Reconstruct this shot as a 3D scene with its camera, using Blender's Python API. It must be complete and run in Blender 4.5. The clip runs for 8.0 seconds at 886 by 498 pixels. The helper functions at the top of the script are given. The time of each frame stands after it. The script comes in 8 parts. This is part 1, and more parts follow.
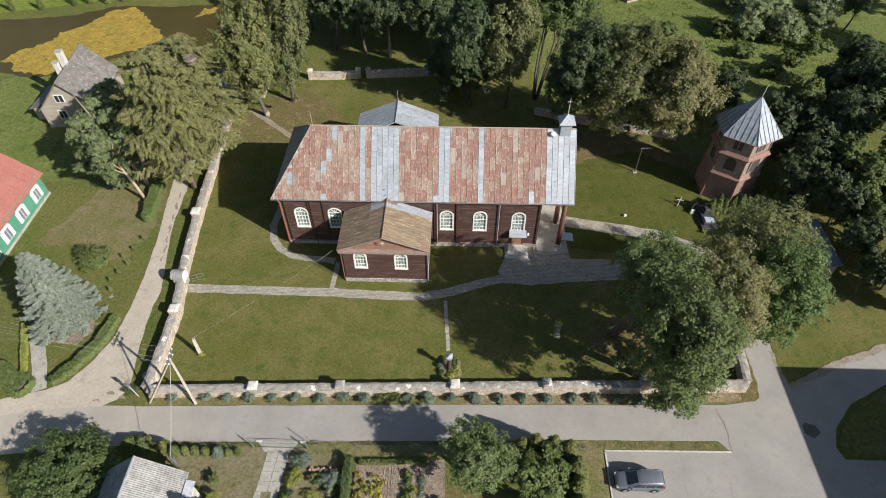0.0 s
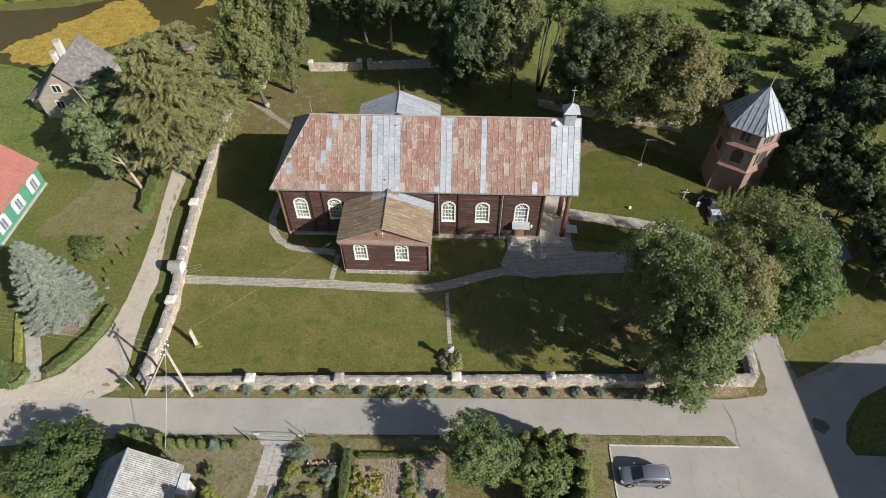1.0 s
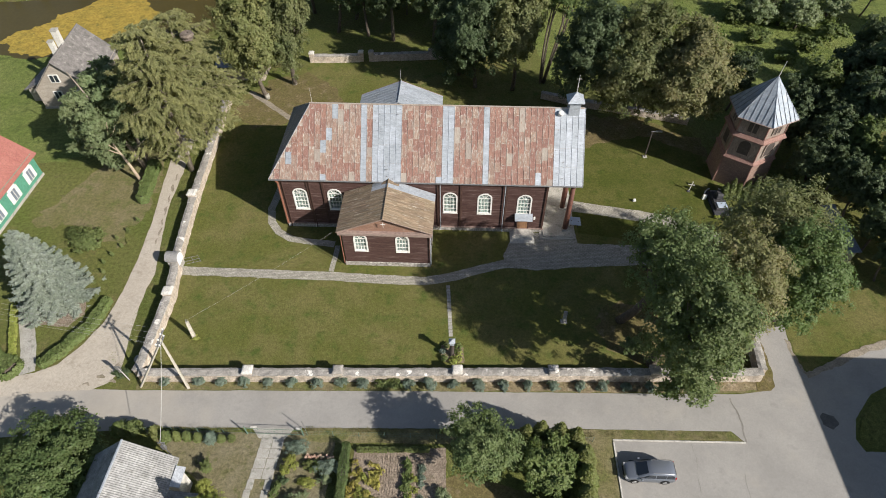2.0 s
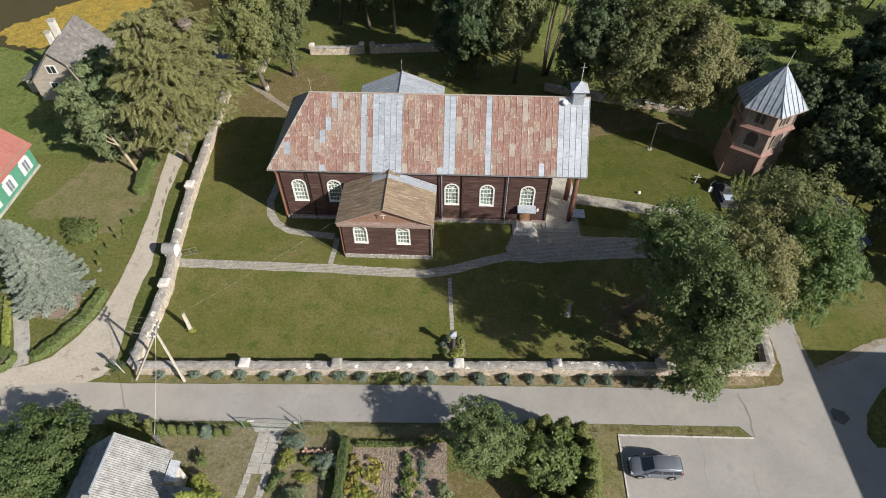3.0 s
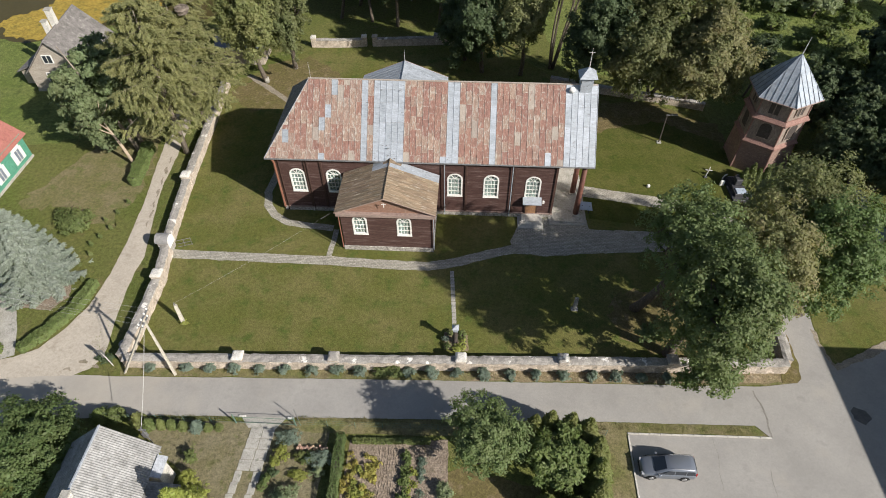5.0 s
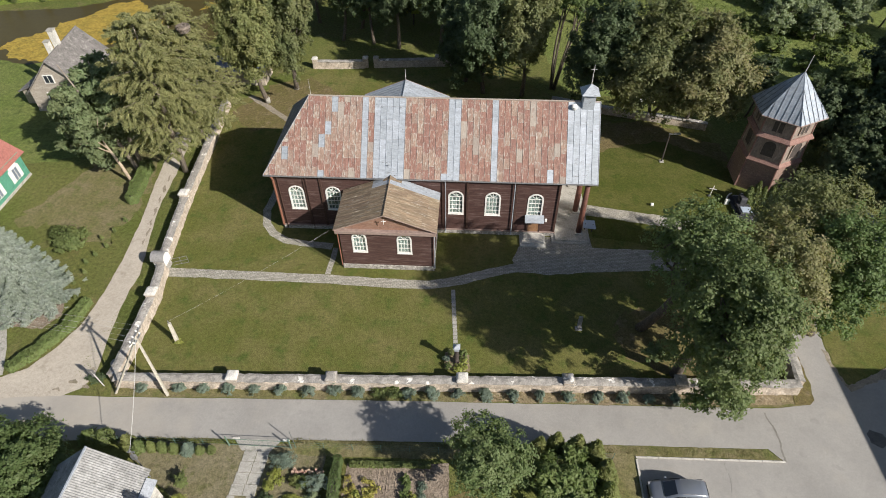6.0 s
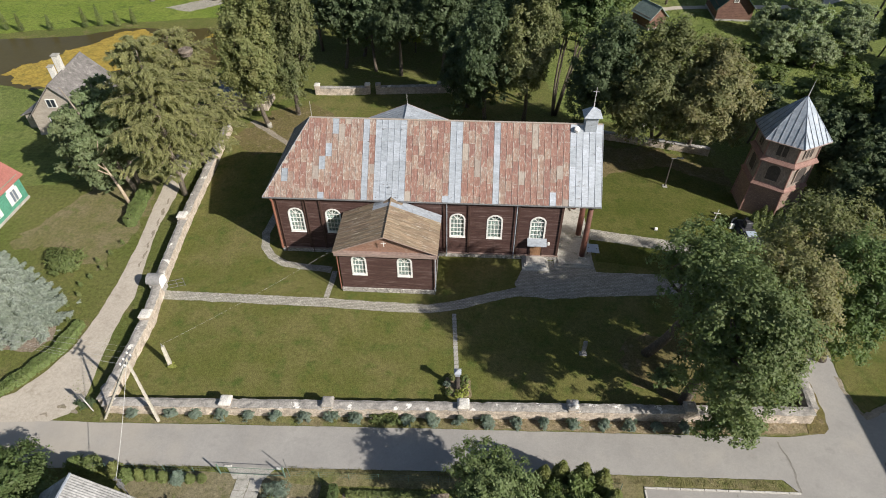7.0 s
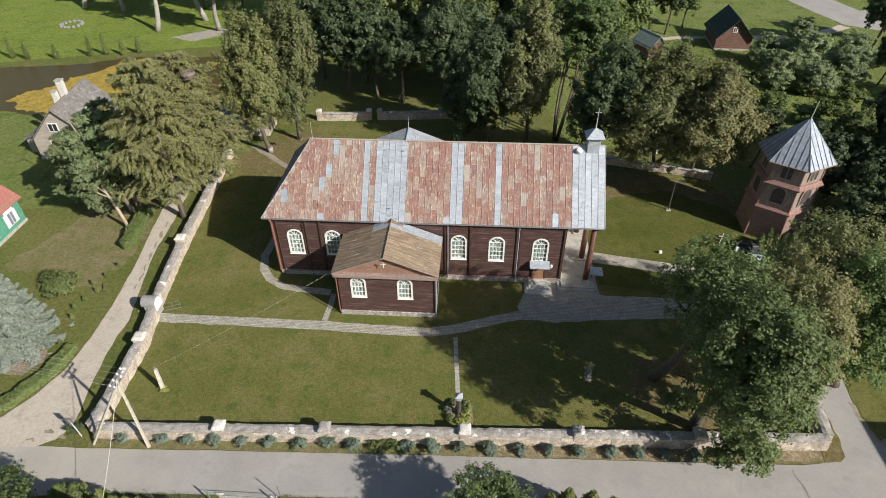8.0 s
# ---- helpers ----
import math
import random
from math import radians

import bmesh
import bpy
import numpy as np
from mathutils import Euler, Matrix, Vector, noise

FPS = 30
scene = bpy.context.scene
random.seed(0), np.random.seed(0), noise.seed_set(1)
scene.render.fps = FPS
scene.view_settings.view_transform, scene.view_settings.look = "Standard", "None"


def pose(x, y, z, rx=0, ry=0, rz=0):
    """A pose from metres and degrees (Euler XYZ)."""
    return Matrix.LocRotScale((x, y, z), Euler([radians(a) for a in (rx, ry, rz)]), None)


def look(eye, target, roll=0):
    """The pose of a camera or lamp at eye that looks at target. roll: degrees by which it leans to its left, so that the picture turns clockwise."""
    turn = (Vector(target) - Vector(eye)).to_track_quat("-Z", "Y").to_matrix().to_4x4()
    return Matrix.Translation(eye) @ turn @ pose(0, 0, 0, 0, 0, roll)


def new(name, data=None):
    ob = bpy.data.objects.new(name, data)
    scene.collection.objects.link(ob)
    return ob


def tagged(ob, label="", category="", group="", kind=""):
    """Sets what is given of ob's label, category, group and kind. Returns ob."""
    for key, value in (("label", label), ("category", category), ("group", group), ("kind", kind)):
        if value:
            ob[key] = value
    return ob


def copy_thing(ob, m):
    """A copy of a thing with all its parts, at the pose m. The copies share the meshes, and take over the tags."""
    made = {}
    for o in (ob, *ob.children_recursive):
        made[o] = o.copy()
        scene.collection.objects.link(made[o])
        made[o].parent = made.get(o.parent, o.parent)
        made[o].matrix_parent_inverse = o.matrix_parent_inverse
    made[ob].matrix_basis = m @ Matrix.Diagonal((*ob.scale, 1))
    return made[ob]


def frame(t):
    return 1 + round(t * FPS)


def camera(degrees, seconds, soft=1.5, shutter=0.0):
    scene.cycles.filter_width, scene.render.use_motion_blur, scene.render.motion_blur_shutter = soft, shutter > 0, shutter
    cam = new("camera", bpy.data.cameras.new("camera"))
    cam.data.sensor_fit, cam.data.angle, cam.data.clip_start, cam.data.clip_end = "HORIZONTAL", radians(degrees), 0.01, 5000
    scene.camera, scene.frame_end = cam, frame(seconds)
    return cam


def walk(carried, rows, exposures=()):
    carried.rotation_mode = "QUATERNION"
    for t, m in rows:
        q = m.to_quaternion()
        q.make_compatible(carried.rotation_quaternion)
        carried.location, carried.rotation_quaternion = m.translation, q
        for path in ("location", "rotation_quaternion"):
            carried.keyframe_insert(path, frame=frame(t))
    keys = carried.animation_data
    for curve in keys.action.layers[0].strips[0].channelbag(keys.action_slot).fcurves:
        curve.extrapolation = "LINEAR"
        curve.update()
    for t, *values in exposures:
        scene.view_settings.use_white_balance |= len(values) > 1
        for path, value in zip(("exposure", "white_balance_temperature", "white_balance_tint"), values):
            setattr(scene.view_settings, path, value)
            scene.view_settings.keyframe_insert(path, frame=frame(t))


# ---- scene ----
cam = camera(73.2, 8.0, soft=0.95)
PATH = [
    (0, (0.049, -0.071, 55.911), (0.004, 1.271, 54.429), -0.3),
    (0.5, (-0.004, -0.006, 55.22), (-0.05, 1.334, 53.736), -0.2),
    (1, (0.062, 0.077, 54.408), (0.011, 1.417, 52.924), -0.3),
    (1.5, (0.111, 0.158, 53.72), (0.056, 1.497, 52.234), -0.3),
    (3, (0.172, 0.411, 51.493), (0.108, 1.747, 50.007), -0.4),
    (3.5, (0.195, 0.522, 50.813), (0.128, 1.858, 49.326), -0.4),
    (4, (0.247, 0.582, 50.091), (0.177, 1.92, 48.607), -0.4),
    (5.5, (0.263, 0.799, 47.939), (0.184, 2.178, 46.493), -0.4),
    (6, (0.237, 0.87, 47.177), (0.155, 2.288, 45.77), -0.4),
    (6.5, (0.254, 0.961, 46.506), (0.167, 2.415, 45.135), -0.4),
    (7, (0.251, 1.059, 45.763), (0.161, 2.55, 44.432), -0.3),
    (7.5, (0.239, 1.119, 45.038), (0.146, 2.643, 43.747), -0.3),
    (8, (0.259, 1.156, 44.261), (0.161, 2.716, 43.013), -0.3),
]
walk(cam, [(t, look(eye, target, roll)) for t, eye, target, roll in PATH])

# ---- light ----
SUN_X, SUN_Y, SUN_EL = 0.838, -0.546, 32.6
world = bpy.data.worlds.new("sky")
scene.world = world
world.use_nodes = True
wn = world.node_tree.nodes
sky = wn.new("ShaderNodeTexSky")
sky.sky_type = 'NISHITA'
sky.sun_disc = False
sky.sun_elevation = radians(SUN_EL)
sky.sun_rotation = math.atan2(SUN_X, SUN_Y)
wn["Background"].inputs["Strength"].default_value = 0.053
world.node_tree.links.new(sky.outputs[0], wn["Background"].inputs["Color"])
sun_data = bpy.data.lights.new("sun", 'SUN')
sun_data.energy = 4.15
sun_data.angle = radians(0.6)
sun_data.color = (1.0, 0.945, 0.875)
sun = new("sun", sun_data)
_c = math.cos(radians(SUN_EL))
sun.matrix_basis = look((60 * SUN_X * _c, 60 * SUN_Y * _c, 60 * math.sin(radians(SUN_EL))), (0, 0, 0))
scene.view_settings.exposure = 0.725


# ---- materials ----
def mat(name, c1, c2=None, c3=None, scale=3.0, fine=40.0, rough=0.85, metal=0.0, bump=0.3, bump_d=0.03,
        stretch=(1, 1, 1), per_object=0.0, per_island=0.0, spec=0.3, fine_amt=0.35, cut=(0.35, 0.65), cut3=(0.55, 0.68), scale3=None,
        waves=None, translucent=None, stones=None, bricks=None, grain=0.0, flake=None):
    """A node material: two colours mixed by coarse noise, a third in patches, fine grain, bump."""
    m = bpy.data.materials.new(name)
    m.use_nodes = True
    nt = m.node_tree
    N, L = nt.nodes.new, nt.links.new
    bsdf = nt.nodes["Principled BSDF"]
    bsdf.inputs["Roughness"].default_value = rough
    bsdf.inputs["Metallic"].default_value = metal
    bsdf.inputs["Specular IOR Level"].default_value = spec
    tc = N("ShaderNodeTexCoord")
    mp = N("ShaderNodeMapping")
    mp.inputs["Scale"].default_value = stretch
    L(tc.outputs["Object"], mp.inputs[0])
    vec = mp.outputs[0]
    info = N("ShaderNodeObjectInfo")
    if per_object > 0:
        add = N("ShaderNodeVectorMath")
        add.operation = 'MULTIPLY_ADD'
        add.inputs[1].default_value = (1, 1, 1)
        sc = N("ShaderNodeVectorMath")
        sc.operation = 'SCALE'
        sc.inputs[0].default_value = (37.0, 19.0, 53.0)
        L(info.outputs["Random"], sc.inputs["Scale"])
        L(vec, add.inputs[0])
        L(sc.outputs[0], add.inputs[2])
        vec = add.outputs[0]

    def noise_tex(s, detail=4.0):
        n = N("ShaderNodeTexNoise")
        n.inputs["Scale"].default_value = s
        n.inputs["Detail"].default_value = detail
        n.inputs["Roughness"].default_value = 0.62
        L(vec, n.inputs["Vector"])
        return n.outputs["Fac"]

    def ramp(fac, a, b):
        r = N("ShaderNodeMapRange")
        r.inputs[1].default_value, r.inputs[2].default_value = a, b
        L(fac, r.inputs[0])
        return r.outputs[0]

    def mixc(fac, a, b, mode='MIX'):
        x = N("ShaderNodeMix")
        x.data_type = 'RGBA'
        x.blend_type = mode
        if isinstance(fac, float):
            x.inputs[0].default_value = fac
        else:
            L(fac, x.inputs[0])
        for i, v in ((6, a), (7, b)):
            if isinstance(v, tuple):
                x.inputs[i].default_value = (*v, 1)
            else:
                L(v, x.inputs[i])
        return x.outputs[2]

    coarse = noise_tex(scale)
    finef = noise_tex(fine, 3.0)
    col = mixc(ramp(coarse, *cut), c1, c2 or c1)
    if c3:
        col = mixc(ramp(noise_tex(scale3 or scale * 2.3), *cut3), col, c3)
    if waves:
        w = N("ShaderNodeTexWave")
        w.wave_type, w.bands_direction, w.wave_profile = 'BANDS', waves[0], 'SAW'
        w.inputs["Scale"].default_value = waves[1]
        w.inputs["Distortion"].default_value = waves[2]
        L(vec, w.inputs["Vector"])
        col = mixc(ramp(w.outputs["Fac"], 0.86, 0.99), col, waves[3])
    relief = None
    if stones:
        vo = N("ShaderNodeTexVoronoi")
        vo.feature = 'DISTANCE_TO_EDGE'
        vo.inputs["Scale"].default_value = stones[0]
        L(vec, vo.inputs["Vector"])
        vc = N("ShaderNodeTexVoronoi")
        vc.inputs["Scale"].default_value = stones[0]
        L(vec, vc.inputs["Vector"])
        hs = N("ShaderNodeHueSaturation")
        hv = N("ShaderNodeMapRange")
        hv.inputs[3].default_value, hv.inputs[4].default_value = 0.84, 1.14
        sp = N("ShaderNodeSeparateColor")
        L(vc.outputs["Color"], sp.inputs[0])
        L(sp.outputs[0], hv.inputs[0])
        L(hv.outputs[0], hs.inputs["Value"])
        L(col, hs.inputs["Color"])
        edge = ramp(vo.outputs["Distance"], 0.0, 0.08)
        col = mixc(edge, stones[1], hs.outputs[0])
        relief = edge
    if bricks:
        br = N("ShaderNodeTexBrick")
        br.inputs["Scale"].default_value = 1.0
        br.inputs["Brick Width"].default_value, br.inputs["Row Height"].default_value = bricks[0], bricks[1]
        br.inputs["Mortar Size"].default_value = bricks[2]
        br.inputs["Color1"].default_value = (1.12, 1.12, 1.12, 1)
        br.inputs["Color2"].default_value = (0.86, 0.86, 0.86, 1)
        br.inputs["Mortar"].default_value = (0.6, 0.6, 0.53, 1)
        L(vec, br.inputs["Vector"])
        col = mixc(1.0, col, br.outputs["Color"], 'MULTIPLY')
    if flake:
        # paint worn off along a sheet's sides and foot
        sx = N("ShaderNodeSeparateXYZ")
        L(tc.outputs["Object"], sx.inputs[0])
        a = N("ShaderNodeMath")
        a.operation = 'SUBTRACT'
        a.inputs[1].default_value = flake[0] / 2
        L(sx.outputs[0], a.inputs[0])
        ab = N("ShaderNodeMath")
        ab.operation = 'ABSOLUTE'
        L(a.outputs[0], ab.inputs[0])
        mxm = N("ShaderNodeMath")
        mxm.operation = 'MAXIMUM'
        L(ramp(ab.outputs[0], flake[0] / 2 - 0.12, flake[0] / 2 - 0.02), mxm.inputs[0])
        L(ramp(sx.outputs[1], 0.12, 0.02), mxm.inputs[1])
        ml = N("ShaderNodeMath")
        ml.operation = 'MULTIPLY'
        L(mxm.outputs[0], ml.inputs[0])
        L(ramp(noise_tex(2.2, 5.0), 0.48, 0.64), ml.inputs[1])
        col = mixc(ml.outputs[0], col, flake[1])
    if grain > 0:
        gg = N("ShaderNodeMapRange")
        gg.inputs[1].default_value, gg.inputs[2].default_value = 0.3, 0.7
        gg.inputs[3].default_value, gg.inputs[4].default_value = 1 - grain, 1 + grain
        L(noise_tex(fine * 0.28, 5.0), gg.inputs[0])
        col = mixc(1.0, col, gg.outputs[0], 'MULTIPLY')
    if fine_amt > 0:
        g = N("ShaderNodeMapRange")
        g.inputs[1].default_value, g.inputs[2].default_value = 0.25, 0.75
        g.inputs[3].default_value, g.inputs[4].default_value = 1 - fine_amt, 1 + fine_amt
        L(finef, g.inputs[0])
        col = mixc(1.0, col, g.outputs[0], 'MULTIPLY')
    for amount, src in ((per_object, info.outputs["Random"]), (per_island, None)):
        if amount > 0:
            if src is None:
                geo = N("ShaderNodeNewGeometry")
                src = geo.outputs["Random Per Island"]
            hsv = N("ShaderNodeHueSaturation")
            v = N("ShaderNodeMapRange")
            v.inputs[3].default_value, v.inputs[4].default_value = 1 - amount, 1 + amount
            L(src, v.inputs[0])
            L(v.outputs[0], hsv.inputs["Value"])
            hu = N("ShaderNodeMapRange")
            hu.inputs[3].default_value, hu.inputs[4].default_value = 0.5 - 0.06 * amount, 0.5 + 0.06 * amount
            L(src, hu.inputs[0])
            L(hu.outputs[0], hsv.inputs["Hue"])
            L(col, hsv.inputs["Color"])
            col = hsv.outputs[0]
    L(col, bsdf.inputs["Base Color"])
    if bump > 0:
        b = N("ShaderNodeBump")
        b.inputs["Strength"].default_value = bump
        b.inputs["Distance"].default_value = bump_d
        if waves:
            s = N("ShaderNodeMath")
            s.operation = 'MULTIPLY_ADD'
            s.inputs[1].default_value = 0.35
            L(finef, s.inputs[0])
            L(w.outputs["Fac"], s.inputs[2])
            L(s.outputs[0], b.inputs["Height"])
        elif relief is not None:
            s = N("ShaderNodeMath")
            s.operation = 'MULTIPLY_ADD'
            s.inputs[1].default_value = 0.4
            L(finef, s.inputs[0])
            L(relief, s.inputs[2])
            L(s.outputs[0], b.inputs["Height"])
        else:
            L(finef, b.inputs["Height"])
        L(b.outputs[0], bsdf.inputs["Normal"])
    if translucent:
        tr = N("ShaderNodeBsdfTranslucent")
        L(mixc(1.0, col, translucent, 'MULTIPLY'), tr.inputs["Color"])
        mx = N("ShaderNodeMixShader")
        mx.inputs[0].default_value = 0.3
        L(bsdf.outputs[0], mx.inputs[1])
        L(tr.outputs[0], mx.inputs[2])
        L(mx.outputs[0], nt.nodes["Material Output"].inputs["Surface"])
    return m


def leaf(name, a, b, c=None):
    a, b, c = ((q[0], q[1], q[2] * 1.13) if q else None for q in (a, b, c))
    return mat(name, a, b, c, scale=0.35, fine=2.2, rough=0.6, bump=0, per_island=0.17, spec=0.3, fine_amt=0.25, per_object=0.08,
               translucent=(1.6, 1.7, 0.85))


def glass(name, tint, rough=0.05):
    m = bpy.data.materials.new(name)
    m.use_nodes = True
    b = m.node_tree.nodes["Principled BSDF"]
    b.inputs["Base Color"].default_value = (*tint, 1)
    b.inputs["Roughness"].default_value = rough
    b.inputs["Transmission Weight"].default_value = 1.0
    return m


def drifted(m, axis, a, b, colour, scale):
    """Lays sandy dust over a material, thickening along an axis from a to b, in patches."""
    nt = m.node_tree
    N, L = nt.nodes.new, nt.links.new
    bsdf = nt.nodes["Principled BSDF"]
    base = bsdf.inputs["Base Color"].links[0].from_socket
    tc, sx, r, n, ad, r2, mx = (N("ShaderNode" + q) for q in ("TexCoord", "SeparateXYZ", "MapRange", "TexNoise", "Math", "MapRange", "Mix"))
    L(tc.outputs["Object"], sx.inputs[0])
    L(sx.outputs[axis], r.inputs[0])
    r.inputs[1].default_value, r.inputs[2].default_value = a, b
    n.inputs["Scale"].default_value, n.inputs["Detail"].default_value = scale, 6.0
    L(tc.outputs["Object"], n.inputs["Vector"])
    L(r.outputs[0], ad.inputs[0])
    L(n.outputs["Fac"], ad.inputs[1])
    r2.inputs[1].default_value, r2.inputs[2].default_value, r2.inputs[4].default_value = 0.55, 1.3, 0.85
    L(ad.outputs[0], r2.inputs[0])
    mx.data_type = 'RGBA'
    L(r2.outputs[0], mx.inputs[0])
    L(base, mx.inputs[6])
    mx.inputs[7].default_value = (*colour, 1)
    L(mx.outputs[2], bsdf.inputs["Base Color"])
    return m


M_GRASS = mat("meadow_grass", (0.11, 0.132, 0.034), (0.148, 0.148, 0.05), (0.175, 0.15, 0.07), scale=0.11, fine=9, cut3=(0.55, 0.75), scale3=0.35, bump=0.9, bump_d=0.15, rough=0.95, spec=0.1, fine_amt=0.42, grain=0.3)
M_LAWN = mat("mown_lawn", (0.113, 0.119, 0.032), (0.163, 0.146, 0.057), (0.078, 0.106, 0.025), scale=0.16, fine=10, cut=(0.4, 0.68), cut3=(0.5, 0.72), scale3=0.6, bump=0.8, bump_d=0.08, rough=0.95, spec=0.1, fine_amt=0.38, grain=0.2)
M_BRIGHT = mat("lush_meadow", (0.15, 0.205, 0.036), (0.19, 0.235, 0.05), (0.108, 0.15, 0.034), scale=0.14, fine=6, bump=0.9, bump_d=0.25, rough=0.95, spec=0.1, fine_amt=0.42, grain=0.3)
M_MEADOW = mat("green_meadow", (0.132, 0.172, 0.044), (0.172, 0.196, 0.064), (0.098, 0.128, 0.038), scale=0.14, fine=6, bump=0.9, bump_d=0.25, rough=0.95, spec=0.1, fine_amt=0.42, grain=0.3)
M_LAWNEAST = mat("dark_churchyard_lawn", (0.078, 0.09, 0.02), (0.112, 0.11, 0.034), (0.06, 0.08, 0.016), scale=0.16, fine=10, cut=(0.4, 0.68), cut3=(0.5, 0.72), scale3=0.6, bump=0.8, bump_d=0.08, rough=0.95, spec=0.1, fine_amt=0.38, grain=0.2)
M_DRY = mat("dry_turf", (0.168, 0.15, 0.082), (0.205, 0.18, 0.115), (0.125, 0.128, 0.054), scale=0.5, fine=11, bump=0.8, bump_d=0.08, rough=0.95, spec=0.1, fine_amt=0.42, grain=0.3)
M_LEAFFALL = mat("leaf_littered_turf", (0.155, 0.122, 0.06), (0.122, 0.11, 0.04), (0.195, 0.155, 0.09), scale=0.35, fine=11, bump=0.7, bump_d=0.06, rough=0.95, spec=0.1, fine_amt=0.42, grain=0.3)
M_DRYBED = mat("dry_strawy_earth", (0.26, 0.205, 0.135), (0.2, 0.165, 0.095), (0.33, 0.28, 0.2), scale=0.6, fine=9, bump=0.7, bump_d=0.06, rough=0.95, spec=0.1, fine_amt=0.42, grain=0.35)
M_ROAD = mat("worn_pale_asphalt", (0.282, 0.269, 0.249), (0.338, 0.322, 0.297), (0.24, 0.228, 0.211), scale=0.3, fine=18, scale3=0.6, cut3=(0.55, 0.8), bump=0.25, bump_d=0.02, rough=0.9, fine_amt=0.14, grain=0.06)
drifted(M_ROAD, 0, -20.0, -50.0, (0.43, 0.385, 0.32), 0.35)
M_DARKROAD = mat("dark_asphalt", (0.10, 0.097, 0.09), (0.14, 0.13, 0.12), scale=2, fine=20, rough=0.8)
M_CRACK = mat("weathered_joint", (0.185, 0.172, 0.15), (0.235, 0.22, 0.195), scale=1.5, fine=12, rough=0.9)
M_SAND = mat("sandy_gravel", (0.465, 0.415, 0.345), (0.42, 0.37, 0.305), (0.315, 0.275, 0.215), scale=0.45, fine=14, cut3=(0.56, 0.74), scale3=0.8, bump=0.3, bump_d=0.03, rough=0.95, grain=0.12, fine_amt=0.2)
M_PAVE = mat("grey_paving", (0.40, 0.375, 0.325), (0.33, 0.31, 0.27), (0.21, 0.205, 0.15), scale=0.9, fine=12, bump=0.5, bump_d=0.03, rough=0.9, cut3=(0.6, 0.75), bricks=(0.42, 0.21, 0.028), grain=0.18)
M_SOIL = mat("dug_soil", (0.225, 0.178, 0.135), (0.29, 0.235, 0.182), (0.165, 0.138, 0.095), scale=0.9, fine=6, bump=1.0, bump_d=0.15, rough=1.0, fine_amt=0.45)
M_CONC = mat("pale_concrete", (0.42, 0.40, 0.36), (0.33, 0.315, 0.28), (0.24, 0.24, 0.2), scale=0.8, fine=12, bump=0.3, bump_d=0.02, rough=0.9)
M_KERB = mat("whitish_kerb_stone", (0.55, 0.53, 0.48), (0.42, 0.40, 0.36), scale=1.5, fine=12, rough=0.9)
M_STONEWALL = mat("lime_rendered_fieldstone", (0.50, 0.425, 0.345), (0.415, 0.355, 0.29), (0.66, 0.61, 0.53), scale=1.1, fine=6, cut3=(0.6, 0.7), scale3=1.8, bump=0.6, bump_d=0.05, rough=0.95, fine_amt=0.3, grain=0.15, stones=(3.8, (0.45, 0.385, 0.315)))
M_CAP = mat("weathered_wall_cap", (0.365, 0.34, 0.305), (0.262, 0.247, 0.225), (0.68, 0.65, 0.60), scale=0.8, fine=7, cut3=(0.605, 0.63), scale3=0.75, bump=0.7, bump_d=0.06, rough=0.95, fine_amt=0.3, grain=0.28)
M_WHITEWASH = mat("flaking_whitewash", (0.62, 0.60, 0.56), (0.50, 0.48, 0.43), (0.35, 0.33, 0.29), scale=1.2, fine=8, bump=0.5, bump_d=0.04, rough=0.95, cut3=(0.6, 0.72))
M_WATER = mat("pond_water", (0.062, 0.05, 0.018), (0.078, 0.064, 0.024), scale=0.05, fine=1.5, rough=0.3, bump=0.08, bump_d=0.05, spec=0.06, fine_amt=0.1)
M_WEED = mat("yellow_duckweed", (0.335, 0.235, 0.045), (0.28, 0.21, 0.04), (0.19, 0.155, 0.035), scale=0.25, fine=2.5, cut3=(0.56, 0.66), rough=0.95, bump=0.5, bump_d=0.1, grain=0.25)
M_BARK = mat("grey_brown_bark", (0.13, 0.105, 0.08), (0.09, 0.075, 0.06), (0.2, 0.18, 0.15), scale=1.5, fine=9, stretch=(3, 3, 0.7), bump=0.8, bump_d=0.05, rough=0.95)
M_BARKPALE = mat("pale_bark", (0.32, 0.27, 0.21), (0.24, 0.2, 0.16), (0.14, 0.12, 0.1), scale=1.5, fine=9, stretch=(3, 3, 0.7), bump=0.6, bump_d=0.05, rough=0.95)
M_LIMED = mat("limewashed_trunk", (0.34, 0.32, 0.275), (0.26, 0.245, 0.21), scale=2, fine=9, rough=0.95)
M_L_MAPLE = leaf("maple_leaf", (0.116, 0.158, 0.052), (0.158, 0.198, 0.074))
M_L_OLIVE = leaf("turning_leaf", (0.22, 0.205, 0.085), (0.18, 0.192, 0.076), (0.245, 0.208, 0.095))
M_L_DARK = leaf("dark_leaf", (0.07, 0.1, 0.042), (0.102, 0.132, 0.058))
M_L_ASH = leaf("ash_leaf", (0.125, 0.145, 0.055), (0.16, 0.165, 0.065))
M_L_LIME = leaf("lime_leaf", (0.185, 0.21, 0.075), (0.23, 0.235, 0.085))
M_L_WILLOW = leaf("willow_leaf", (0.215, 0.262, 0.128), (0.255, 0.295, 0.152))
M_L_BRIGHT = leaf("fresh_leaf", (0.125, 0.165, 0.048), (0.155, 0.19, 0.06))
M_L_LARCH = leaf("larch_needle", (0.228, 0.235, 0.094), (0.288, 0.282, 0.115))
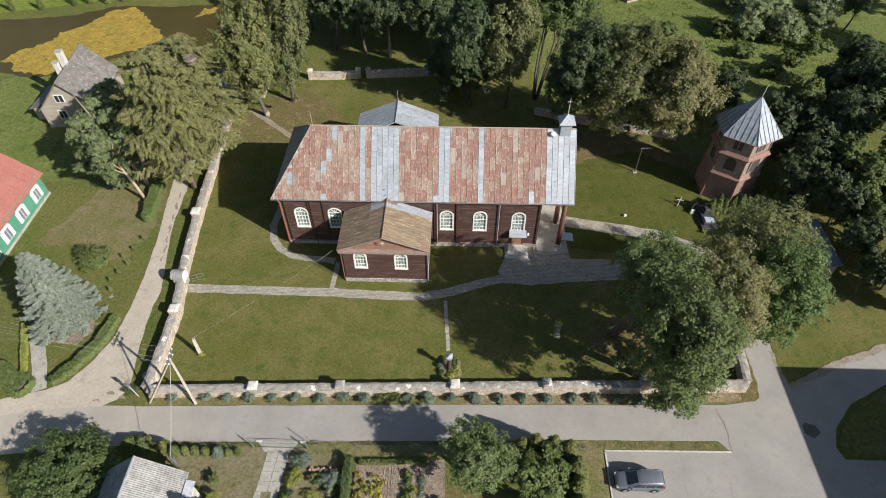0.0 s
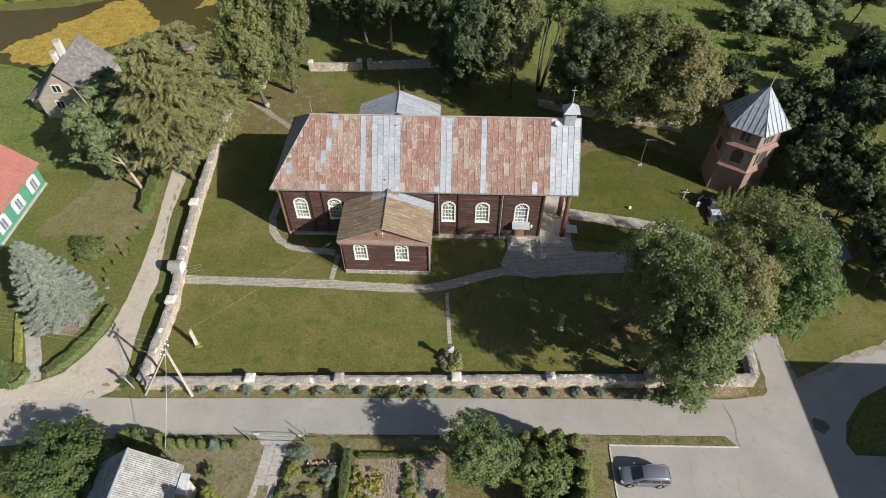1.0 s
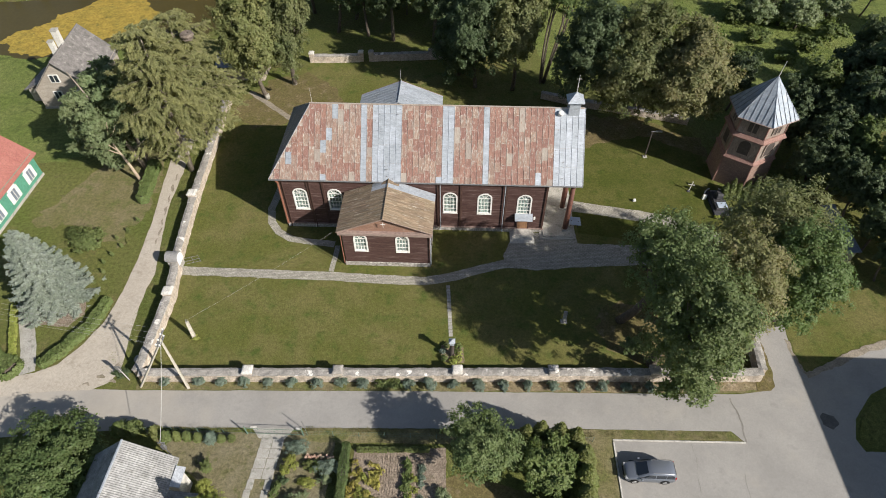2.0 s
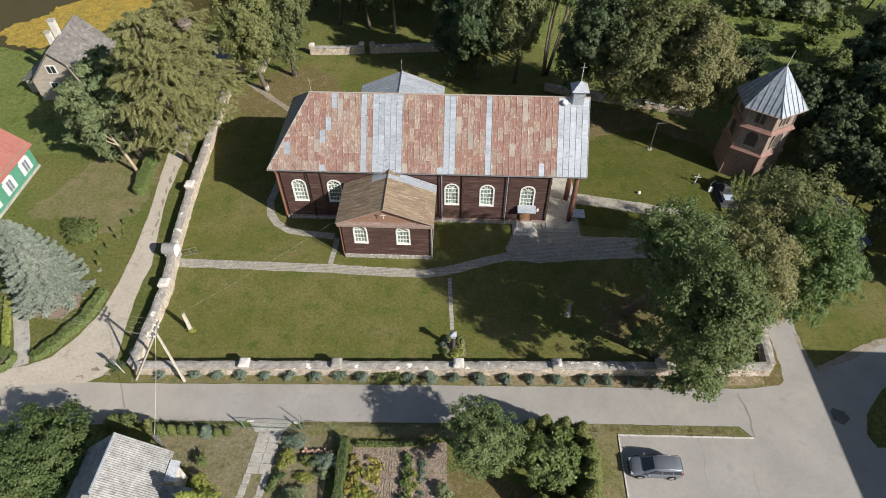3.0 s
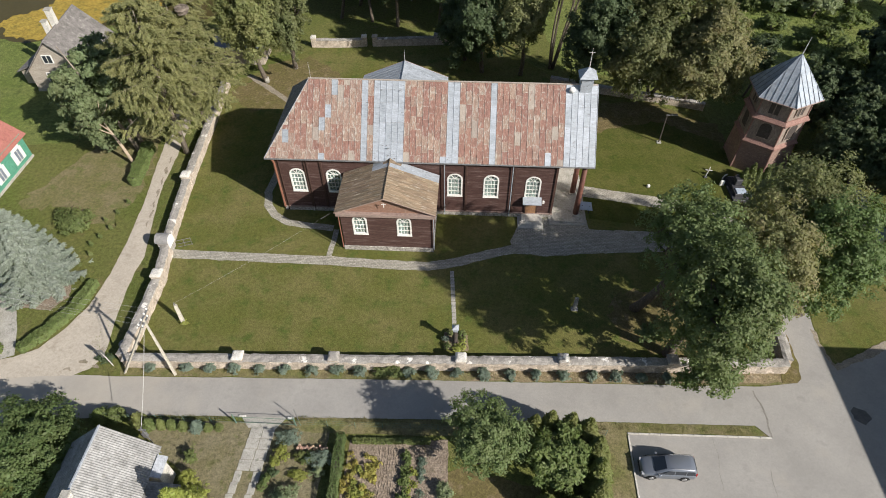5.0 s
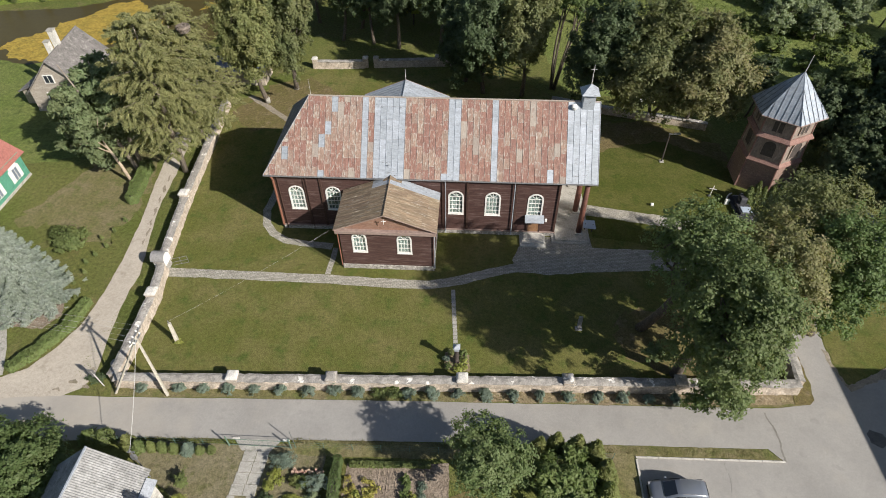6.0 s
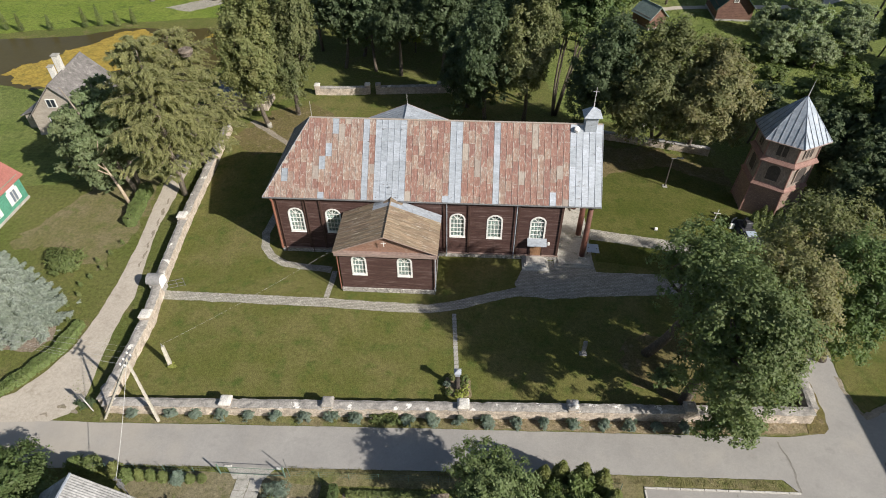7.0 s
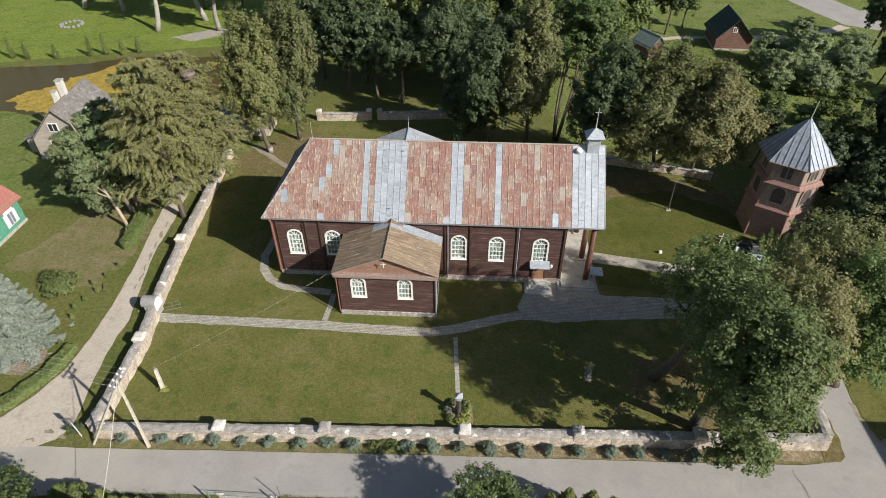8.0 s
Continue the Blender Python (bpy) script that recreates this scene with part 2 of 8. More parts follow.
M_L_PINE = leaf("pine_needle", (0.15, 0.195, 0.084), (0.19, 0.23, 0.1))
M_L_BLUE = leaf("blue_spruce_needle", (0.225, 0.26, 0.195), (0.295, 0.325, 0.255))
M_L_THUJA = leaf("thuja_scale", (0.118, 0.152, 0.047), (0.162, 0.185, 0.058))
M_L_FIR = leaf("young_fir_needle", (0.145, 0.17, 0.05), (0.195, 0.207, 0.064))
M_L_YELLOW = leaf("yellow_leaf", (0.255, 0.29, 0.06), (0.305, 0.32, 0.08))
M_L_SAGE = leaf("sage_needle", (0.15, 0.195, 0.135), (0.205, 0.25, 0.18))
M_PLANK = mat("maroon_stained_boards", (0.078, 0.041, 0.035), (0.10, 0.056, 0.048), (0.20, 0.14, 0.125), scale=0.8, fine=7, stretch=(0.3, 0.35, 3.4), scale3=1.6, cut3=(0.54, 0.74), rough=0.75, bump=0.5, bump_d=0.02, waves=('Z', 0.8, 0.15, (0.02, 0.012, 0.01)))
M_TRIM = mat("dark_brown_trim", (0.055, 0.03, 0.024), (0.08, 0.045, 0.035), scale=2, fine=9, rough=0.75, bump=0.2)
M_PIPE = mat("rust_brown_pipe", (0.25, 0.115, 0.075), (0.2, 0.09, 0.06), scale=2, fine=9, rough=0.6, bump=0.1)
M_GABLE = mat("faded_red_boards", (0.32, 0.19, 0.135), (0.26, 0.15, 0.11), (0.36, 0.26, 0.2), scale=1.2, fine=8, stretch=(0.5, 0.5, 3), rough=0.85, waves=('Z', 0.8, 0.15, (0.12, 0.07, 0.05)))
M_BAND = mat("weathered_cornice", (0.25, 0.18, 0.155), (0.32, 0.24, 0.205), scale=1.5, fine=8, stretch=(0.4, 0.4, 3), rough=0.85)
M_PLINTH = mat("fieldstone_plinth", (0.46, 0.43, 0.39), (0.34, 0.31, 0.28), (0.70, 0.67, 0.62), scale=2.0, fine=6, rough=0.95, bump=0.8, bump_d=0.06, stones=(2.4, (0.17, 0.155, 0.14)))
M_WHITE = mat("white_window_paint", (0.78, 0.77, 0.73), (0.70, 0.69, 0.65), scale=3, fine=14, rough=0.6, bump=0.1, fine_amt=0.08)
M_PLASTER = mat("cream_plaster", (0.66, 0.60, 0.52), (0.58, 0.52, 0.45), scale=0.8, fine=8, rough=0.9, fine_amt=0.12)
M_RED1 = mat("rusty_red_sheet", (0.262, 0.145, 0.114), (0.23, 0.13, 0.104), (0.36, 0.315, 0.27), scale=1.1, fine=8, stretch=(2.2, 0.7, 1.0), rough=0.75, bump=0.2, per_object=0.07, cut3=(0.55, 0.67), scale3=2.9, fine_amt=0.3, grain=0.22, flake=(0.66, (0.40, 0.36, 0.32)))
M_RED2 = mat("flaking_red_sheet", (0.283, 0.18, 0.142), (0.255, 0.185, 0.145), (0.38, 0.34, 0.295), scale=1.2, fine=8, stretch=(2.2, 0.7, 1.0), rough=0.8, bump=0.2, per_object=0.08, cut3=(0.5, 0.66), scale3=3.1, fine_amt=0.3, grain=0.2, flake=(0.66, (0.42, 0.385, 0.345)))
M_PALE = mat("bare_beige_sheet", (0.335, 0.295, 0.255), (0.31, 0.26, 0.22), (0.26, 0.18, 0.15), scale=1.2, fine=8, stretch=(2.2, 0.7, 1.0), scale3=3.0, rough=0.75, bump=0.15, per_object=0.1, cut3=(0.58, 0.68), fine_amt=0.2, grain=0.12)
M_ZINC = mat("galvanised_sheet", (0.39, 0.42, 0.455), (0.35, 0.38, 0.415), (0.17, 0.16, 0.155), scale=0.7, fine=7, stretch=(0.6, 1.7, 1.7), rough=0.55, metal=0.25, bump=0.1, per_object=0.09, cut3=(0.645, 0.68), scale3=3.4, spec=0.4, fine_amt=0.18, grain=0.18)
M_TOWERROOF = mat("blue_grey_tower_sheet", (0.31, 0.35, 0.395), (0.255, 0.29, 0.33), (0.34, 0.365, 0.39), scale=0.6, fine=7, rough=0.6, metal=0.2, bump=0.1, spec=0.35, fine_amt=0.18, grain=0.2)
M_HIPDARK = mat("dark_grey_sheet", (0.27, 0.275, 0.285), (0.205, 0.205, 0.21), (0.40, 0.39, 0.37), scale=0.9, cut3=(0.56, 0.66), grain=0.25, fine=7, rough=0.6, metal=0.2, bump=0.1, per_object=0.08)
M_BROWNROOF = mat("mossy_brown_sheet", (0.27, 0.20, 0.135), (0.20, 0.155, 0.105), (0.43, 0.385, 0.31), scale=0.9, fine=7, stretch=(0.35, 2.4, 0.35), rough=0.8, bump=0.25, per_object=0.09, fine_amt=0.3, cut3=(0.57, 0.70), grain=0.3)
M_SEAM = mat("shaded_seam_sheet", (0.15, 0.165, 0.185), (0.12, 0.13, 0.15), scale=1.0, fine=7, rough=0.6, metal=0.2, bump=0.1)
M_TOWERWALL = mat("weathered_boards", (0.28, 0.225, 0.19), (0.225, 0.18, 0.15), (0.35, 0.295, 0.255), scale=1.0, fine=8, stretch=(1, 1, 0.4), rough=0.9, bump=0.4, bump_d=0.03)
M_TOWERBASE = mat("brick_pink_boards", (0.285, 0.195, 0.155), (0.235, 0.16, 0.13), (0.35, 0.265, 0.22), scale=1.2, fine=7, stretch=(1, 1, 2.5), rough=0.9, bump=0.5, waves=('Z', 1.2, 0.2, (0.17, 0.11, 0.09)))
M_SKIRT = mat("red_painted_cornice", (0.29, 0.175, 0.145), (0.24, 0.14, 0.115), scale=1.5, fine=8, rough=0.8)
M_DARKWOOD = mat("dark_louvre", (0.06, 0.05, 0.045), (0.09, 0.075, 0.065), scale=2, fine=9, rough=0.8)
M_SLATE = mat("asbestos_slate", (0.31, 0.307, 0.30), (0.255, 0.252, 0.245), (0.20, 0.197, 0.185), scale=0.7, fine=6, rough=0.9, bump=0.2, fine_amt=0.28, grain=0.25)
M_GREYROOF = mat("lichened_grey_roof", (0.20, 0.185, 0.175), (0.155, 0.145, 0.135), (0.27, 0.255, 0.235), scale=0.7, fine=6, rough=0.9, bump=0.3, per_object=0.1, grain=0.25)
M_OLDWOOD = mat("silvered_boards", (0.43, 0.38, 0.32), (0.34, 0.30, 0.25), scale=1.2, fine=8, stretch=(0.5, 0.5, 3), rough=0.9, bump=0.3, waves=('Z', 0.6, 0.1, (0.17, 0.145, 0.12)))
M_REDROOF = mat("brick_red_roof", (0.36, 0.155, 0.125), (0.31, 0.125, 0.1), scale=0.7, fine=7, rough=0.75, per_object=0.08)
M_GREENWALL = mat("sea_green_boards", (0.10, 0.30, 0.21), (0.085, 0.26, 0.18), scale=1, fine=9, rough=0.75, waves=('Z', 0.9, 0.1, (0.05, 0.15, 0.1)))
M_BLUEROOF = mat("blue_grey_sheet", (0.17, 0.20, 0.25), (0.21, 0.24, 0.29), scale=0.8, fine=7, rough=0.6, metal=0.2)
M_DKGREEN = mat("dark_green_roof", (0.03, 0.055, 0.05), (0.04, 0.07, 0.06), scale=0.8, fine=7, rough=0.7)
M_BARNROOF = mat("faded_green_sheet", (0.30, 0.37, 0.355), (0.24, 0.31, 0.3), scale=0.8, fine=7, rough=0.6, metal=0.1)
M_BROWNHOUSE = mat("brown_logs", (0.20, 0.115, 0.085), (0.16, 0.09, 0.07), scale=1, fine=7, rough=0.85, waves=('Z', 1.0, 0.1, (0.06, 0.03, 0.02)))
M_POLE = mat("concrete_pole", (0.52, 0.48, 0.40), (0.43, 0.40, 0.33), scale=2, fine=12, rough=0.9)
M_STEEL = mat("grey_steel", (0.30, 0.30, 0.30), (0.24, 0.24, 0.24), scale=3, fine=14, rough=0.5, metal=0.6)
M_WIRE = mat("pale_wire", (0.5, 0.49, 0.46), scale=3, fine=14, rough=0.5)
M_GREENWIRE = mat("green_fence_paint", (0.13, 0.20, 0.155), (0.10, 0.16, 0.12), scale=3, fine=14, rough=0.6)
M_GRANITE = mat("grey_granite", (0.30, 0.29, 0.28), (0.22, 0.215, 0.21), scale=3, fine=14, rough=0.6)
M_BLACKST = mat("dark_granite", (0.05, 0.05, 0.055), (0.075, 0.075, 0.08), scale=3, fine=14, rough=0.25, spec=0.5)
# on the information board this pale blue paints in the reflected sky
M_BOARD = mat("pale_blue_sheen", (0.42, 0.48, 0.56), (0.36, 0.42, 0.50), scale=2, fine=12, rough=0.35, bump=0.05, spec=0.5, fine_amt=0.1)
M_PALEBOARD = mat("pale_painted_sheet", (0.40, 0.42, 0.45), (0.33, 0.35, 0.38), scale=2, fine=9, rough=0.7)
M_NEST = mat("dry_twigs", (0.22, 0.18, 0.15), (0.14, 0.115, 0.09), (0.3, 0.27, 0.23), scale=2, fine=8, rough=1.0, bump=1.0, bump_d=0.1)
M_DOOR = mat("brown_door", (0.30, 0.17, 0.09), (0.24, 0.13, 0.07), scale=1.5, fine=9, stretch=(3, 3, 0.6), rough=0.7)
M_CARPAINT = mat("blue_grey_car_paint", (0.215, 0.235, 0.272), (0.22, 0.24, 0.277), scale=1, fine=30, rough=0.3, metal=0.5, bump=0, spec=0.5, fine_amt=0.03)
M_CARGLASS = mat("tinted_glass", (0.03, 0.036, 0.046), scale=1, fine=30, rough=0.12, bump=0, spec=0.7, fine_amt=0.0)
M_RUBBER = mat("black_rubber", (0.02, 0.02, 0.02), scale=3, fine=20, rough=0.8)
M_ALLOY = mat("alloy_rim", (0.5, 0.5, 0.51), scale=3, fine=20, rough=0.35, metal=0.8)
M_LAMPGLASS = mat("headlight_glass", (0.30, 0.31, 0.33), scale=3, fine=20, rough=0.15, spec=0.6)
M_TAIL = mat("red_tail_lamp", (0.35, 0.02, 0.02), scale=3, fine=20, rough=0.2)
M_PANE = glass("window_pane", (0.75, 0.8, 0.8))
M_INSIDE = mat("dim_interior", (0.10, 0.09, 0.08), (0.07, 0.06, 0.05), scale=1, fine=8, rough=0.95)
M_PETAL = mat("pale_flower", (0.6, 0.5, 0.35), (0.55, 0.3, 0.25), scale=3, fine=9, rough=0.9, per_island=0.3)
M_COLUMN = mat("rust_red_column", (0.15, 0.065, 0.045), (0.10, 0.045, 0.035), scale=1.5, fine=8, rough=0.6)
M_L_GRASSDRY = leaf("dry_grass_blade", (0.20, 0.175, 0.08), (0.15, 0.155, 0.055))
M_TURF = mat("thin_garden_turf", (0.15, 0.143, 0.058), (0.2, 0.17, 0.096), (0.12, 0.134, 0.044), scale=0.25, fine=10, cut3=(0.5, 0.7), scale3=0.6, bump=0.8, bump_d=0.08, rough=0.95, spec=0.1, fine_amt=0.4, grain=0.25)
M_EARTHPATH = mat("trodden_earth", (0.30, 0.26, 0.205), (0.24, 0.205, 0.155), (0.17, 0.15, 0.085), scale=0.6, fine=12, cut3=(0.55, 0.75), bump=0.4, bump_d=0.04, rough=0.95, grain=0.2)
M_L_AUTUMN = leaf("olive_green_leaf", (0.16, 0.18, 0.068), (0.20, 0.205, 0.082), (0.135, 0.16, 0.064))
M_CURTAIN = mat("pale_net_curtain", (0.40, 0.47, 0.43), (0.30, 0.37, 0.34), scale=1.2, fine=9, stretch=(3, 1, 0.6), rough=0.9, bump=0.1)
M_DEADWOOD = mat("bare_dead_wood", (0.46, 0.36, 0.25), (0.38, 0.31, 0.23), (0.28, 0.24, 0.2), scale=1.5, fine=9, stretch=(3, 3, 0.7), bump=0.5, bump_d=0.04, rough=0.9)
M_L_HAZEL = leaf("hazel_leaf", (0.088, 0.128, 0.04), (0.122, 0.158, 0.052))
M_L_BEAN = leaf("yellowing_bean_leaf", (0.40, 0.335, 0.085), (0.31, 0.31, 0.08))
M_L_GREEN = leaf("green_maple_leaf", (0.105, 0.16, 0.048), (0.14, 0.195, 0.064))


# ---- building helpers ----
PLACE = {}


def thing(name, x, y, z, label, category, group="", kind=""):
    ob = new(name)
    ob.empty_display_size = 0.3
    ob.matrix_basis = Matrix.Translation((x, y, z))
    PLACE[ob] = Matrix.Translation((x, y, z))
    return tagged(ob, label, category, group, kind)


def part(name, bm, material, parent=None, label="", smooth=False):
    """Links a bmesh (in world places) or a mesh as one object under a thing or a part."""
    if isinstance(bm, bmesh.types.BMesh):
        me = bpy.data.meshes.new(name)
        bm.to_mesh(me)
        bm.free()
    else:
        me = bm
    if material and not me.materials:
        me.materials.append(material)
    if smooth:
        me.polygons.foreach_set("use_smooth", [True] * len(me.polygons))
    ob = new(name, me)
    PLACE[ob] = Matrix.Identity(4)
    if parent:
        ob.parent = parent
        ob.matrix_parent_inverse = PLACE[parent].inverted()
    return tagged(ob, label)


def box(bm, x0, x1, y0, y1, z0, z1, bev=0.0, m=None):
    """A box, bevelled, added to bm."""
    r = bmesh.ops.create_cube(bm, size=1)
    vs = r["verts"]
    bmesh.ops.scale(bm, vec=(x1 - x0, y1 - y0, z1 - z0), verts=vs)
    bmesh.ops.translate(bm, vec=((x0 + x1) / 2, (y0 + y1) / 2, (z0 + z1) / 2), verts=vs)
    if bev > 0:
        es = list({e for v in vs for e in v.link_edges})
        r = bmesh.ops.bevel(bm, geom=es, offset=bev, segments=1, affect='EDGES')
        vs = list({v for f in r["faces"] for v in f.verts} | {v for v in vs if v.is_valid})
    if m:
        bmesh.ops.transform(bm, matrix=m, verts=vs)
    return vs


def boxed(*a, **k):
    bm = bmesh.new()
    box(bm, *a, **k)
    return bm


def tube(bm, pts, radii, sides=8, closed=True):
    """A tapered tube through pts."""
    rings = []
    pts = [Vector(p) for p in pts]
    for i, p in enumerate(pts):
        d = (pts[min(i + 1, len(pts) - 1)] - pts[max(i - 1, 0)]).normalized()
        u = d.cross(Vector((0.31, 0.95, 0.05)))
        if u.length < 0.1:
            u = d.cross(Vector((1, 0, 0)))
        u.normalize()
        w = d.cross(u)
        rings.append([bm.verts.new(p + radii[i] * (math.cos(a) * u + math.sin(a) * w)) for a in [2 * math.pi * k / sides for k in range(sides)]])
    for a, b in zip(rings, rings[1:]):
        for k in range(sides):
            bm.faces.new((a[k], a[(k + 1) % sides], b[(k + 1) % sides], b[k]))
    if closed:
        bm.faces.new(rings[0][::-1])
        bm.faces.new(rings[-1])
    return bm


def tubed(pts, radii, sides=8):
    return tube(bmesh.new(), pts, radii, sides)


def poly(bm, pts):
    return bm.faces.new([bm.verts.new(p) for p in pts])


def slab(pts, thick):
    """A flat polygon given its thickness along its normal (inwards)."""
    bm = bmesh.new()
    f = poly(bm, pts)
    f.normal_update()
    n = f.normal.copy()
    r = bmesh.ops.extrude_face_region(bm, geom=[f])
    bmesh.ops.translate(bm, vec=-n * thick, verts=[v for v in r["geom"] if isinstance(v, bmesh.types.BMVert)])
    bmesh.ops.recalc_face_normals(bm, faces=bm.faces[:])
    return bm


def wob(x, y, s=1.0, seed=0.0):
    return noise.noise(Vector((x * s, y * s, seed)))


def sheet(name, pts, z, material, rough=0.0, step=0.6, label="", category="ground", kind="structure", thick=0.0):
    """A level patch of ground with an uneven edge."""
    out = []
    n = len(pts)
    for i in range(n):
        a, b = Vector(pts[i]), Vector(pts[(i + 1) % n])
        k = max(1, int((b - a).length / step))
        for j in range(k):
            p = a.lerp(b, j / k)
            if rough > 0:
                p = p + Vector((wob(p.x, p.y, 0.9, 1.3), wob(p.x, p.y, 0.9, 7.7))) * rough + Vector((wob(p.x, p.y, 3.1, 2.3), wob(p.x, p.y, 3.1, 9.7))) * rough * 0.5
            out.append((p.x, p.y, z))
    bm = bmesh.new()
    poly(bm, out)
    if bm.faces[:] and (bm.faces.ensure_lookup_table() or True):
        bm.faces[0].normal_update()
        if bm.faces[0].normal.z < 0:
            bm.faces[0].normal_flip()
    bmesh.ops.triangulate(bm, faces=bm.faces[:])
    return tagged(part(name, bm, material), label, category, "", kind)


def strip(center, widths):
    """The outline of a path along center."""
    c = [Vector(p) for p in center]
    left, right = [], []
    for i, p in enumerate(c):
        d = (c[min(i + 1, len(c) - 1)] - c[max(i - 1, 0)]).normalized()
        nrm = Vector((-d.y, d.x))
        w = widths[i] if isinstance(widths, (list, tuple)) else widths
        left.append(tuple(p + nrm * w / 2))
        right.append(tuple(p - nrm * w / 2))
    return left + right[::-1]


def quad_mesh(name, V):
    """A mesh of loose quads or triangles from an array (n, 4 or 3, 3)."""
    n, q = len(V), V.shape[1]
    me = bpy.data.meshes.new(name)
    me.vertices.add(q * n)
    me.vertices.foreach_set("co", np.ascontiguousarray(V, dtype=np.float32).ravel())
    me.loops.add(q * n)
    me.loops.foreach_set("vertex_index", np.arange(q * n, dtype=np.int32))
    me.polygons.add(n)
    me.polygons.foreach_set("loop_start", np.arange(0, q * n, q, dtype=np.int32))
    me.update(calc_edges=True)
    me.validate()
    return me


def leaves(P, Nrm, size, rng, long=1.35, up=0.75, rand=0.6, tri=False):
    """Small folded leaf sprays at P, facing about Nrm."""
    n = len(P)
    nn = Nrm + rng.normal(0, rand, (n, 3)) + np.array([0, 0, up])
    nn /= np.linalg.norm(nn, axis=1, keepdims=True) + 1e-9
    t = np.cross(nn, rng.normal(0, 1, (n, 3)))
    t /= np.linalg.norm(t, axis=1, keepdims=True) + 1e-9
    b = np.cross(nn, t)
    s = size * rng.uniform(0.55, 1.35, (n, 1))
    fold = nn * s * rng.uniform(-0.25, 0.25, (n, 1))
    if tri:
        return np.stack([P - t * s * long * 0.45 - b * s * 0.45 + fold, P + t * s * long * 0.65, P - t * s * long * 0.35 + b * s * 0.5], axis=1)
    return np.stack([P - t * s * long / 2, P - b * s * 0.42 + fold, P + t * s * long / 2, P + b * s * 0.42 + fold], axis=1)


def feathers(P, D, size, rng, long=2.6, rand=0.25):
    """Narrow sprays at P that lie along D, hanging a little."""
    n = len(P)
    t = D / (np.linalg.norm(D, axis=1, keepdims=True) + 1e-9) + rng.normal(0, rand, (n, 3))
    t /= np.linalg.norm(t, axis=1, keepdims=True) + 1e-9
    nn = np.cross(t, np.cross(rng.normal(0, 0.45, (n, 3)) + np.array([0, 0, 1.0]), t))
    nn /= np.linalg.norm(nn, axis=1, keepdims=True) + 1e-9
    b = np.cross(nn, t)
    s = size * rng.uniform(0.6, 1.35, (n, 1))
    return np.stack([P - t * s * long * 0.4 - b * s * 0.5, P + t * s * long * 0.65, P - t * s * long * 0.4 + b * s * 0.5], axis=1)


def lobed_crown(c, r, lobes, count, size, seed, gap=0.0, lobe_r=0.42, low=-0.8, long=1.35, clumps=14, fill=0.0, tri=False):
    """Leaf sprays in clumps, on lobes that fill an ellipsoid at c with radii r unevenly."""
    rng = np.random.default_rng(seed)
    c, r = np.array(c, float), np.array(r, float)
    d = rng.normal(0, 1, (lobes * 3, 3))
    d /= np.linalg.norm(d, axis=1, keepdims=True)
    d = d[d[:, 2] > low][:lobes]
    L = d * rng.uniform(0.35, 0.82, (len(d), 1))
    lr = lobe_r * rng.uniform(0.5, 1.15, len(L))
    # clumps on each lobe's outside, leaves round each clump
    q = rng.normal(0, 1, (len(L), clumps, 3))
    q /= np.linalg.norm(q, axis=2, keepdims=True)
    q[..., 2] = np.abs(q[..., 2]) * np.where(rng.uniform(0, 1, q.shape[:2]) < 0.7, 1, -1)
    C = L[:, None] + q * (lr[:, None, None] * rng.uniform(0.55, 1.08, (len(L), clumps, 1)))
    out = (q * 0.7 + d[:, None] * 0.6).reshape(-1, 3)
    keep = rng.uniform(0, 1, len(out)) > gap
    C, out = C.reshape(-1, 3)[keep], out[keep]
    cr_ = np.repeat(lr, clumps)[keep] * rng.uniform(0.22, 0.46, len(C))
    per = np.maximum(3, (count * cr_ ** 2 / (cr_ ** 2).sum()).astype(int))
    idx = np.repeat(np.arange(len(C)), per)
    g = rng.normal(0, 1, (len(idx), 3))
    g /= np.linalg.norm(g, axis=1, keepdims=True)
    rad = cr_[idx][:, None] * rng.uniform(0.2, 1.15, (len(idx), 1))
    P = (C[idx] + g * rad * np.array([1, 1, 0.55])) * r + c
    V = leaves(P, g * 0.45 + out[idx] * 0.7, size, rng, long, tri=tri)
    if fill > 0:
        # shaded leaves inside the lobes
        m = int(count * fill)
        i = rng.integers(0, len(L), m)
        g = rng.normal(0, 1, (m, 3))
        g /= np.linalg.norm(g, axis=1, keepdims=True)
        P = (L[i] * 0.9 + g * lr[i][:, None] * rng.uniform(0.1, 0.62, (m, 1))) * r + c
        V = np.concatenate([V, leaves(P, g, size * 2.2, rng, long, tri=tri)])
    return V


def limb(bm, a, b, r0, r1, rng, bend=0.12, sides=6, n=5):
    a, b = np.array(a, float), np.array(b, float)
    ln = np.linalg.norm(b - a)
    off = rng.normal(0, 1, 3) * ln * bend
    pts, rad = [], []
    for i in range(n + 1):
        t = i / n
        pts.append(tuple(a + (b - a) * t + off * math.sin(math.pi * t)))
        rad.append(r0 + (r1 - r0) * t)
    tube(bm, pts, rad, sides)


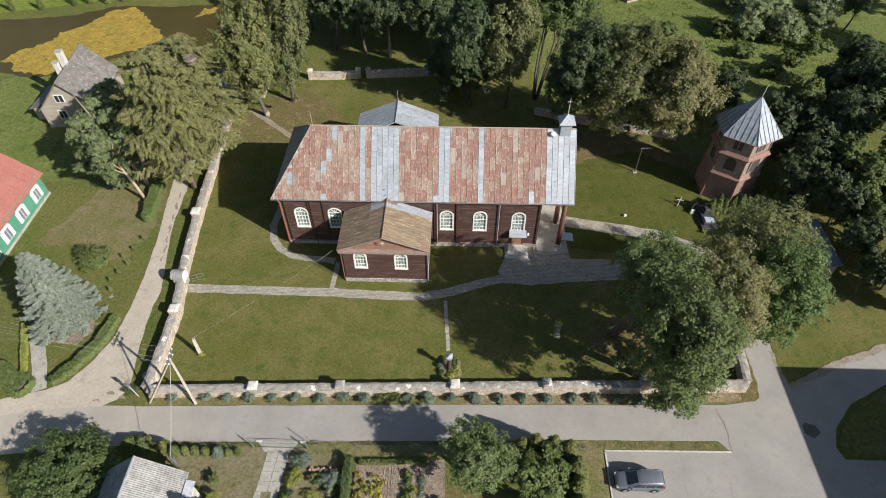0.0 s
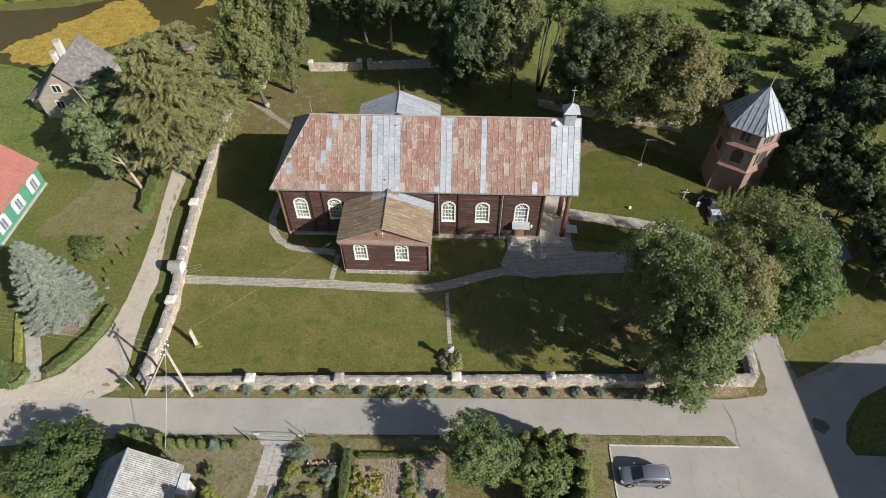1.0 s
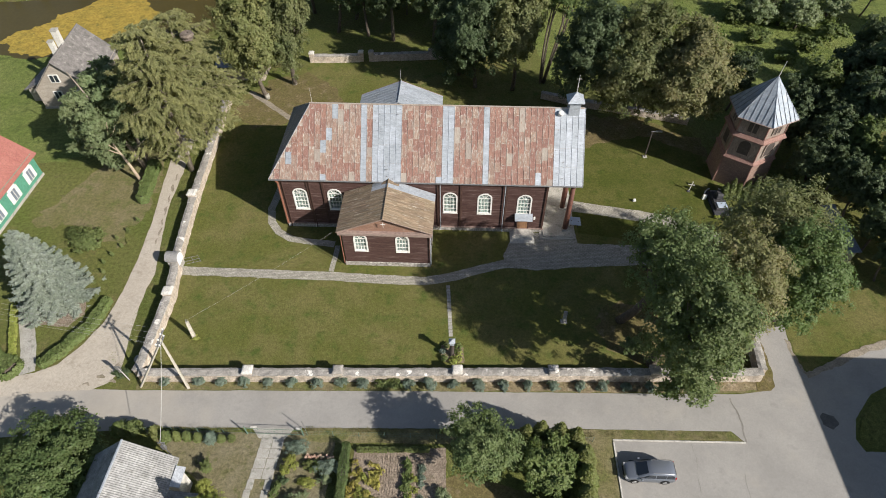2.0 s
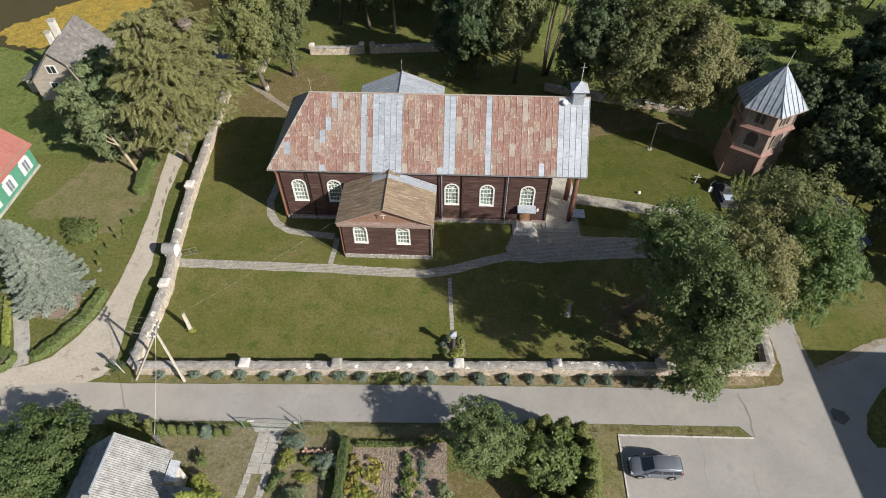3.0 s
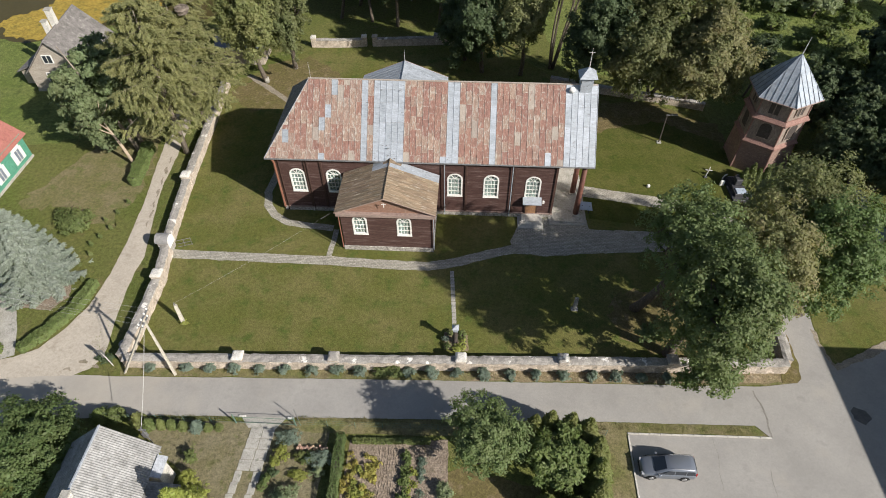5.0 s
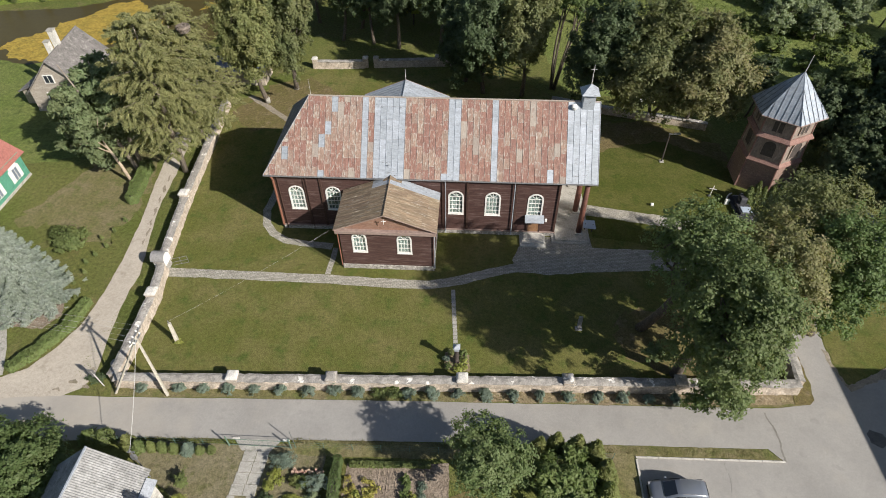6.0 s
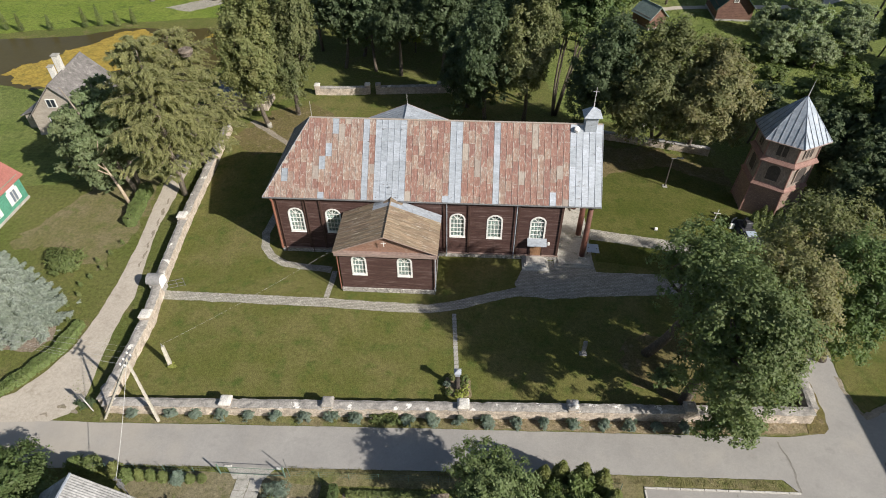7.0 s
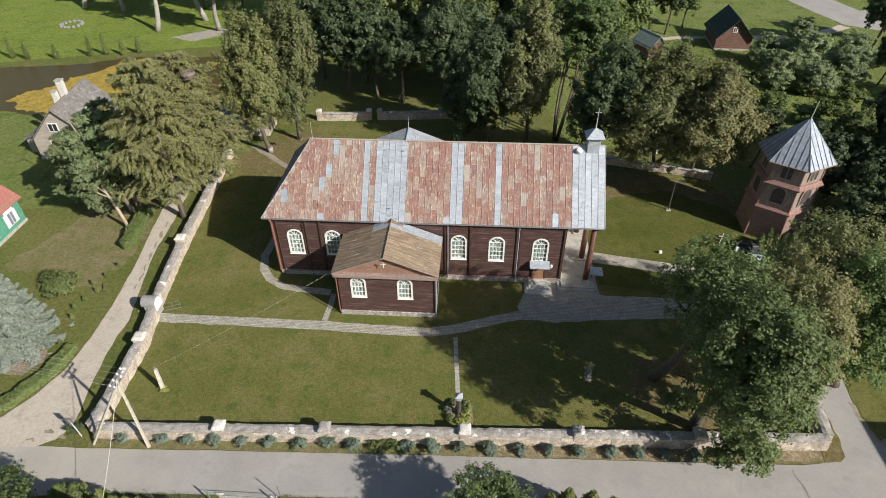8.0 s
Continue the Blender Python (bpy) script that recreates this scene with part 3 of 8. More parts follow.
def broadleaf(name, base, top, crown_c, crown_r, leafmat, count, size, seed, label, lobes=34, stems=1, bark=None, limed=False, trunk_r=0.32, gap=0.25, lobe_r=0.40, low=-0.75, fill=0.035, clumps=22, tri=False):
    """A tree with tapered trunk, limbs and a crown of many leaf sprays. Heights are from the ground at base."""
    rng = np.random.default_rng(seed + 1000)
    t = thing(name, base[0], base[1], 0, label, "tree")
    bm = bmesh.new()
    cc, cr = np.array(crown_c, float), np.array(crown_r, float)
    for s in range(stems):
        a = rng.uniform(0, 6.28)
        b0 = np.array([base[0] + (0.25 * math.cos(a) if stems > 1 else 0), base[1] + (0.25 * math.sin(a) if stems > 1 else 0), -0.1])
        fork = cc + np.array([cr[0] * 0.35 * math.cos(a), cr[1] * 0.35 * math.sin(a), -cr[2] * 0.25]) * (1 if stems > 1 else 0.3)
        rr = trunk_r / (stems ** 0.4)
        limb(bm, b0, fork, rr * 1.25, rr * 0.55, rng, 0.04, 10, 7)
        for k in range(9 // stems + 2):
            q = rng.normal(0, 1, 3)
            q /= np.linalg.norm(q)
            q[2] = abs(q[2]) * 0.8 - 0.1
            st = b0 + (fork - b0) * rng.uniform(0.55, 1.0)
            e = cc + q * cr * 0.72
            limb(bm, st, e, rr * 0.42, rr * 0.08, rng, 0.1, 5, 4)
    part("trunk", bm, bark or M_BARK, t, smooth=True)
    if limed:
        bm = tubed([(base[0], base[1], 0.0), (base[0], base[1], 0.8)], [trunk_r * 1.34, trunk_r * 1.24], 12)
        part("limewash", bm, M_LIMED, t, "white limewashed foot of the trunk", True)
    V = lobed_crown(crown_c, crown_r, lobes, count, size, seed, gap, lobe_r, low, 1.5, clumps, fill, tri)
    part("crown", quad_mesh("crown", V), leafmat, t)
    return t


def spruce_shape(x, y, z0, h, r, count, size, seed, tiers=15, power=0.8, droop=0.35, nb=12):
    """Feathery sprays on whorled, drooping boughs with side twigs."""
    rng = np.random.default_rng(seed)
    P, D = [], []
    per = max(6, count // (tiers * nb))
    for i in range(tiers):
        f = i / tiers
        rr = r * (1 - f) ** power
        for k in range(nb):
            a = 2 * math.pi * (k + 0.5 * (i % 2)) / nb + rng.uniform(-0.22, 0.22)
            zz = z0 + h * (f + rng.uniform(-0.5, 0.5) / tiers)
            ln = rr * rng.uniform(0.82, 1.06)
            n = max(6, int(per * (0.35 + 1.3 * (1 - f))))
            s = rng.uniform(0.2, 1.0, n) ** 0.75
            tw = rng.choice([-1.0, 1.0], n) * rng.uniform(0, 1, n)
            reach = tw * 0.26 * ln * (1.2 - s)
            fx, fy = math.cos(a), math.sin(a)
            px = x + fx * (s * ln + 0.5 * np.abs(reach)) - fy * reach
            py = y + fy * (s * ln + 0.5 * np.abs(reach)) + fx * reach
            pz = zz - droop * s * ln + 0.22 * ln * s ** 3 - 0.3 * np.abs(reach) + rng.normal(0, 0.04, n)
            sg = np.sign(tw) * np.minimum(1, np.abs(tw) * 3)
            P.append(np.stack([px, py, pz], 1))
            D.append(np.stack([fx * 0.75 - fy * sg * 0.8, fy * 0.75 + fx * sg * 0.8, np.full(n, -0.15)], 1))
    return feathers(np.concatenate(P), np.concatenate(D), size, rng, 2.2)


def dome(x, y, z0, rx, ry, h, count, size, seed, lobes=14, long=1.35):
    return lobed_crown((x, y, z0 + h * 0.42), (rx, ry, h * 0.62), lobes, count, size, seed, 0.1, 0.5, -0.35, long)


def shrub(name, x, y, rx, ry, h, leafmat, count, size, seed, label, category="shrub", group="", lobes=14):
    t = thing(name, x, y, 0, label, category, group)
    rng = np.random.default_rng(seed)
    bm = bmesh.new()
    for k in range(6):
        a = rng.uniform(0, 6.28)
        limb(bm, (x + 0.05 * k - 0.12, y, -0.05), (x + math.cos(a) * rx * 0.6, y + math.sin(a) * ry * 0.6, h * 0.7), 0.05, 0.015, rng, 0.1, 5, 3)
    part("stems", bm, M_BARK, t)
    part("crown", quad_mesh("crown", dome(x, y, 0, rx, ry, h, count, size, seed, lobes)), leafmat, t)
    return t


def hedge(name, x0, y0, x1, y1, w, h, leafmat, size, label, seed=1, density=260):
    """A clipped hedge between two points."""
    rng = np.random.default_rng(seed)
    L = math.hypot(x1 - x0, y1 - y0)
    ux, uy = (x1 - x0) / L, (y1 - y0) / L
    n = int(L * (w + 2 * h) * density)
    s = rng.uniform(0, L, n)
    per = rng.uniform(0, w + 2 * h, n)
    across = np.where(per < h, -w / 2, np.where(per < h + w, per - h - w / 2, w / 2))
    zz = np.where(per < h, per, np.where(per < h + w, h, w + 2 * h - per))
    nx = np.where(per < h, -1.0, np.where(per < h + w, 0.0, 1.0))
    wv = 1 + 0.12 * np.sin(s * 1.7 + seed) + rng.normal(0, 0.05, n)
    across = across * wv - nx * np.abs(rng.normal(0, 0.08, n))
    zz = zz * (1 + 0.07 * np.sin(s * 2.3 + seed)) + rng.normal(0, 0.03, n)
    P = np.stack([x0 + ux * s - uy * across, y0 + uy * s + ux * across, np.maximum(zz, 0.03)], 1)
    Nn = np.stack([-uy * nx, ux * nx, 1.0 - np.abs(nx)], 1)
    # rounded ends
    for end in (0.0, L):
        m = int(w * h * density * 1.6)
        a = rng.uniform(-1.57, 1.57, m) + (math.pi if end == 0 else 0)
        rr = w / 2 * rng.uniform(0.75, 1.05, m)
        z = h * rng.uniform(0.03, 1.02, m)
        al, ac = end + 0.55 * rr * np.cos(a), rr * np.sin(a)
        P = np.concatenate([P, np.stack([x0 + ux * al - uy * ac, y0 + uy * al + ux * ac, z], 1)])
        Nn = np.concatenate([Nn, np.stack([ux * np.cos(a) - uy * np.sin(a), uy * np.cos(a) + ux * np.sin(a), np.full(m, 0.3)], 1)])
    t = thing(name, (x0 + x1) / 2, (y0 + y1) / 2, 0, label, "hedge")
    bm = boxed(0.15, L - 0.15, -w * 0.3, w * 0.3, 0, h * 0.72, 0.05, Matrix.Translation((x0, y0, 0)) @ Matrix.Rotation(math.atan2(uy, ux), 4, 'Z'))
    part("stems", bm, M_BARK, t)
    part("foliage", quad_mesh("foliage", leaves(P, Nn, size, rng)), leafmat, t)
    return t


def holed_wall(x0, x1, z0, z1, holes, y, thick):
    """A wall in the plane y (outer face) with arched openings: holes are (centre x, width, sill z, crown z)."""
    bm = bmesh.new()
    loops = [[(x0, z0), (x1, z0), (x1, z1), (x0, z1)]]
    for cx, w, s, c in holes:
        loops.append(arch_outline(cx, w, s, c))
    edges = []
    for lp in loops:
        vs = [bm.verts.new((a, y, b)) for a, b in lp]
        edges += [bm.edges.new((vs[i], vs[(i + 1) % len(vs)])) for i in range(len(vs))]
    bmesh.ops.triangle_fill(bm, use_beauty=True, use_dissolve=False, edges=edges)
    r = bmesh.ops.extrude_face_region(bm, geom=bm.faces[:])
    bmesh.ops.translate(bm, vec=(0, thick, 0), verts=[v for v in r["geom"] if isinstance(v, bmesh.types.BMVert)])
    bmesh.ops.recalc_face_normals(bm, faces=bm.faces[:])
    return bm


def arch_outline(cx, w, s, c, inset=0.0):
    """Points (x, z) round an arched opening, whose head is a flattened half circle."""
    hw = w / 2 - inset
    rise = w * 0.46
    sp = c - rise
    pts = [(cx - hw, s + inset), (cx + hw, s + inset)]
    for k in range(13):
        a = math.pi * k / 12
        pts.append((cx + hw * math.cos(a), sp + (rise - inset) * math.sin(a)))
    return pts


def arched_window(parent, cx, w, s, c, y, cols=4, rows=4):
    """White arched window with glazing bars; y is the wall's outer face."""
    win = part("window", bmesh_ring(arch_outline(cx, w + 0.22, s - 0.11, c + 0.11), arch_outline(cx, w, s, c, 0.06), y - 0.05, 0.16), M_WHITE, parent, "white arched timber window")
    rise = w * 0.46
    sp = c - rise
    for k in range(1, cols):
        x = cx - w / 2 + w * k / cols
        part("glazing_bar", boxed(x - 0.024, x + 0.024, y, y + 0.06, s + 0.03, sp, 0.006), M_WHITE, win)
    for k in range(1, rows + 1):
        z = s + (sp - s) * k / rows
        part("glazing_bar", boxed(cx - w / 2 + 0.04, cx + w / 2 - 0.04, y - 0.004, y + 0.064, z - 0.03, z + 0.03, 0.006), M_WHITE, win)
    for a in (50, 90, 130):
        d = Vector((math.cos(radians(a)), 0, math.sin(radians(a))))
        ln = rise * 0.96 if a == 90 else rise * 1.02
        bm = boxed(0.0, ln, -0.004, 0.056, -0.026, 0.026, 0.006, Matrix.Translation((cx, y, sp)) @ Matrix.Rotation(-radians(a), 4, 'Y'))
        part("glazing_bar", bm, M_WHITE, win)
    part("sill", boxed(cx - w / 2 - 0.14, cx + w / 2 + 0.14, y - 0.1, y + 0.05, s - 0.165, s - 0.11, 0.015), M_WHITE, win)
    bm = bmesh.new()
    poly(bm, [(x, y + 0.09, z) for x, z in arch_outline(cx, w, s, c)])
    r = bmesh.ops.extrude_face_region(bm, geom=bm.faces[:])
    bmesh.ops.translate(bm, vec=(0, 0.012, 0), verts=[v for v in r["geom"] if isinstance(v, bmesh.types.BMVert)])
    bmesh.ops.recalc_face_normals(bm, faces=bm.faces[:])
    part("pane", bm, M_PANE, win, "dark old window glass").visible_shadow = False
    bm = bmesh.new()
    for sx in (-1, 1):
        n = 10
        for k in range(n):
            xa, xb = (cx + sx * (0.04 + (w / 2 - 0.02) * q / n) for q in (k, k + 1))
            ya, yb = (y + 0.17 + 0.025 * (q % 2) for q in (k, k + 1))
            poly(bm, [(xa, ya, s), (xb, yb, s), (xb, yb, c - 0.5), (xa, ya, c - 0.35)])
    part("curtain", bm, M_CURTAIN, win, "pale net curtain")
    return win


def bmesh_ring(outer, inner, y, thick):
    """A flat frame between two outlines of as many points."""
    bm = bmesh.new()
    a = [bm.verts.new((x, y, z)) for x, z in outer]
    b = [bm.verts.new((x, y, z)) for x, z in inner]
    n = len(a)
    for i in range(n):
        bm.faces.new((a[i], a[(i + 1) % n], b[(i + 1) % n], b[i]))
    r = bmesh.ops.extrude_face_region(bm, geom=bm.faces[:])
    bmesh.ops.translate(bm, vec=(0, thick, 0), verts=[v for v in r["geom"] if isinstance(v, bmesh.types.BMVert)])
    bmesh.ops.recalc_face_normals(bm, faces=bm.faces[:])
    return bm


def gable_house(name, m, length, width, eave, ridge, wallmat, roofmat, label, over=0.45, windows=(), gable_windows=(), seams=0.0, gablemat=None, chimneys=(), seammat=None, corrugated=0.0, panemat=None):
    """A small house in its own axes (length along x, ridge along x), set at m. windows: (side, along, width, sill, height)."""
    h = thing(name, m.translation.x, m.translation.y, m.translation.z, label, "house")
    W, L2 = width / 2, length / 2

    def put(n, bm, mt, par, lab=""):
        bmesh.ops.transform(bm, matrix=m, verts=bm.verts[:])
        return part(n, bm, mt, par, lab)
    for sy in (-1, 1):
        put("wall", boxed(-L2, L2, sy * W - 0.12, sy * W + 0.12, 0, eave), wallmat, h)
    for sx in (-1, 1):
        x = sx * L2
        bm = bmesh.new()
        poly(bm, [(x, -W + 0.12, 0), (x, W - 0.12, 0), (x, W - 0.12, eave), (x, 0, ridge - 0.15), (x, -W + 0.12, eave)])
        r = bmesh.ops.extrude_face_region(bm, geom=bm.faces[:])
        bmesh.ops.translate(bm, vec=(-sx * 0.22, 0, 0), verts=[v for v in r["geom"] if isinstance(v, bmesh.types.BMVert)])
        bmesh.ops.recalc_face_normals(bm, faces=bm.faces[:])
        put("gable_wall", bm, gablemat or wallmat, h)
    put("foundation", boxed(-L2 - 0.08, L2 + 0.08, -W - 0.2, W + 0.2, -0.3, 0.35, 0.02), M_CONC, h)
    slope = (ridge - eave) / W
    for sy in (-1, 1):
        ye = sy * (W + over)
        ze = eave - slope * over
        pts = [(-L2 - over, ye, ze), (L2 + over, ye, ze), (L2 + over, 0, ridge), (-L2 - over, 0, ridge)]
        if sy > 0:
            pts = pts[::-1]
        roof = put("roof", slab([Vector(p) + Vector((0, 0, 0.06)) for p in pts], 0.1), roofmat, h)
        if corrugated > 0:
            bm = bmesh.new()
            n = int((length + 2 * over) / corrugated * 6)
            lo, hi = [], []
            for k in range(n + 1):
                x = -L2 - over + (length + 2 * over) * k / n
                dz = 0.13 + 0.032 * math.cos(2 * math.pi * k / 6)
                lo.append(bm.verts.new((x, ye, ze + dz)))
                hi.append(bm.verts.new((x, 0, ridge + dz)))
            for k in range(n):
                bm.faces.new((lo[k], lo[k + 1], hi[k + 1], hi[k]))
            bmesh.ops.recalc_face_normals(bm, faces=bm.faces[:])
            put("corrugated_sheet", bm, roofmat, roof, "wavy corrugated slates")
        if seams > 0:
            n = int((length + 2 * over) / seams)
            for k in range(n + 1):
                x = -L2 - over + (length + 2 * over) * k / n
                bm = bmesh.new()
                tube(bm, [(x, ye, ze + 0.075), (x, 0, ridge + 0.075)], [0.03, 0.03], 5)
                put("seam", bm, seammat or roofmat, roof)
    put("ridge_cap", boxed(-L2 - over, L2 + over, -0.08, 0.08, ridge + 0.05, ridge + (0.2 if corrugated else 0.11), 0.02), M_ZINC if corrugated else roofmat, h)
    for side, along, w, s, hh in windows:
        y = side * (W + 0.12)
        win = put("window", boxed(along - w / 2 - 0.1, along + w / 2 + 0.1, y - 0.06, y + 0.06, s - 0.1, s + hh + 0.1, 0.01), M_WHITE, h)
        for k in (-1, 1):
            put("pane", boxed(along + k * w / 4 - w / 4 + 0.05, along + k * w / 4 + w / 4 - 0.05, y - 0.08 if side < 0 else y + 0.05, y - 0.05 if side < 0 else y + 0.08, s, s + hh), panemat or M_CARGLASS, win, "dark window pane")
    for side, across, w, s, hh in gable_windows:
        x = side * L2
        win = put("window", boxed(x - 0.1, x + 0.1, across - w / 2 - 0.1, across + w / 2 + 0.1, s - 0.1, s + hh + 0.1, 0.01), M_WHITE, h)
        for k in (-1, 1):
            put("pane", boxed(x + side * 0.09, x + side * 0.12, across + k * w / 4 - w / 4 + 0.05, across + k * w / 4 + w / 4 - 0.05, s, s + hh), panemat or M_CARGLASS, win, "dark window pane")
    for cx, cy, w, z1 in chimneys:
        ch = put("chimney", boxed(cx - w / 2, cx + w / 2, cy - w / 2, cy + w / 2, eave, z1, 0.03), M_WHITEWASH, h, "whitewashed brick chimney")
        put("chimney_cap", boxed(cx - w / 2 - 0.08, cx + w / 2 + 0.08, cy - w / 2 - 0.08, cy + w / 2 + 0.08, z1, z1 + 0.12, 0.02), M_CONC, ch)
    return h


def tufts(name, pts, n, h, leafmat, seed, label):
    """Unmown grass: many small blades standing in a polygon."""
    rng = np.random.default_rng(seed)
    q = np.array(pts, float)
    lo, hi = q.min(0), q.max(0)
    P = rng.uniform(lo, hi, (n * 3, 2))
    inside = np.zeros(len(P), bool)
    for i in range(len(q)):
        a, b = q[i], q[(i + 1) % len(q)]
        cond = (a[1] > P[:, 1]) != (b[1] > P[:, 1])
        xx = a[0] + (P[:, 1] - a[1]) / (b[1] - a[1] + 1e-9) * (b[0] - a[0])
        inside ^= cond & (P[:, 0] < xx)
    P = P[inside]
    f = np.sin(P[:, 0] * 0.9 + seed) * np.sin(P[:, 1] * 0.8 + 2.0 * seed) + 0.6 * np.sin(P[:, 0] * 2.7) * np.sin(P[:, 1] * 2.3)
    P = P[rng.uniform(-0.9, 1.1, len(P)) < f][:n]
    m = len(P)
    hh = h * rng.uniform(0.4, 1.3, (m, 1))
    a = rng.uniform(0, 6.283, m)
    d = np.stack([np.cos(a), np.sin(a), np.zeros(m)], 1)
    base = np.concatenate([P, np.full((m, 1), 0.03)], 1)
    tip = base + np.array([0, 0, 1.0]) * hh + rng.normal(0, 0.5, (m, 3)) * hh * np.array([1, 1, 0.15])
    w = h * 0.35
    V = np.stack([base - d * w, base + d * w, tip + d * w * 0.5, tip - d * w * 0.5], 1)
    return tagged(part(name, quad_mesh(name, V), leafmat), label, "grass", "", "stuff")


# ---- ground, water, roads ----
bm = bmesh.new()
poly(bm, [(-1600, -1600, 0), (1600, -1600, 0), (1600, 1600, 0), (-1600, 1600, 0)])
tagged(part("ground", bm, M_GRASS), "rough green grass reaching to the horizon", "ground", "", "structure")
sheet("meadow", [(-140, 96), (-96, 110), (-72, 117), (-50, 122), (-42, 140), (-60, 190), (-190, 190), (-190, 96)], 0.012, M_BRIGHT, 0.6, 1.5, "lush green meadow beyond the pond", "grass")
sheet("meadow", [(14, 84), (30, 80), (48, 84), (72, 96), (100, 120), (130, 200), (0, 200), (8, 120)], 0.012, M_MEADOW, 0.6, 1.5, "lush green meadow among orchard trees", "grass")
sheet("meadow", [(-110, 62), (-66, 61), (-56, 62), (-46, 66), (-43, 76), (-47, 92), (-58, 94.5), (-74, 92), (-82, 89), (-110, 82)], 0.012, M_MEADOW, 0.8, 1.2, "green unmown grass round a cottage", "grass")
sheet("bare_soil", [(-46, 35.4), (-41.8, 35.2), (-40.4, 37.0), (-41.4, 39.5), (-46, 40)], 0.022, M_SOIL, 0.4, 0.5, "bare brown soil under a spruce", "ground")
sheet("lawn", [(-31.6, 30.2), (30.4, 32.3), (31.4, 46), (34, 60), (33, 72), (16, 77), (4, 92), (-16, 92), (-25, 89), (-36, 77), (-34.3, 55), (-32.6, 44)], 0.02, M_LAWN, 0.1, 1.0, "mown olive-green churchyard lawn", "lawn")
sheet("bare_turf", [(-35.3, 74), (-31, 71), (-24, 72), (-19, 72), (-17, 76), (-21, 82), (-25, 86), (-30, 84)], 0.03, M_LEAFFALL, 0.9, 0.8, "brown leaf-strewn turf under trees", "ground")
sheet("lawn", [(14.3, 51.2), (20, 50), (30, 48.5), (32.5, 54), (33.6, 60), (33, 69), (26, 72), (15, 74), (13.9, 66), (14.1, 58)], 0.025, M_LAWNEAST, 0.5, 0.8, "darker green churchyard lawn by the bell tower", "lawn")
sheet("bare_turf", [(15.3, 34.5), (20, 32.9), (26, 33.5), (27, 38), (22, 40.8), (17.5, 41), (15.2, 38.5)], 0.028, M_LEAFFALL, 1.2, 0.6, "brown leaf-strewn turf under maples", "ground")
sheet("bare_turf", [(12, 62), (17, 68), (26, 71), (34, 66), (34, 70), (26, 75), (14, 76), (6, 74)], 0.03, M_LEAFFALL, 0.9, 0.8, "brown leaf-strewn turf under trees", "ground")
sheet("dry_turf", [(-54, 50), (-47, 50), (-41, 47), (-39.4, 55), (-40.6, 64), (-46, 66), (-50, 60)], 0.02, M_TURF, 1.6, 0.8, "thin brownish garden turf", "ground")
sheet("dry_turf", [(-29, 23.9), (-14, 24.3), (-11, 23.8), (-11, 10), (-22, 10), (-22, 19)], 0.02, M_DRY, 0.3, 0.8, "dry mown turf beside a drive", "ground")
sheet("verge", [(-31.5, 28.2), (20, 29.7), (31.6, 30.1), (31.6, 31.6), (30, 31.8), (-31.8, 29.6)], 0.025, M_TURF, 0.15, 0.5, "dry grass verge below the stone wall", "ground")
sheet("bare_bed", [(1, 29.25), (12, 29.55), (24, 29.95), (31, 30.4), (30.5, 32), (4, 31.0)], 0.032, M_DRYBED, 0.25, 0.5, "bare earthy strip along the wall foot", "ground")
sheet("pond", [(-125, 84), (-95, 89), (-79.8, 90), (-72.9, 88), (-66, 91), (-61.8, 94.7), (-56.3, 96.2), (-49, 96), (-44, 99), (-39, 104), (-42, 112), (-48.5, 116), (-58.3, 114.6), (-64.2, 115.2), (-69.7, 114.4), (-76, 110.8), (-83.2, 109.3), (-89.5, 108.4), (-125, 103)], 0.03, M_WATER, 0.5, 1.0, "still brown pond water", "pond")
sheet("duckweed", [(-81, 93.6), (-80.3, 96.8), (-76, 101), (-74.3, 105), (-71.4, 107.4), (-70, 112.2), (-65.5, 114.6), (-60.5, 109), (-55.5, 103), (-57.5, 98.8), (-62.5, 96.2), (-66, 92.3), (-72.5, 89.2), (-78, 90.9)], 0.045, M_WEED, 1.0, 0.6, "yellow-ochre duckweed floating on the pond", "duckweed", "stuff")
sheet("duckweed", [(-52, 111), (-47, 112), (-46, 114.4), (-51, 114.2)], 0.045, M_WEED, 1.2, 0.5, "scattered ochre duckweed on the pond", "duckweed", "stuff")

sheet("road", [(-90, 19), (-60, 22.5), (-46, 27.0), (-38, 28.0), (-31.8, 28.05), (-5.86, 28.9), (20.1, 29.6), (27.4, 29.8), (31.0, 30.3), (31.5, 31.2), (31.7, 35.1), (31.9, 42), (33.5, 52), (37, 52), (35.6, 44), (34.7, 36.4), (34.7, 33.4), (35.3, 32.3), (37.2, 33.3), (40, 34.7), (47.5, 37.6), (70, 44), (70, 37), (52, 34.2), (45.3, 32.7), (40.6, 30.3), (38.0, 27.6), (37.2, 25.6), (37.6, 24.4), (60, 24.4), (60, 0), (14.8, 0), (14.85, 24.6), (26.95, 24.8), (25.9, 25.9), (13.0, 25.65), (5.5, 25.4), (-5.5, 25.05), (-27.7, 24.3), (-43.6, 22.6), (-60, 17), (-90, 12)], 0.05, M_ROAD, 0.06, 0.5, "pale worn asphalt village road and car park", "road")
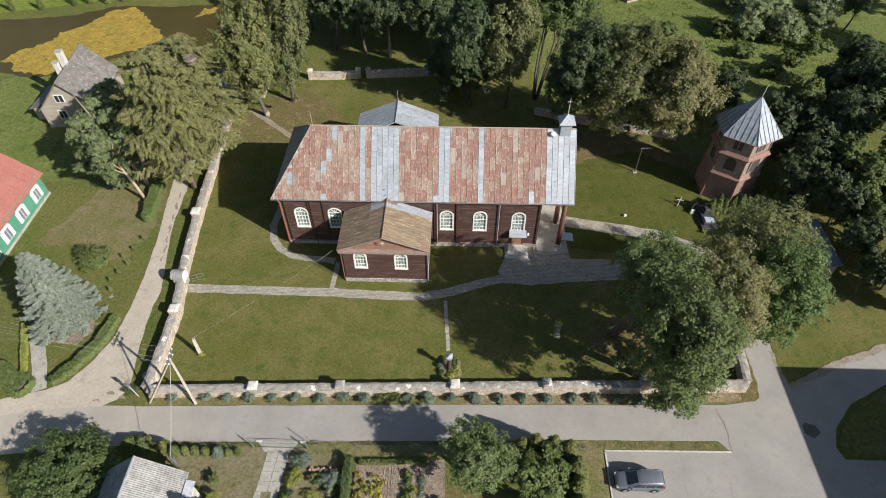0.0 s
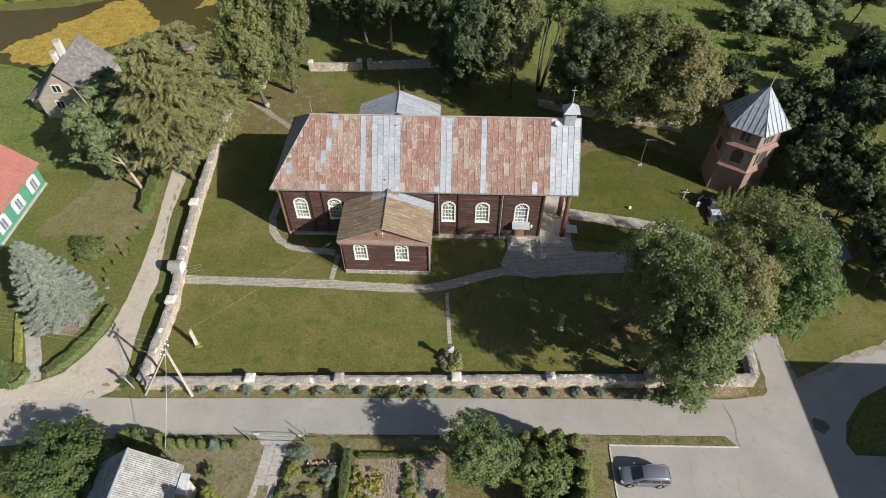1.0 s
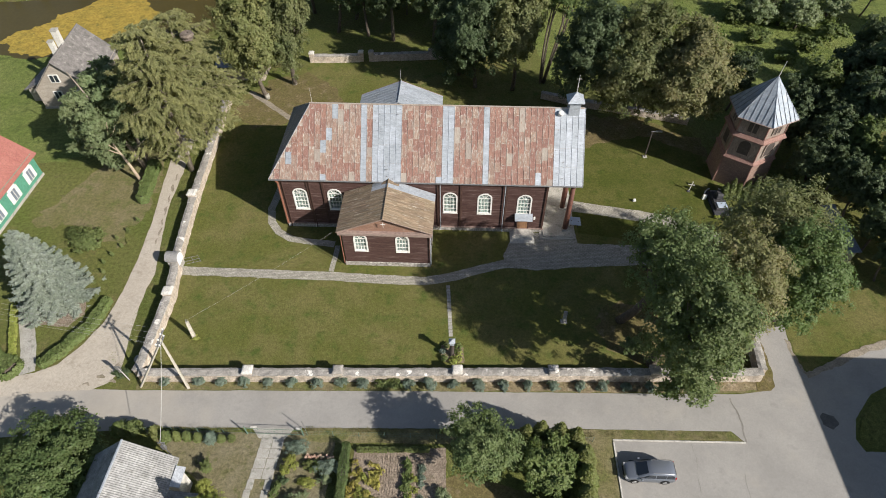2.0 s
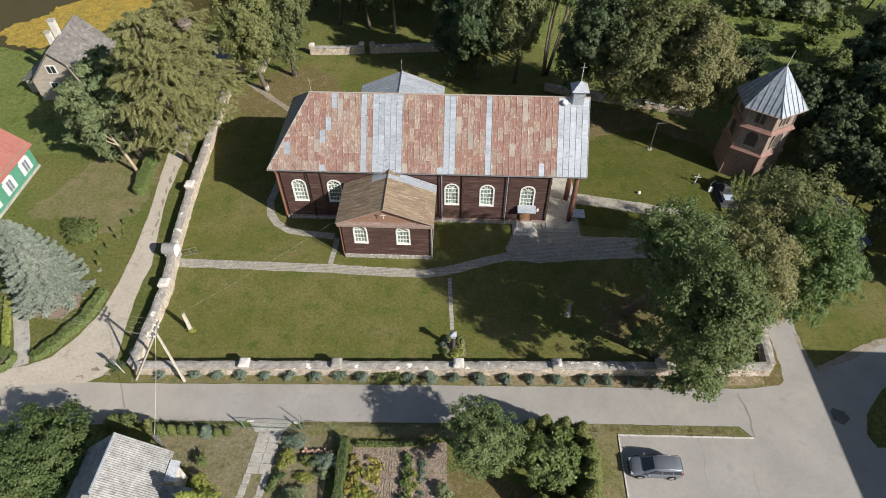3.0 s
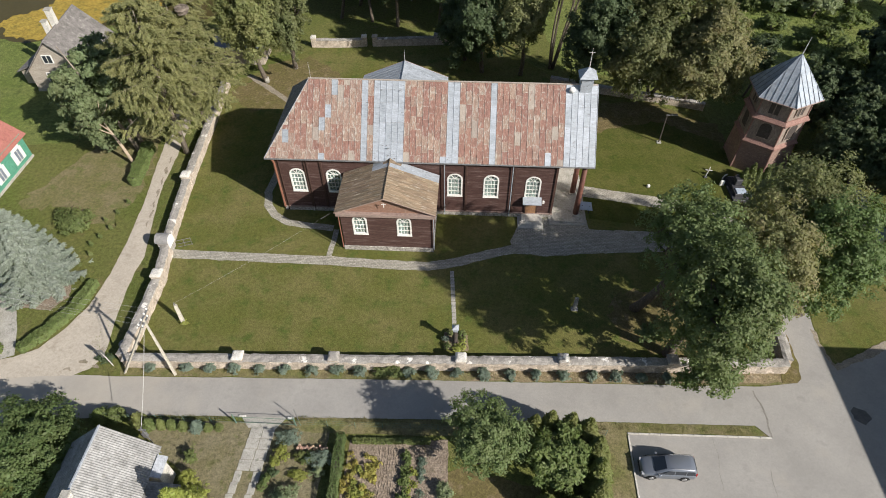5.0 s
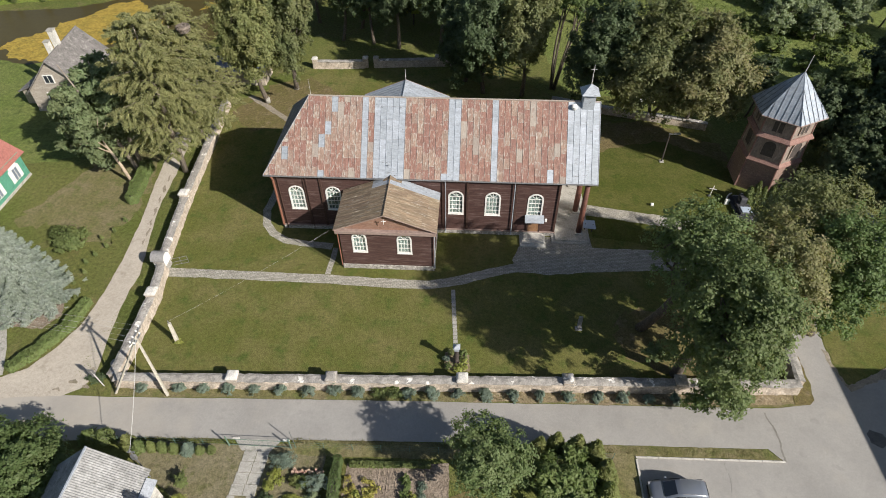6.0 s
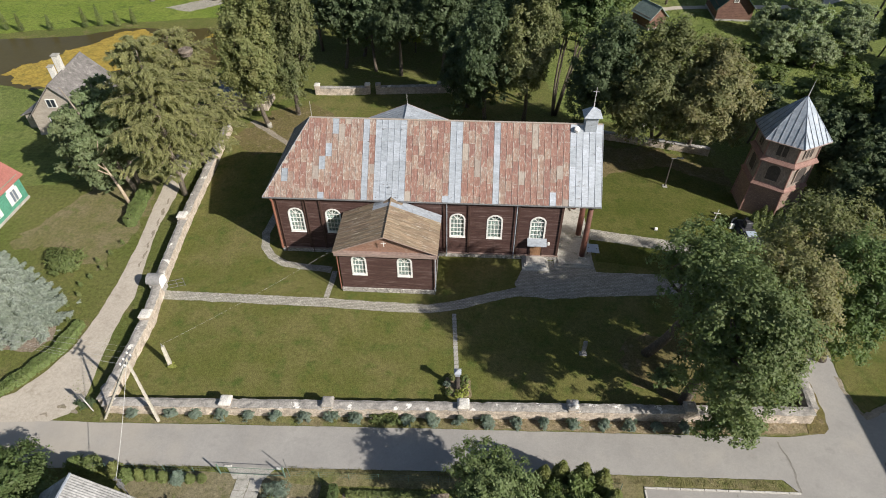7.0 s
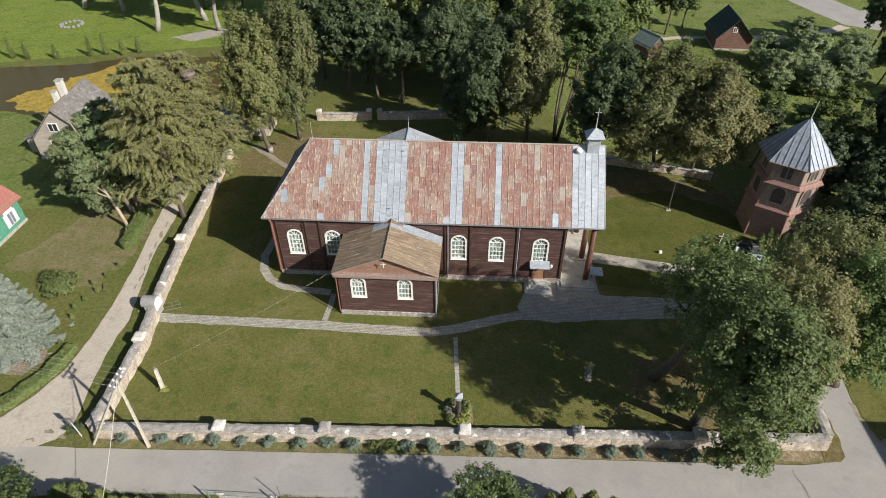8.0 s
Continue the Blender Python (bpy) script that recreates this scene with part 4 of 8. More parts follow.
sheet("sandy_lane", [(-52, 24.6), (-46, 26.6), (-40, 27.6), (-36.0, 27.9), (-34.6, 28.7), (-34.0, 29.7), (-33.9, 30.7), (-34.5, 34.0), (-35.0, 38.0), (-35.15, 40.7), (-35.0, 42.8), (-35.8, 46.7), (-36.6, 50.4), (-37.3, 54.5), (-37.6, 60.5), (-38.4, 68), (-43, 84), (-45, 84), (-41.6, 72), (-40.5, 65.5), (-39.5, 58.0), (-38.45, 51.5), (-37.85, 45.0), (-37.7, 40.1), (-38.0, 36.1), (-39.1, 33.1), (-40.6, 30.6), (-42.5, 29.6), (-46, 28.6), (-52, 26.5)], 0.062, M_SAND, 0.08, 0.3, "pale sandy gravel lane", "lane")
for k, (x, y, w, h) in enumerate([(-36.65, 47.8, 0.25, 1.0), (-36.85, 49.4, 0.35, 1.3), (-37.1, 51.2, 0.25, 1.4), (-37.4, 53.2, 0.4, 1.5), (-37.7, 55.3, 0.3, 1.5), (-37.9, 57.3, 0.4, 1.4), (-38.15, 59.4, 0.25, 1.4), (-34.4, 30.6, 0.5, 0.6), (-35.6, 29.4, 0.9, 0.4), (-34.2, 28.9, 0.7, 0.35), (-36.6, 28.5, 0.8, 0.25)]):
    sheet("lane_rut", strip([(x + 0.12, y - h / 2), (x, y), (x - 0.1, y + h / 2)], [w * 0.3, w, w * 0.4]) if h > 0.7 else strip([(x - w / 2, y), (x, y + 0.1), (x + w / 2, y - 0.05)], [h * 0.4, h, h * 0.4]), 0.068 + 0.0015 * k, M_EARTHPATH, 0.22, 0.2, "dark trodden rut in the lane", "lane")
sheet("grass_island", [(52, 33.6), (45.3, 32.3), (40.8, 29.9), (38.3, 27.3), (37.6, 25.7), (38, 24.8), (52, 24.8)], 0.07, M_GRASS, 0.08, 0.5, "grassy traffic island in shade", "ground")
sheet("road_patch", [(34.7, 26.9), (35.5, 26.4), (36.2, 26.9), (36.0, 27.8), (35.2, 28.2), (34.6, 27.6)], 0.056, M_DARKROAD, 0.25, 0.3, "dark irregular patch on the asphalt", "road")


def crack(pts, w, z=0.056):
    sheet("road_joint", strip(pts, w), z, M_CRACK, 0.13, 0.25, "weathered joint in the asphalt", "road")


crack([(26.95, 24.9), (27.02, 26), (27.1, 27.5), (26.7, 29.3)], 0.15)
crack([(21.9, 24.5), (22.0, 23.2), (21.7, 21.6), (21.75, 20.0)], 0.025)
crack([(25.5, 17), (25.8, 19.5), (26, 22)], 0.03)

sheet("paved_yard", [(-66, 126), (-58, 132.5), (-52, 131), (-60, 124)], 0.03, M_PAVE, 0.3, 0.6, "grey paved yard on the far meadow", "ground")
# kerbs of the car park
kerb = thing("kerb", 21, 24.7, 0, "row of whitish concrete kerb stones edging a car park", "kerb", "", "structure")
for k in range(13):
    part("kerb_stone", boxed(14.72 + 0.94 * k, 14.72 + 0.94 * k + 0.91, 24.58 + 0.015 * k, 24.72 + 0.015 * k, 0, 0.14, 0.015), M_KERB, kerb)
for k in range(12):
    part("kerb_stone", boxed(14.68, 14.82, 24.5 - 0.94 * (k + 1), 24.5 - 0.94 * k - 0.03, 0, 0.14, 0.015), M_KERB, kerb)
sheet("verge", [(11.0, 25.5), (13.0, 25.6), (25.7, 25.85), (26.7, 24.95), (14.7, 24.76), (14.6, 8), (11.8, 8), (11.9, 22)], 0.058, M_TURF, 0.15, 0.4, "dry grass strip between road and car park", "ground")

sheet("verge", [(29.6, 30.15), (30.9, 30.2), (31.5, 30.7), (31.65, 32.8), (31.95, 36.0), (32.2, 41), (30.6, 41), (30.3, 34)], 0.064, M_LEAFFALL, 0.25, 0.4, "dry brown verge round the wall's corner", "ground")
sheet("bare_edge", strip([(34.5, 36.5), (34.6, 33.6), (35.3, 32.1), (37.2, 33.1), (40, 34.5), (47.5, 37.4)], [0.35, 0.3, 0.5, 0.6, 0.7, 0.8]), 0.06, M_EARTHPATH, 0.3, 0.3, "bare sandy road edge", "ground")
sheet("bare_soil", [(-2.6, 20.5), (0.5, 21), (4.5, 20.2), (7, 19.6), (7, 15), (-2.6, 13)], 0.03, M_LEAFFALL, 0.5, 0.5, "bare brown soil under a plum tree", "ground")
sheet("dry_turf", [(-13.8, 23.4), (11.5, 24.0), (12.8, 25.5), (-13.8, 24.8)], 0.03, M_TURF, 0.15, 0.5, "thin dry grass along the fence", "ground")
sheet("grass_plot", [(34.9, 36.8), (34.95, 33.7), (35.5, 32.6), (37.2, 33.6), (40, 35.0), (47.5, 37.9), (60, 41.5), (60, 62), (38.5, 62), (37, 52), (35.9, 44)], 0.018, M_LAWN, 0.15, 0.6, "green grass plot beside the side road", "ground")
# paths
P_MAIN = [(-32.2, 43.4), (-24, 43.35), (-15.0, 43.2), (-8, 42.95), (-3.7, 42.9), (-0.5, 43.7), (2.5, 44.9), (5.7, 45.9)]
sheet("pavement", strip(P_MAIN, 1.25), 0.04, M_PAVE, 0.1, 0.4, "grey paved churchyard path", "path", "structure")
sheet("pavement", [(5.6, 45.2), (9.1, 44.95), (14, 45.6), (19.7, 46.1), (30, 46.6), (30, 49.6), (20.2, 49.3), (14.2, 49.4), (14.2, 50.9), (9.2, 50.9), (6.0, 49.3), (5.2, 47.0)], 0.045, M_PAVE, 0.12, 0.4, "grey paved forecourt beside the church porch", "path", "structure")
sheet("pavement", strip([(13.8, 55.9), (19, 55.0), (25.7, 53.7), (31, 51.0), (33, 48)], 1.9), 0.048, M_PAVE, 0.1, 0.4, "grey paved path from the porch", "path", "structure")
sheet("pavement", strip([(-14.75, 43.9), (-14.6, 46.0), (-14.6, 48.0)], 0.6), 0.043, M_PAVE, 0.05, 0.3, "narrow concrete strip path", "path", "structure")
sheet("pavement", strip([(-22.9, 64), (-23.7, 58), (-24.0, 54.0), (-23.4, 51.6), (-22.2, 50.0), (-20.4, 48.9), (-18, 48.5), (-15.0, 48.2)], 0.95), 0.04, M_PAVE, 0.06, 0.3, "paved strip round the church foot", "path", "structure")
sheet("trodden_path", strip([(-33.5, 80), (-30, 77), (-26, 73.5), (-22.6, 70.5)], 0.85), 0.043, M_EARTHPATH, 0.2, 0.4, "trodden earth path to the back of the church", "path", "structure")
mon_path = thing("stepping_path", -0.9, 39, 0, "narrow path of square concrete slabs in the lawn", "path", "", "structure")
for k in range(15):
    y = 42.15 - 0.46 * k
    x = -1.12 + 0.035 * k
    part("paving_slab", boxed(x - 0.21, x + 0.21, y - 0.21, y + 0.21, 0, 0.05, 0.01, None), M_CONC, mon_path)
# drive with two tracks of slabs
drive = thing("drive", -18, 20, 0, "concrete slab drive with two wheel tracks", "drive", "", "structure")
for k in range(11):
    y = 23.6 - 0.95 * k
    o = 0.75 - 0.55 * (k / 10) - 0.6 * (k / 10) ** 2
    if k < 4:
        part("paving_slab", boxed(-18.6 + o, -17.55 + o, y - 0.92, y, 0, 0.06, 0.01), M_CONC, drive)
        part("paving_slab", boxed(-17.5 + o, -16.5 + o, y - 0.92, y, 0, 0.06, 0.01), M_CONC, drive)
    else:
        part("paving_slab", boxed(-18.6 + o, -18.0 + o, y - 0.92, y, 0, 0.06, 0.01), M_CONC, drive)
        part("paving_slab", boxed(-17.05 + o, -16.45 + o, y - 0.92, y, 0, 0.06, 0.01), M_CONC, drive)
sheet("drive_apron", [(-19.0, 24.6), (-14.9, 24.75), (-15.7, 23.6), (-18.1, 23.6)], 0.06, M_CONC, 0.05, 0.3, "concrete apron before the gate", "drive")
sheet("garden_path", strip([(-43.2, 29.5), (-44.6, 32.5), (-47.2, 37), (-51, 44)], 1.5), 0.045, M_CONC, 0.05, 0.4, "pale slab path to the green house", "path")
sheet("garden_bed", [(-9.1, 22.9), (-0.6, 23.3), (-0.6, 12), (-9.1, 12)], 0.04, M_SOIL, 0.15, 0.4, "dug vegetable bed with furrows", "ground")


# ---- church ----
CX0, CX1, CY0, CY1 = -21.0, 10.05, 51.2, 64.4   # nave walls
EZ, RZ, RY = 7.85, 13.98, 57.0                    # eave, ridge, ridge line
EX0, EX1, EY0, EY1 = -21.95, 13.65, 50.85, 64.8  # eaves
HIPX = -17.25
WALLTOP = 7.75
church = thing("church", -5, 56, 0, "dark maroon timber church with a patched rusty metal roof", "church")
WINS = [(-18.85, 1.5, 3.05, 6.15), (-14.75, 1.5, 3.05, 6.15), (-1.2, 1.5, 3.0, 6.05), (2.85, 1.5, 2.95, 6.0), (7.5, 1.5, 2.95, 5.95)]
part("wall", holed_wall(CX0, CX1, 0.55, WALLTOP, WINS, CY0, 0.3), M_PLANK, church)
part("wall", boxed(CX0, CX1, CY1 - 0.3, CY1, 0.55, WALLTOP), M_PLANK, church)
part("wall", boxed(CX0, CX0 + 0.3, CY0 + 0.3, CY1 - 0.3, 0.55, WALLTOP), M_PLANK, church)
part("wall", boxed(CX1 - 0.3, CX1, CY0 + 0.3, CY1 - 0.3, 0.55, WALLTOP), M_PLASTER, church, "cream plastered porch wall")
part("floor", boxed(CX0 + 0.3, CX1 - 0.3, CY0 + 0.3, CY1 - 0.3, 0.3, 0.5), M_INSIDE, church)
part("plinth", boxed(CX0 - 0.12, CX1 + 0.05, CY0 - 0.14, CY1 + 0.14, 0.0, 0.55, 0.03), M_PLINTH, church, "pale fieldstone plinth")
for w in WINS:
    arched_window(church, *w, CY0)
part("water_board", boxed(CX0 - 0.08, CX1 + 0.06, CY0 - 0.2, CY0 - 0.002, 0.56, 0.66, 0.01), M_BAND, church)
for x in (-20.85, -17.75, -16.0, -2.6, 0.05, 5.35, 9.9):
    part("clamp_post", boxed(x - 0.13, x + 0.13, CY0 - 0.13, CY0 - 0.003, 0.66, WALLTOP, 0.02), M_TRIM, church)
for x in (-20.62, -17.5, -2.35, 5.1):
    part("downpipe", tubed([(x, CY0 - 0.3, EZ - 0.15), (x, CY0 - 0.2, EZ - 0.6), (x, CY0 - 0.2, 0.5), (x, CY0 - 0.4, 0.3)], [0.055] * 4, 8), M_ZINC if x > -5 else M_TRIM, church, "thin metal downpipe")
part("downpipe", tubed([(CX0 - 0.15, CY0 - 0.35, EZ - 0.2), (CX0 - 0.1, CY0 - 0.15, EZ - 0.8), (CX0 - 0.1, CY0 - 0.15, 0.6)], [0.13, 0.13, 0.13], 10), M_PIPE, church, "thick rust-brown downpipe")
part("eave_board", boxed(EX0 + 0.05, EX1 - 0.05, EY0 + 0.02, EY0 + 0.09, EZ - 0.2, EZ - 0.03, 0.01), M_BAND, church)
part("soffit", boxed(EX0 + 0.1, EX1 - 0.1, EY0 + 0.1, CY0 - 0.14, EZ - 0.16, EZ - 0.1), M_TRIM, church)
part("soffit", boxed(CX1, EX1 - 0.1, CY0 - 0.14, EY1 - 0.1, EZ - 0.16, EZ - 0.1), M_TRIM, church)
part("gutter", tubed([(EX0, EY0 - 0.07, EZ - 0.05), (EX1, EY0 - 0.07, EZ - 0.05)], [0.075, 0.075], 8), M_STEEL, church, "grey metal gutter")
# porch end: floor, columns, pediment
part("porch_floor", boxed(CX1 + 0.05, 13.75, 50.2, 64.8, 0.0, 0.3, 0.03), M_CONC, church, "grey concrete porch floor")
part("porch_step", boxed(9.7, 14.05, 49.9, 65.1, 0.0, 0.16, 0.02), M_CONC, church)
for x, y in ((12.85, 51.5), (12.85, 55.2), (12.85, 60.2), (12.85, 63.9)):
    c = part("column", tubed([(x, y, 0.5), (x, y, 2.5), (x, y, EZ - 0.5)], [0.32, 0.32, 0.27], 16), M_COLUMN, church, "red-brown round timber column", True)
    part("capital", boxed(x - 0.4, x + 0.4, y - 0.4, y + 0.4, EZ - 0.5, EZ - 0.16, 0.05), M_TRIM, c)
    part("base", boxed(x - 0.42, x + 0.42, y - 0.42, y + 0.42, 0.3, 0.5, 0.04), M_CONC, c)
part("porch_gable", slab([(13.3, EY0 + 0.25, EZ), (13.3, EY1 - 0.25, EZ), (13.3, RY, RZ - 0.3)], 0.25), M_GABLE, church)
# side door with canopy and steps
part("door", boxed(6.95, 8.15, CY0 - 0.1, CY0 - 0.004, 0.66, 2.75, 0.02), M_DOOR, church, "brown timber side door")
part("door_frame", boxed(6.8, 6.95, CY0 - 0.14, CY0 - 0.003, 0.66, 2.87, 0.01), M_TRIM, church)
part("door_frame", boxed(8.15, 8.3, CY0 - 0.14, CY0 - 0.003, 0.66, 2.87, 0.01), M_TRIM, church)
part("canopy", slab([(6.5, CY0 - 1.0, 2.72), (8.6, CY0 - 1.0, 2.72), (8.6, CY0 - 0.1, 3.12), (6.5, CY0 - 0.1, 3.12)], 0.08), M_ZINC, church, "small pale metal canopy")
# steps in the whitish kerb colour, its extra paleness standing for sun dapple
for k in range(3):
    part("door_step", boxed(6.5 - 0.2 * k, 8.6 + 0.2 * k, CY0 - 1.3 - 0.38 * k, CY0 - 0.14, 0, 0.54 - 0.18 * k, 0.02), M_KERB, church, "worn pale stone step, brightened for sun dapple")
part("cross_lamp", boxed(8.75, 9.0, CY0 - 0.2, CY0 - 0.01, 2.2, 2.6, 0.03), M_WHITE, church, "white wall lamp")

# roof of separate sheets: front slope in columns, laid in courses
slope_len = math.hypot(RY - EY0, RZ - EZ)
up = Vector((0, (RY - EY0) / slope_len, (RZ - EZ) / slope_len))
nrm = Vector((0, -up.z, up.y))
roof = part("roof", slab([(EX0, EY0, EZ), (EX1, EY0, EZ), (EX1, RY, RZ), (HIPX, RY, RZ)], 0.12), M_RED2, church, "patched red and galvanised sheet roof")
part("roof", slab([(EX1, EY1, EZ), (EX0, EY1, EZ), (HIPX, RY, RZ), (EX1, RY, RZ)], 0.12), M_RED2, church)
part("roof_hip", slab([(EX0, EY1, EZ), (EX0, EY0, EZ), (HIPX, RY, RZ)], 0.12), M_HIPDARK, church, "dark grey sheet hip end")
rr = random.Random(4)
COLW = 0.66
ncol = round((EX1 - EX0) / COLW)
COLW = (EX1 - EX0) / ncol
GREY = ((-11.45, -10.75), (-10.15, -6.95), (-2.05, -0.68), (2.75, 3.4), (10.65, 13.7))


def sheet_mesh(length):
    bm = bmesh.new()
    w = COLW
    box(bm, 0.012, w - 0.012, 0, length - 0.012, 0, 0.022)
    box(bm, -0.022, 0.022, 0, length - 0.012, 0, 0.06)
    if 0.9 < length < 2:
        box(bm, 0.014, w - 0.014, length * 0.5 - 0.012, length * 0.5 + 0.012, 0, 0.032)
    me = bpy.data.meshes.new("panel")
    bm.to_mesh(me)
    bm.free()
    return me


SHEETS = {}


def roof_panel(par, x, s, length, material, basis):
    key = (round(length, 2), material.name)
    if key not in SHEETS:
        SHEETS[key] = sheet_mesh(length)
        SHEETS[key].materials.append(material)
    ob = new("panel", SHEETS[key])
    PLACE[ob] = Matrix.Identity(4)
    ob.parent = par
    ob.matrix_parent_inverse = PLACE[par].inverted()
    ob.matrix_basis = basis @ Matrix.Translation((x, s, 0.004))
    return ob


FRONT = Matrix(((1, 0, 0, EX0), (0, up.y, nrm.y, EY0), (0, up.z, nrm.z, EZ), (0, 0, 0, 1)))
COURSE = (1.05, 1.4, 1.4, 1.75)
for k in range(ncol):
    xw = EX0 + COLW * (k + 0.5)
    grey = any(a < xw < b for a, b in GREY)
    # the hip cuts the first columns short
    top = slope_len if xw >= HIPX else slope_len * (EX0 + COLW * k - EX0) / (HIPX - EX0)
    s = 0.0
    first = True
    while s < top - 0.25:
        ln = rr.choice((0.7, 1.05, 1.4)) if first else rr.choice(COURSE)
        first = False
        if grey:
            ln = 2.1 if s < 6 else 1.4
        if s + ln > top - 0.35:
            ln = round(top - s, 2)
        u = rr.random()
        red = 0.5 if xw < -11 else 0.8 if xw > 3 else 0.66
        mt = M_ZINC if grey else M_RED1 if u < red else M_RED2 if u < 0.955 else M_PALE if u < 0.997 else M_ZINC
        # bare galvanised sheets along the hip and here and there at the ridge
        if xw < HIPX and s + ln > top - 1.3 and rr.random() < 0.24:
            mt = M_ZINC
        if not grey and s + ln > slope_len - 0.2 and rr.random() < 0.05:
            mt = M_ZINC
        if not grey and s < 0.1 and rr.random() < 0.07:
            mt = M_ZINC
        roof_panel(roof, COLW * k, s, ln, mt, FRONT)
        s += ln
for k in range(1, 20):
    y = EY0 + (EY1 - EY0) * k / 20
    f = (y - EY0) / (RY - EY0) if y < RY else (EY1 - y) / (EY1 - RY)
    part("seam", tubed([(EX0, y, EZ + 0.02), (EX0 + (HIPX - EX0) * f, y, EZ + (RZ - EZ) * f + 0.02)], [0.03, 0.03], 5), M_HIPDARK, church)
part("ridge_cap", tubed([(HIPX - 0.1, RY, RZ + 0.03), (EX1, RY, RZ + 0.03)], [0.09, 0.09], 8), M_PALE, church)
part("hip_cap", tubed([(EX0, EY0, EZ + 0.03), (HIPX, RY, RZ + 0.03)], [0.05, 0.05], 8), M_HIPDARK, church)
part("hip_cap", tubed([(EX0, EY1, EZ + 0.03), (HIPX, RY, RZ + 0.05)], [0.07, 0.07], 8), M_HIPDARK, church)
part("barge_board", slab([(EX1 + 0.03, EY0, EZ - 0.2), (EX1 + 0.03, EY0, EZ + 0.05), (EX1 + 0.03, RY, RZ + 0.08), (EX1 + 0.03, RY, RZ - 0.2)], 0.05), M_ZINC, church)
for x, y, z in ((-8.6, 51.75, 8.85), (-7.5, 56.2, 13.1)):
    part("roof_hook", tubed([(x, y, z), (x + 0.12, y - 0.15, z + 0.25), (x + 0.3, y, z + 0.1)], [0.03] * 3, 6), M_STEEL, church)
part("lightning_rod", tubed([(HIPX + 0.2, RY, RZ), (HIPX + 0.2, RY, RZ + 1.9)], [0.025, 0.012], 6), M_WIRE, church, "thin lightning rod")
# ridge turret with cap and cross
tur = part("turret", boxed(11.75, 13.0, RY - 0.62, RY + 0.62, RZ - 1.6, RZ + 1.2, 0.03), M_ZINC, church, "small square zinc ridge turret")
bm = bmesh.new()
r0 = 0.95
ring = [bm.verts.new((12.4 + sx * r0, RY + sy * r0, RZ + 1.18)) for sx, sy in ((-1, -1), (1, -1), (1, 1), (-1, 1))]
apex = bm.verts.new((12.4, RY, RZ + 2.1))
bm.faces.new(ring[::-1])
for i in range(4):
    bm.faces.new((ring[i], ring[(i + 1) % 4], apex))
part("turret_cap", bm, M_ZINC, tur)
cr = part("cross", tubed([(12.4, RY, RZ + 2.0), (12.4, RY, RZ + 4.2)], [0.05, 0.025], 8), M_WIRE, tur, "slim metal cross")
part("cross_arm", tubed([(12.1, RY, RZ + 3.7), (12.7, RY, RZ + 3.7)], [0.025, 0.025], 6), M_WIRE, tur)
part("loudspeaker", tubed([(10.95, RY - 0.5, RZ - 0.45), (10.95, RY - 0.62, RZ - 0.25), (10.95, RY - 0.75, RZ - 0.1), (10.95, RY - 0.78, RZ - 0.05)], [0.3, 0.32, 0.26, 0.1], 14), M_WHITE, church, "white horn loudspeaker on the roof")


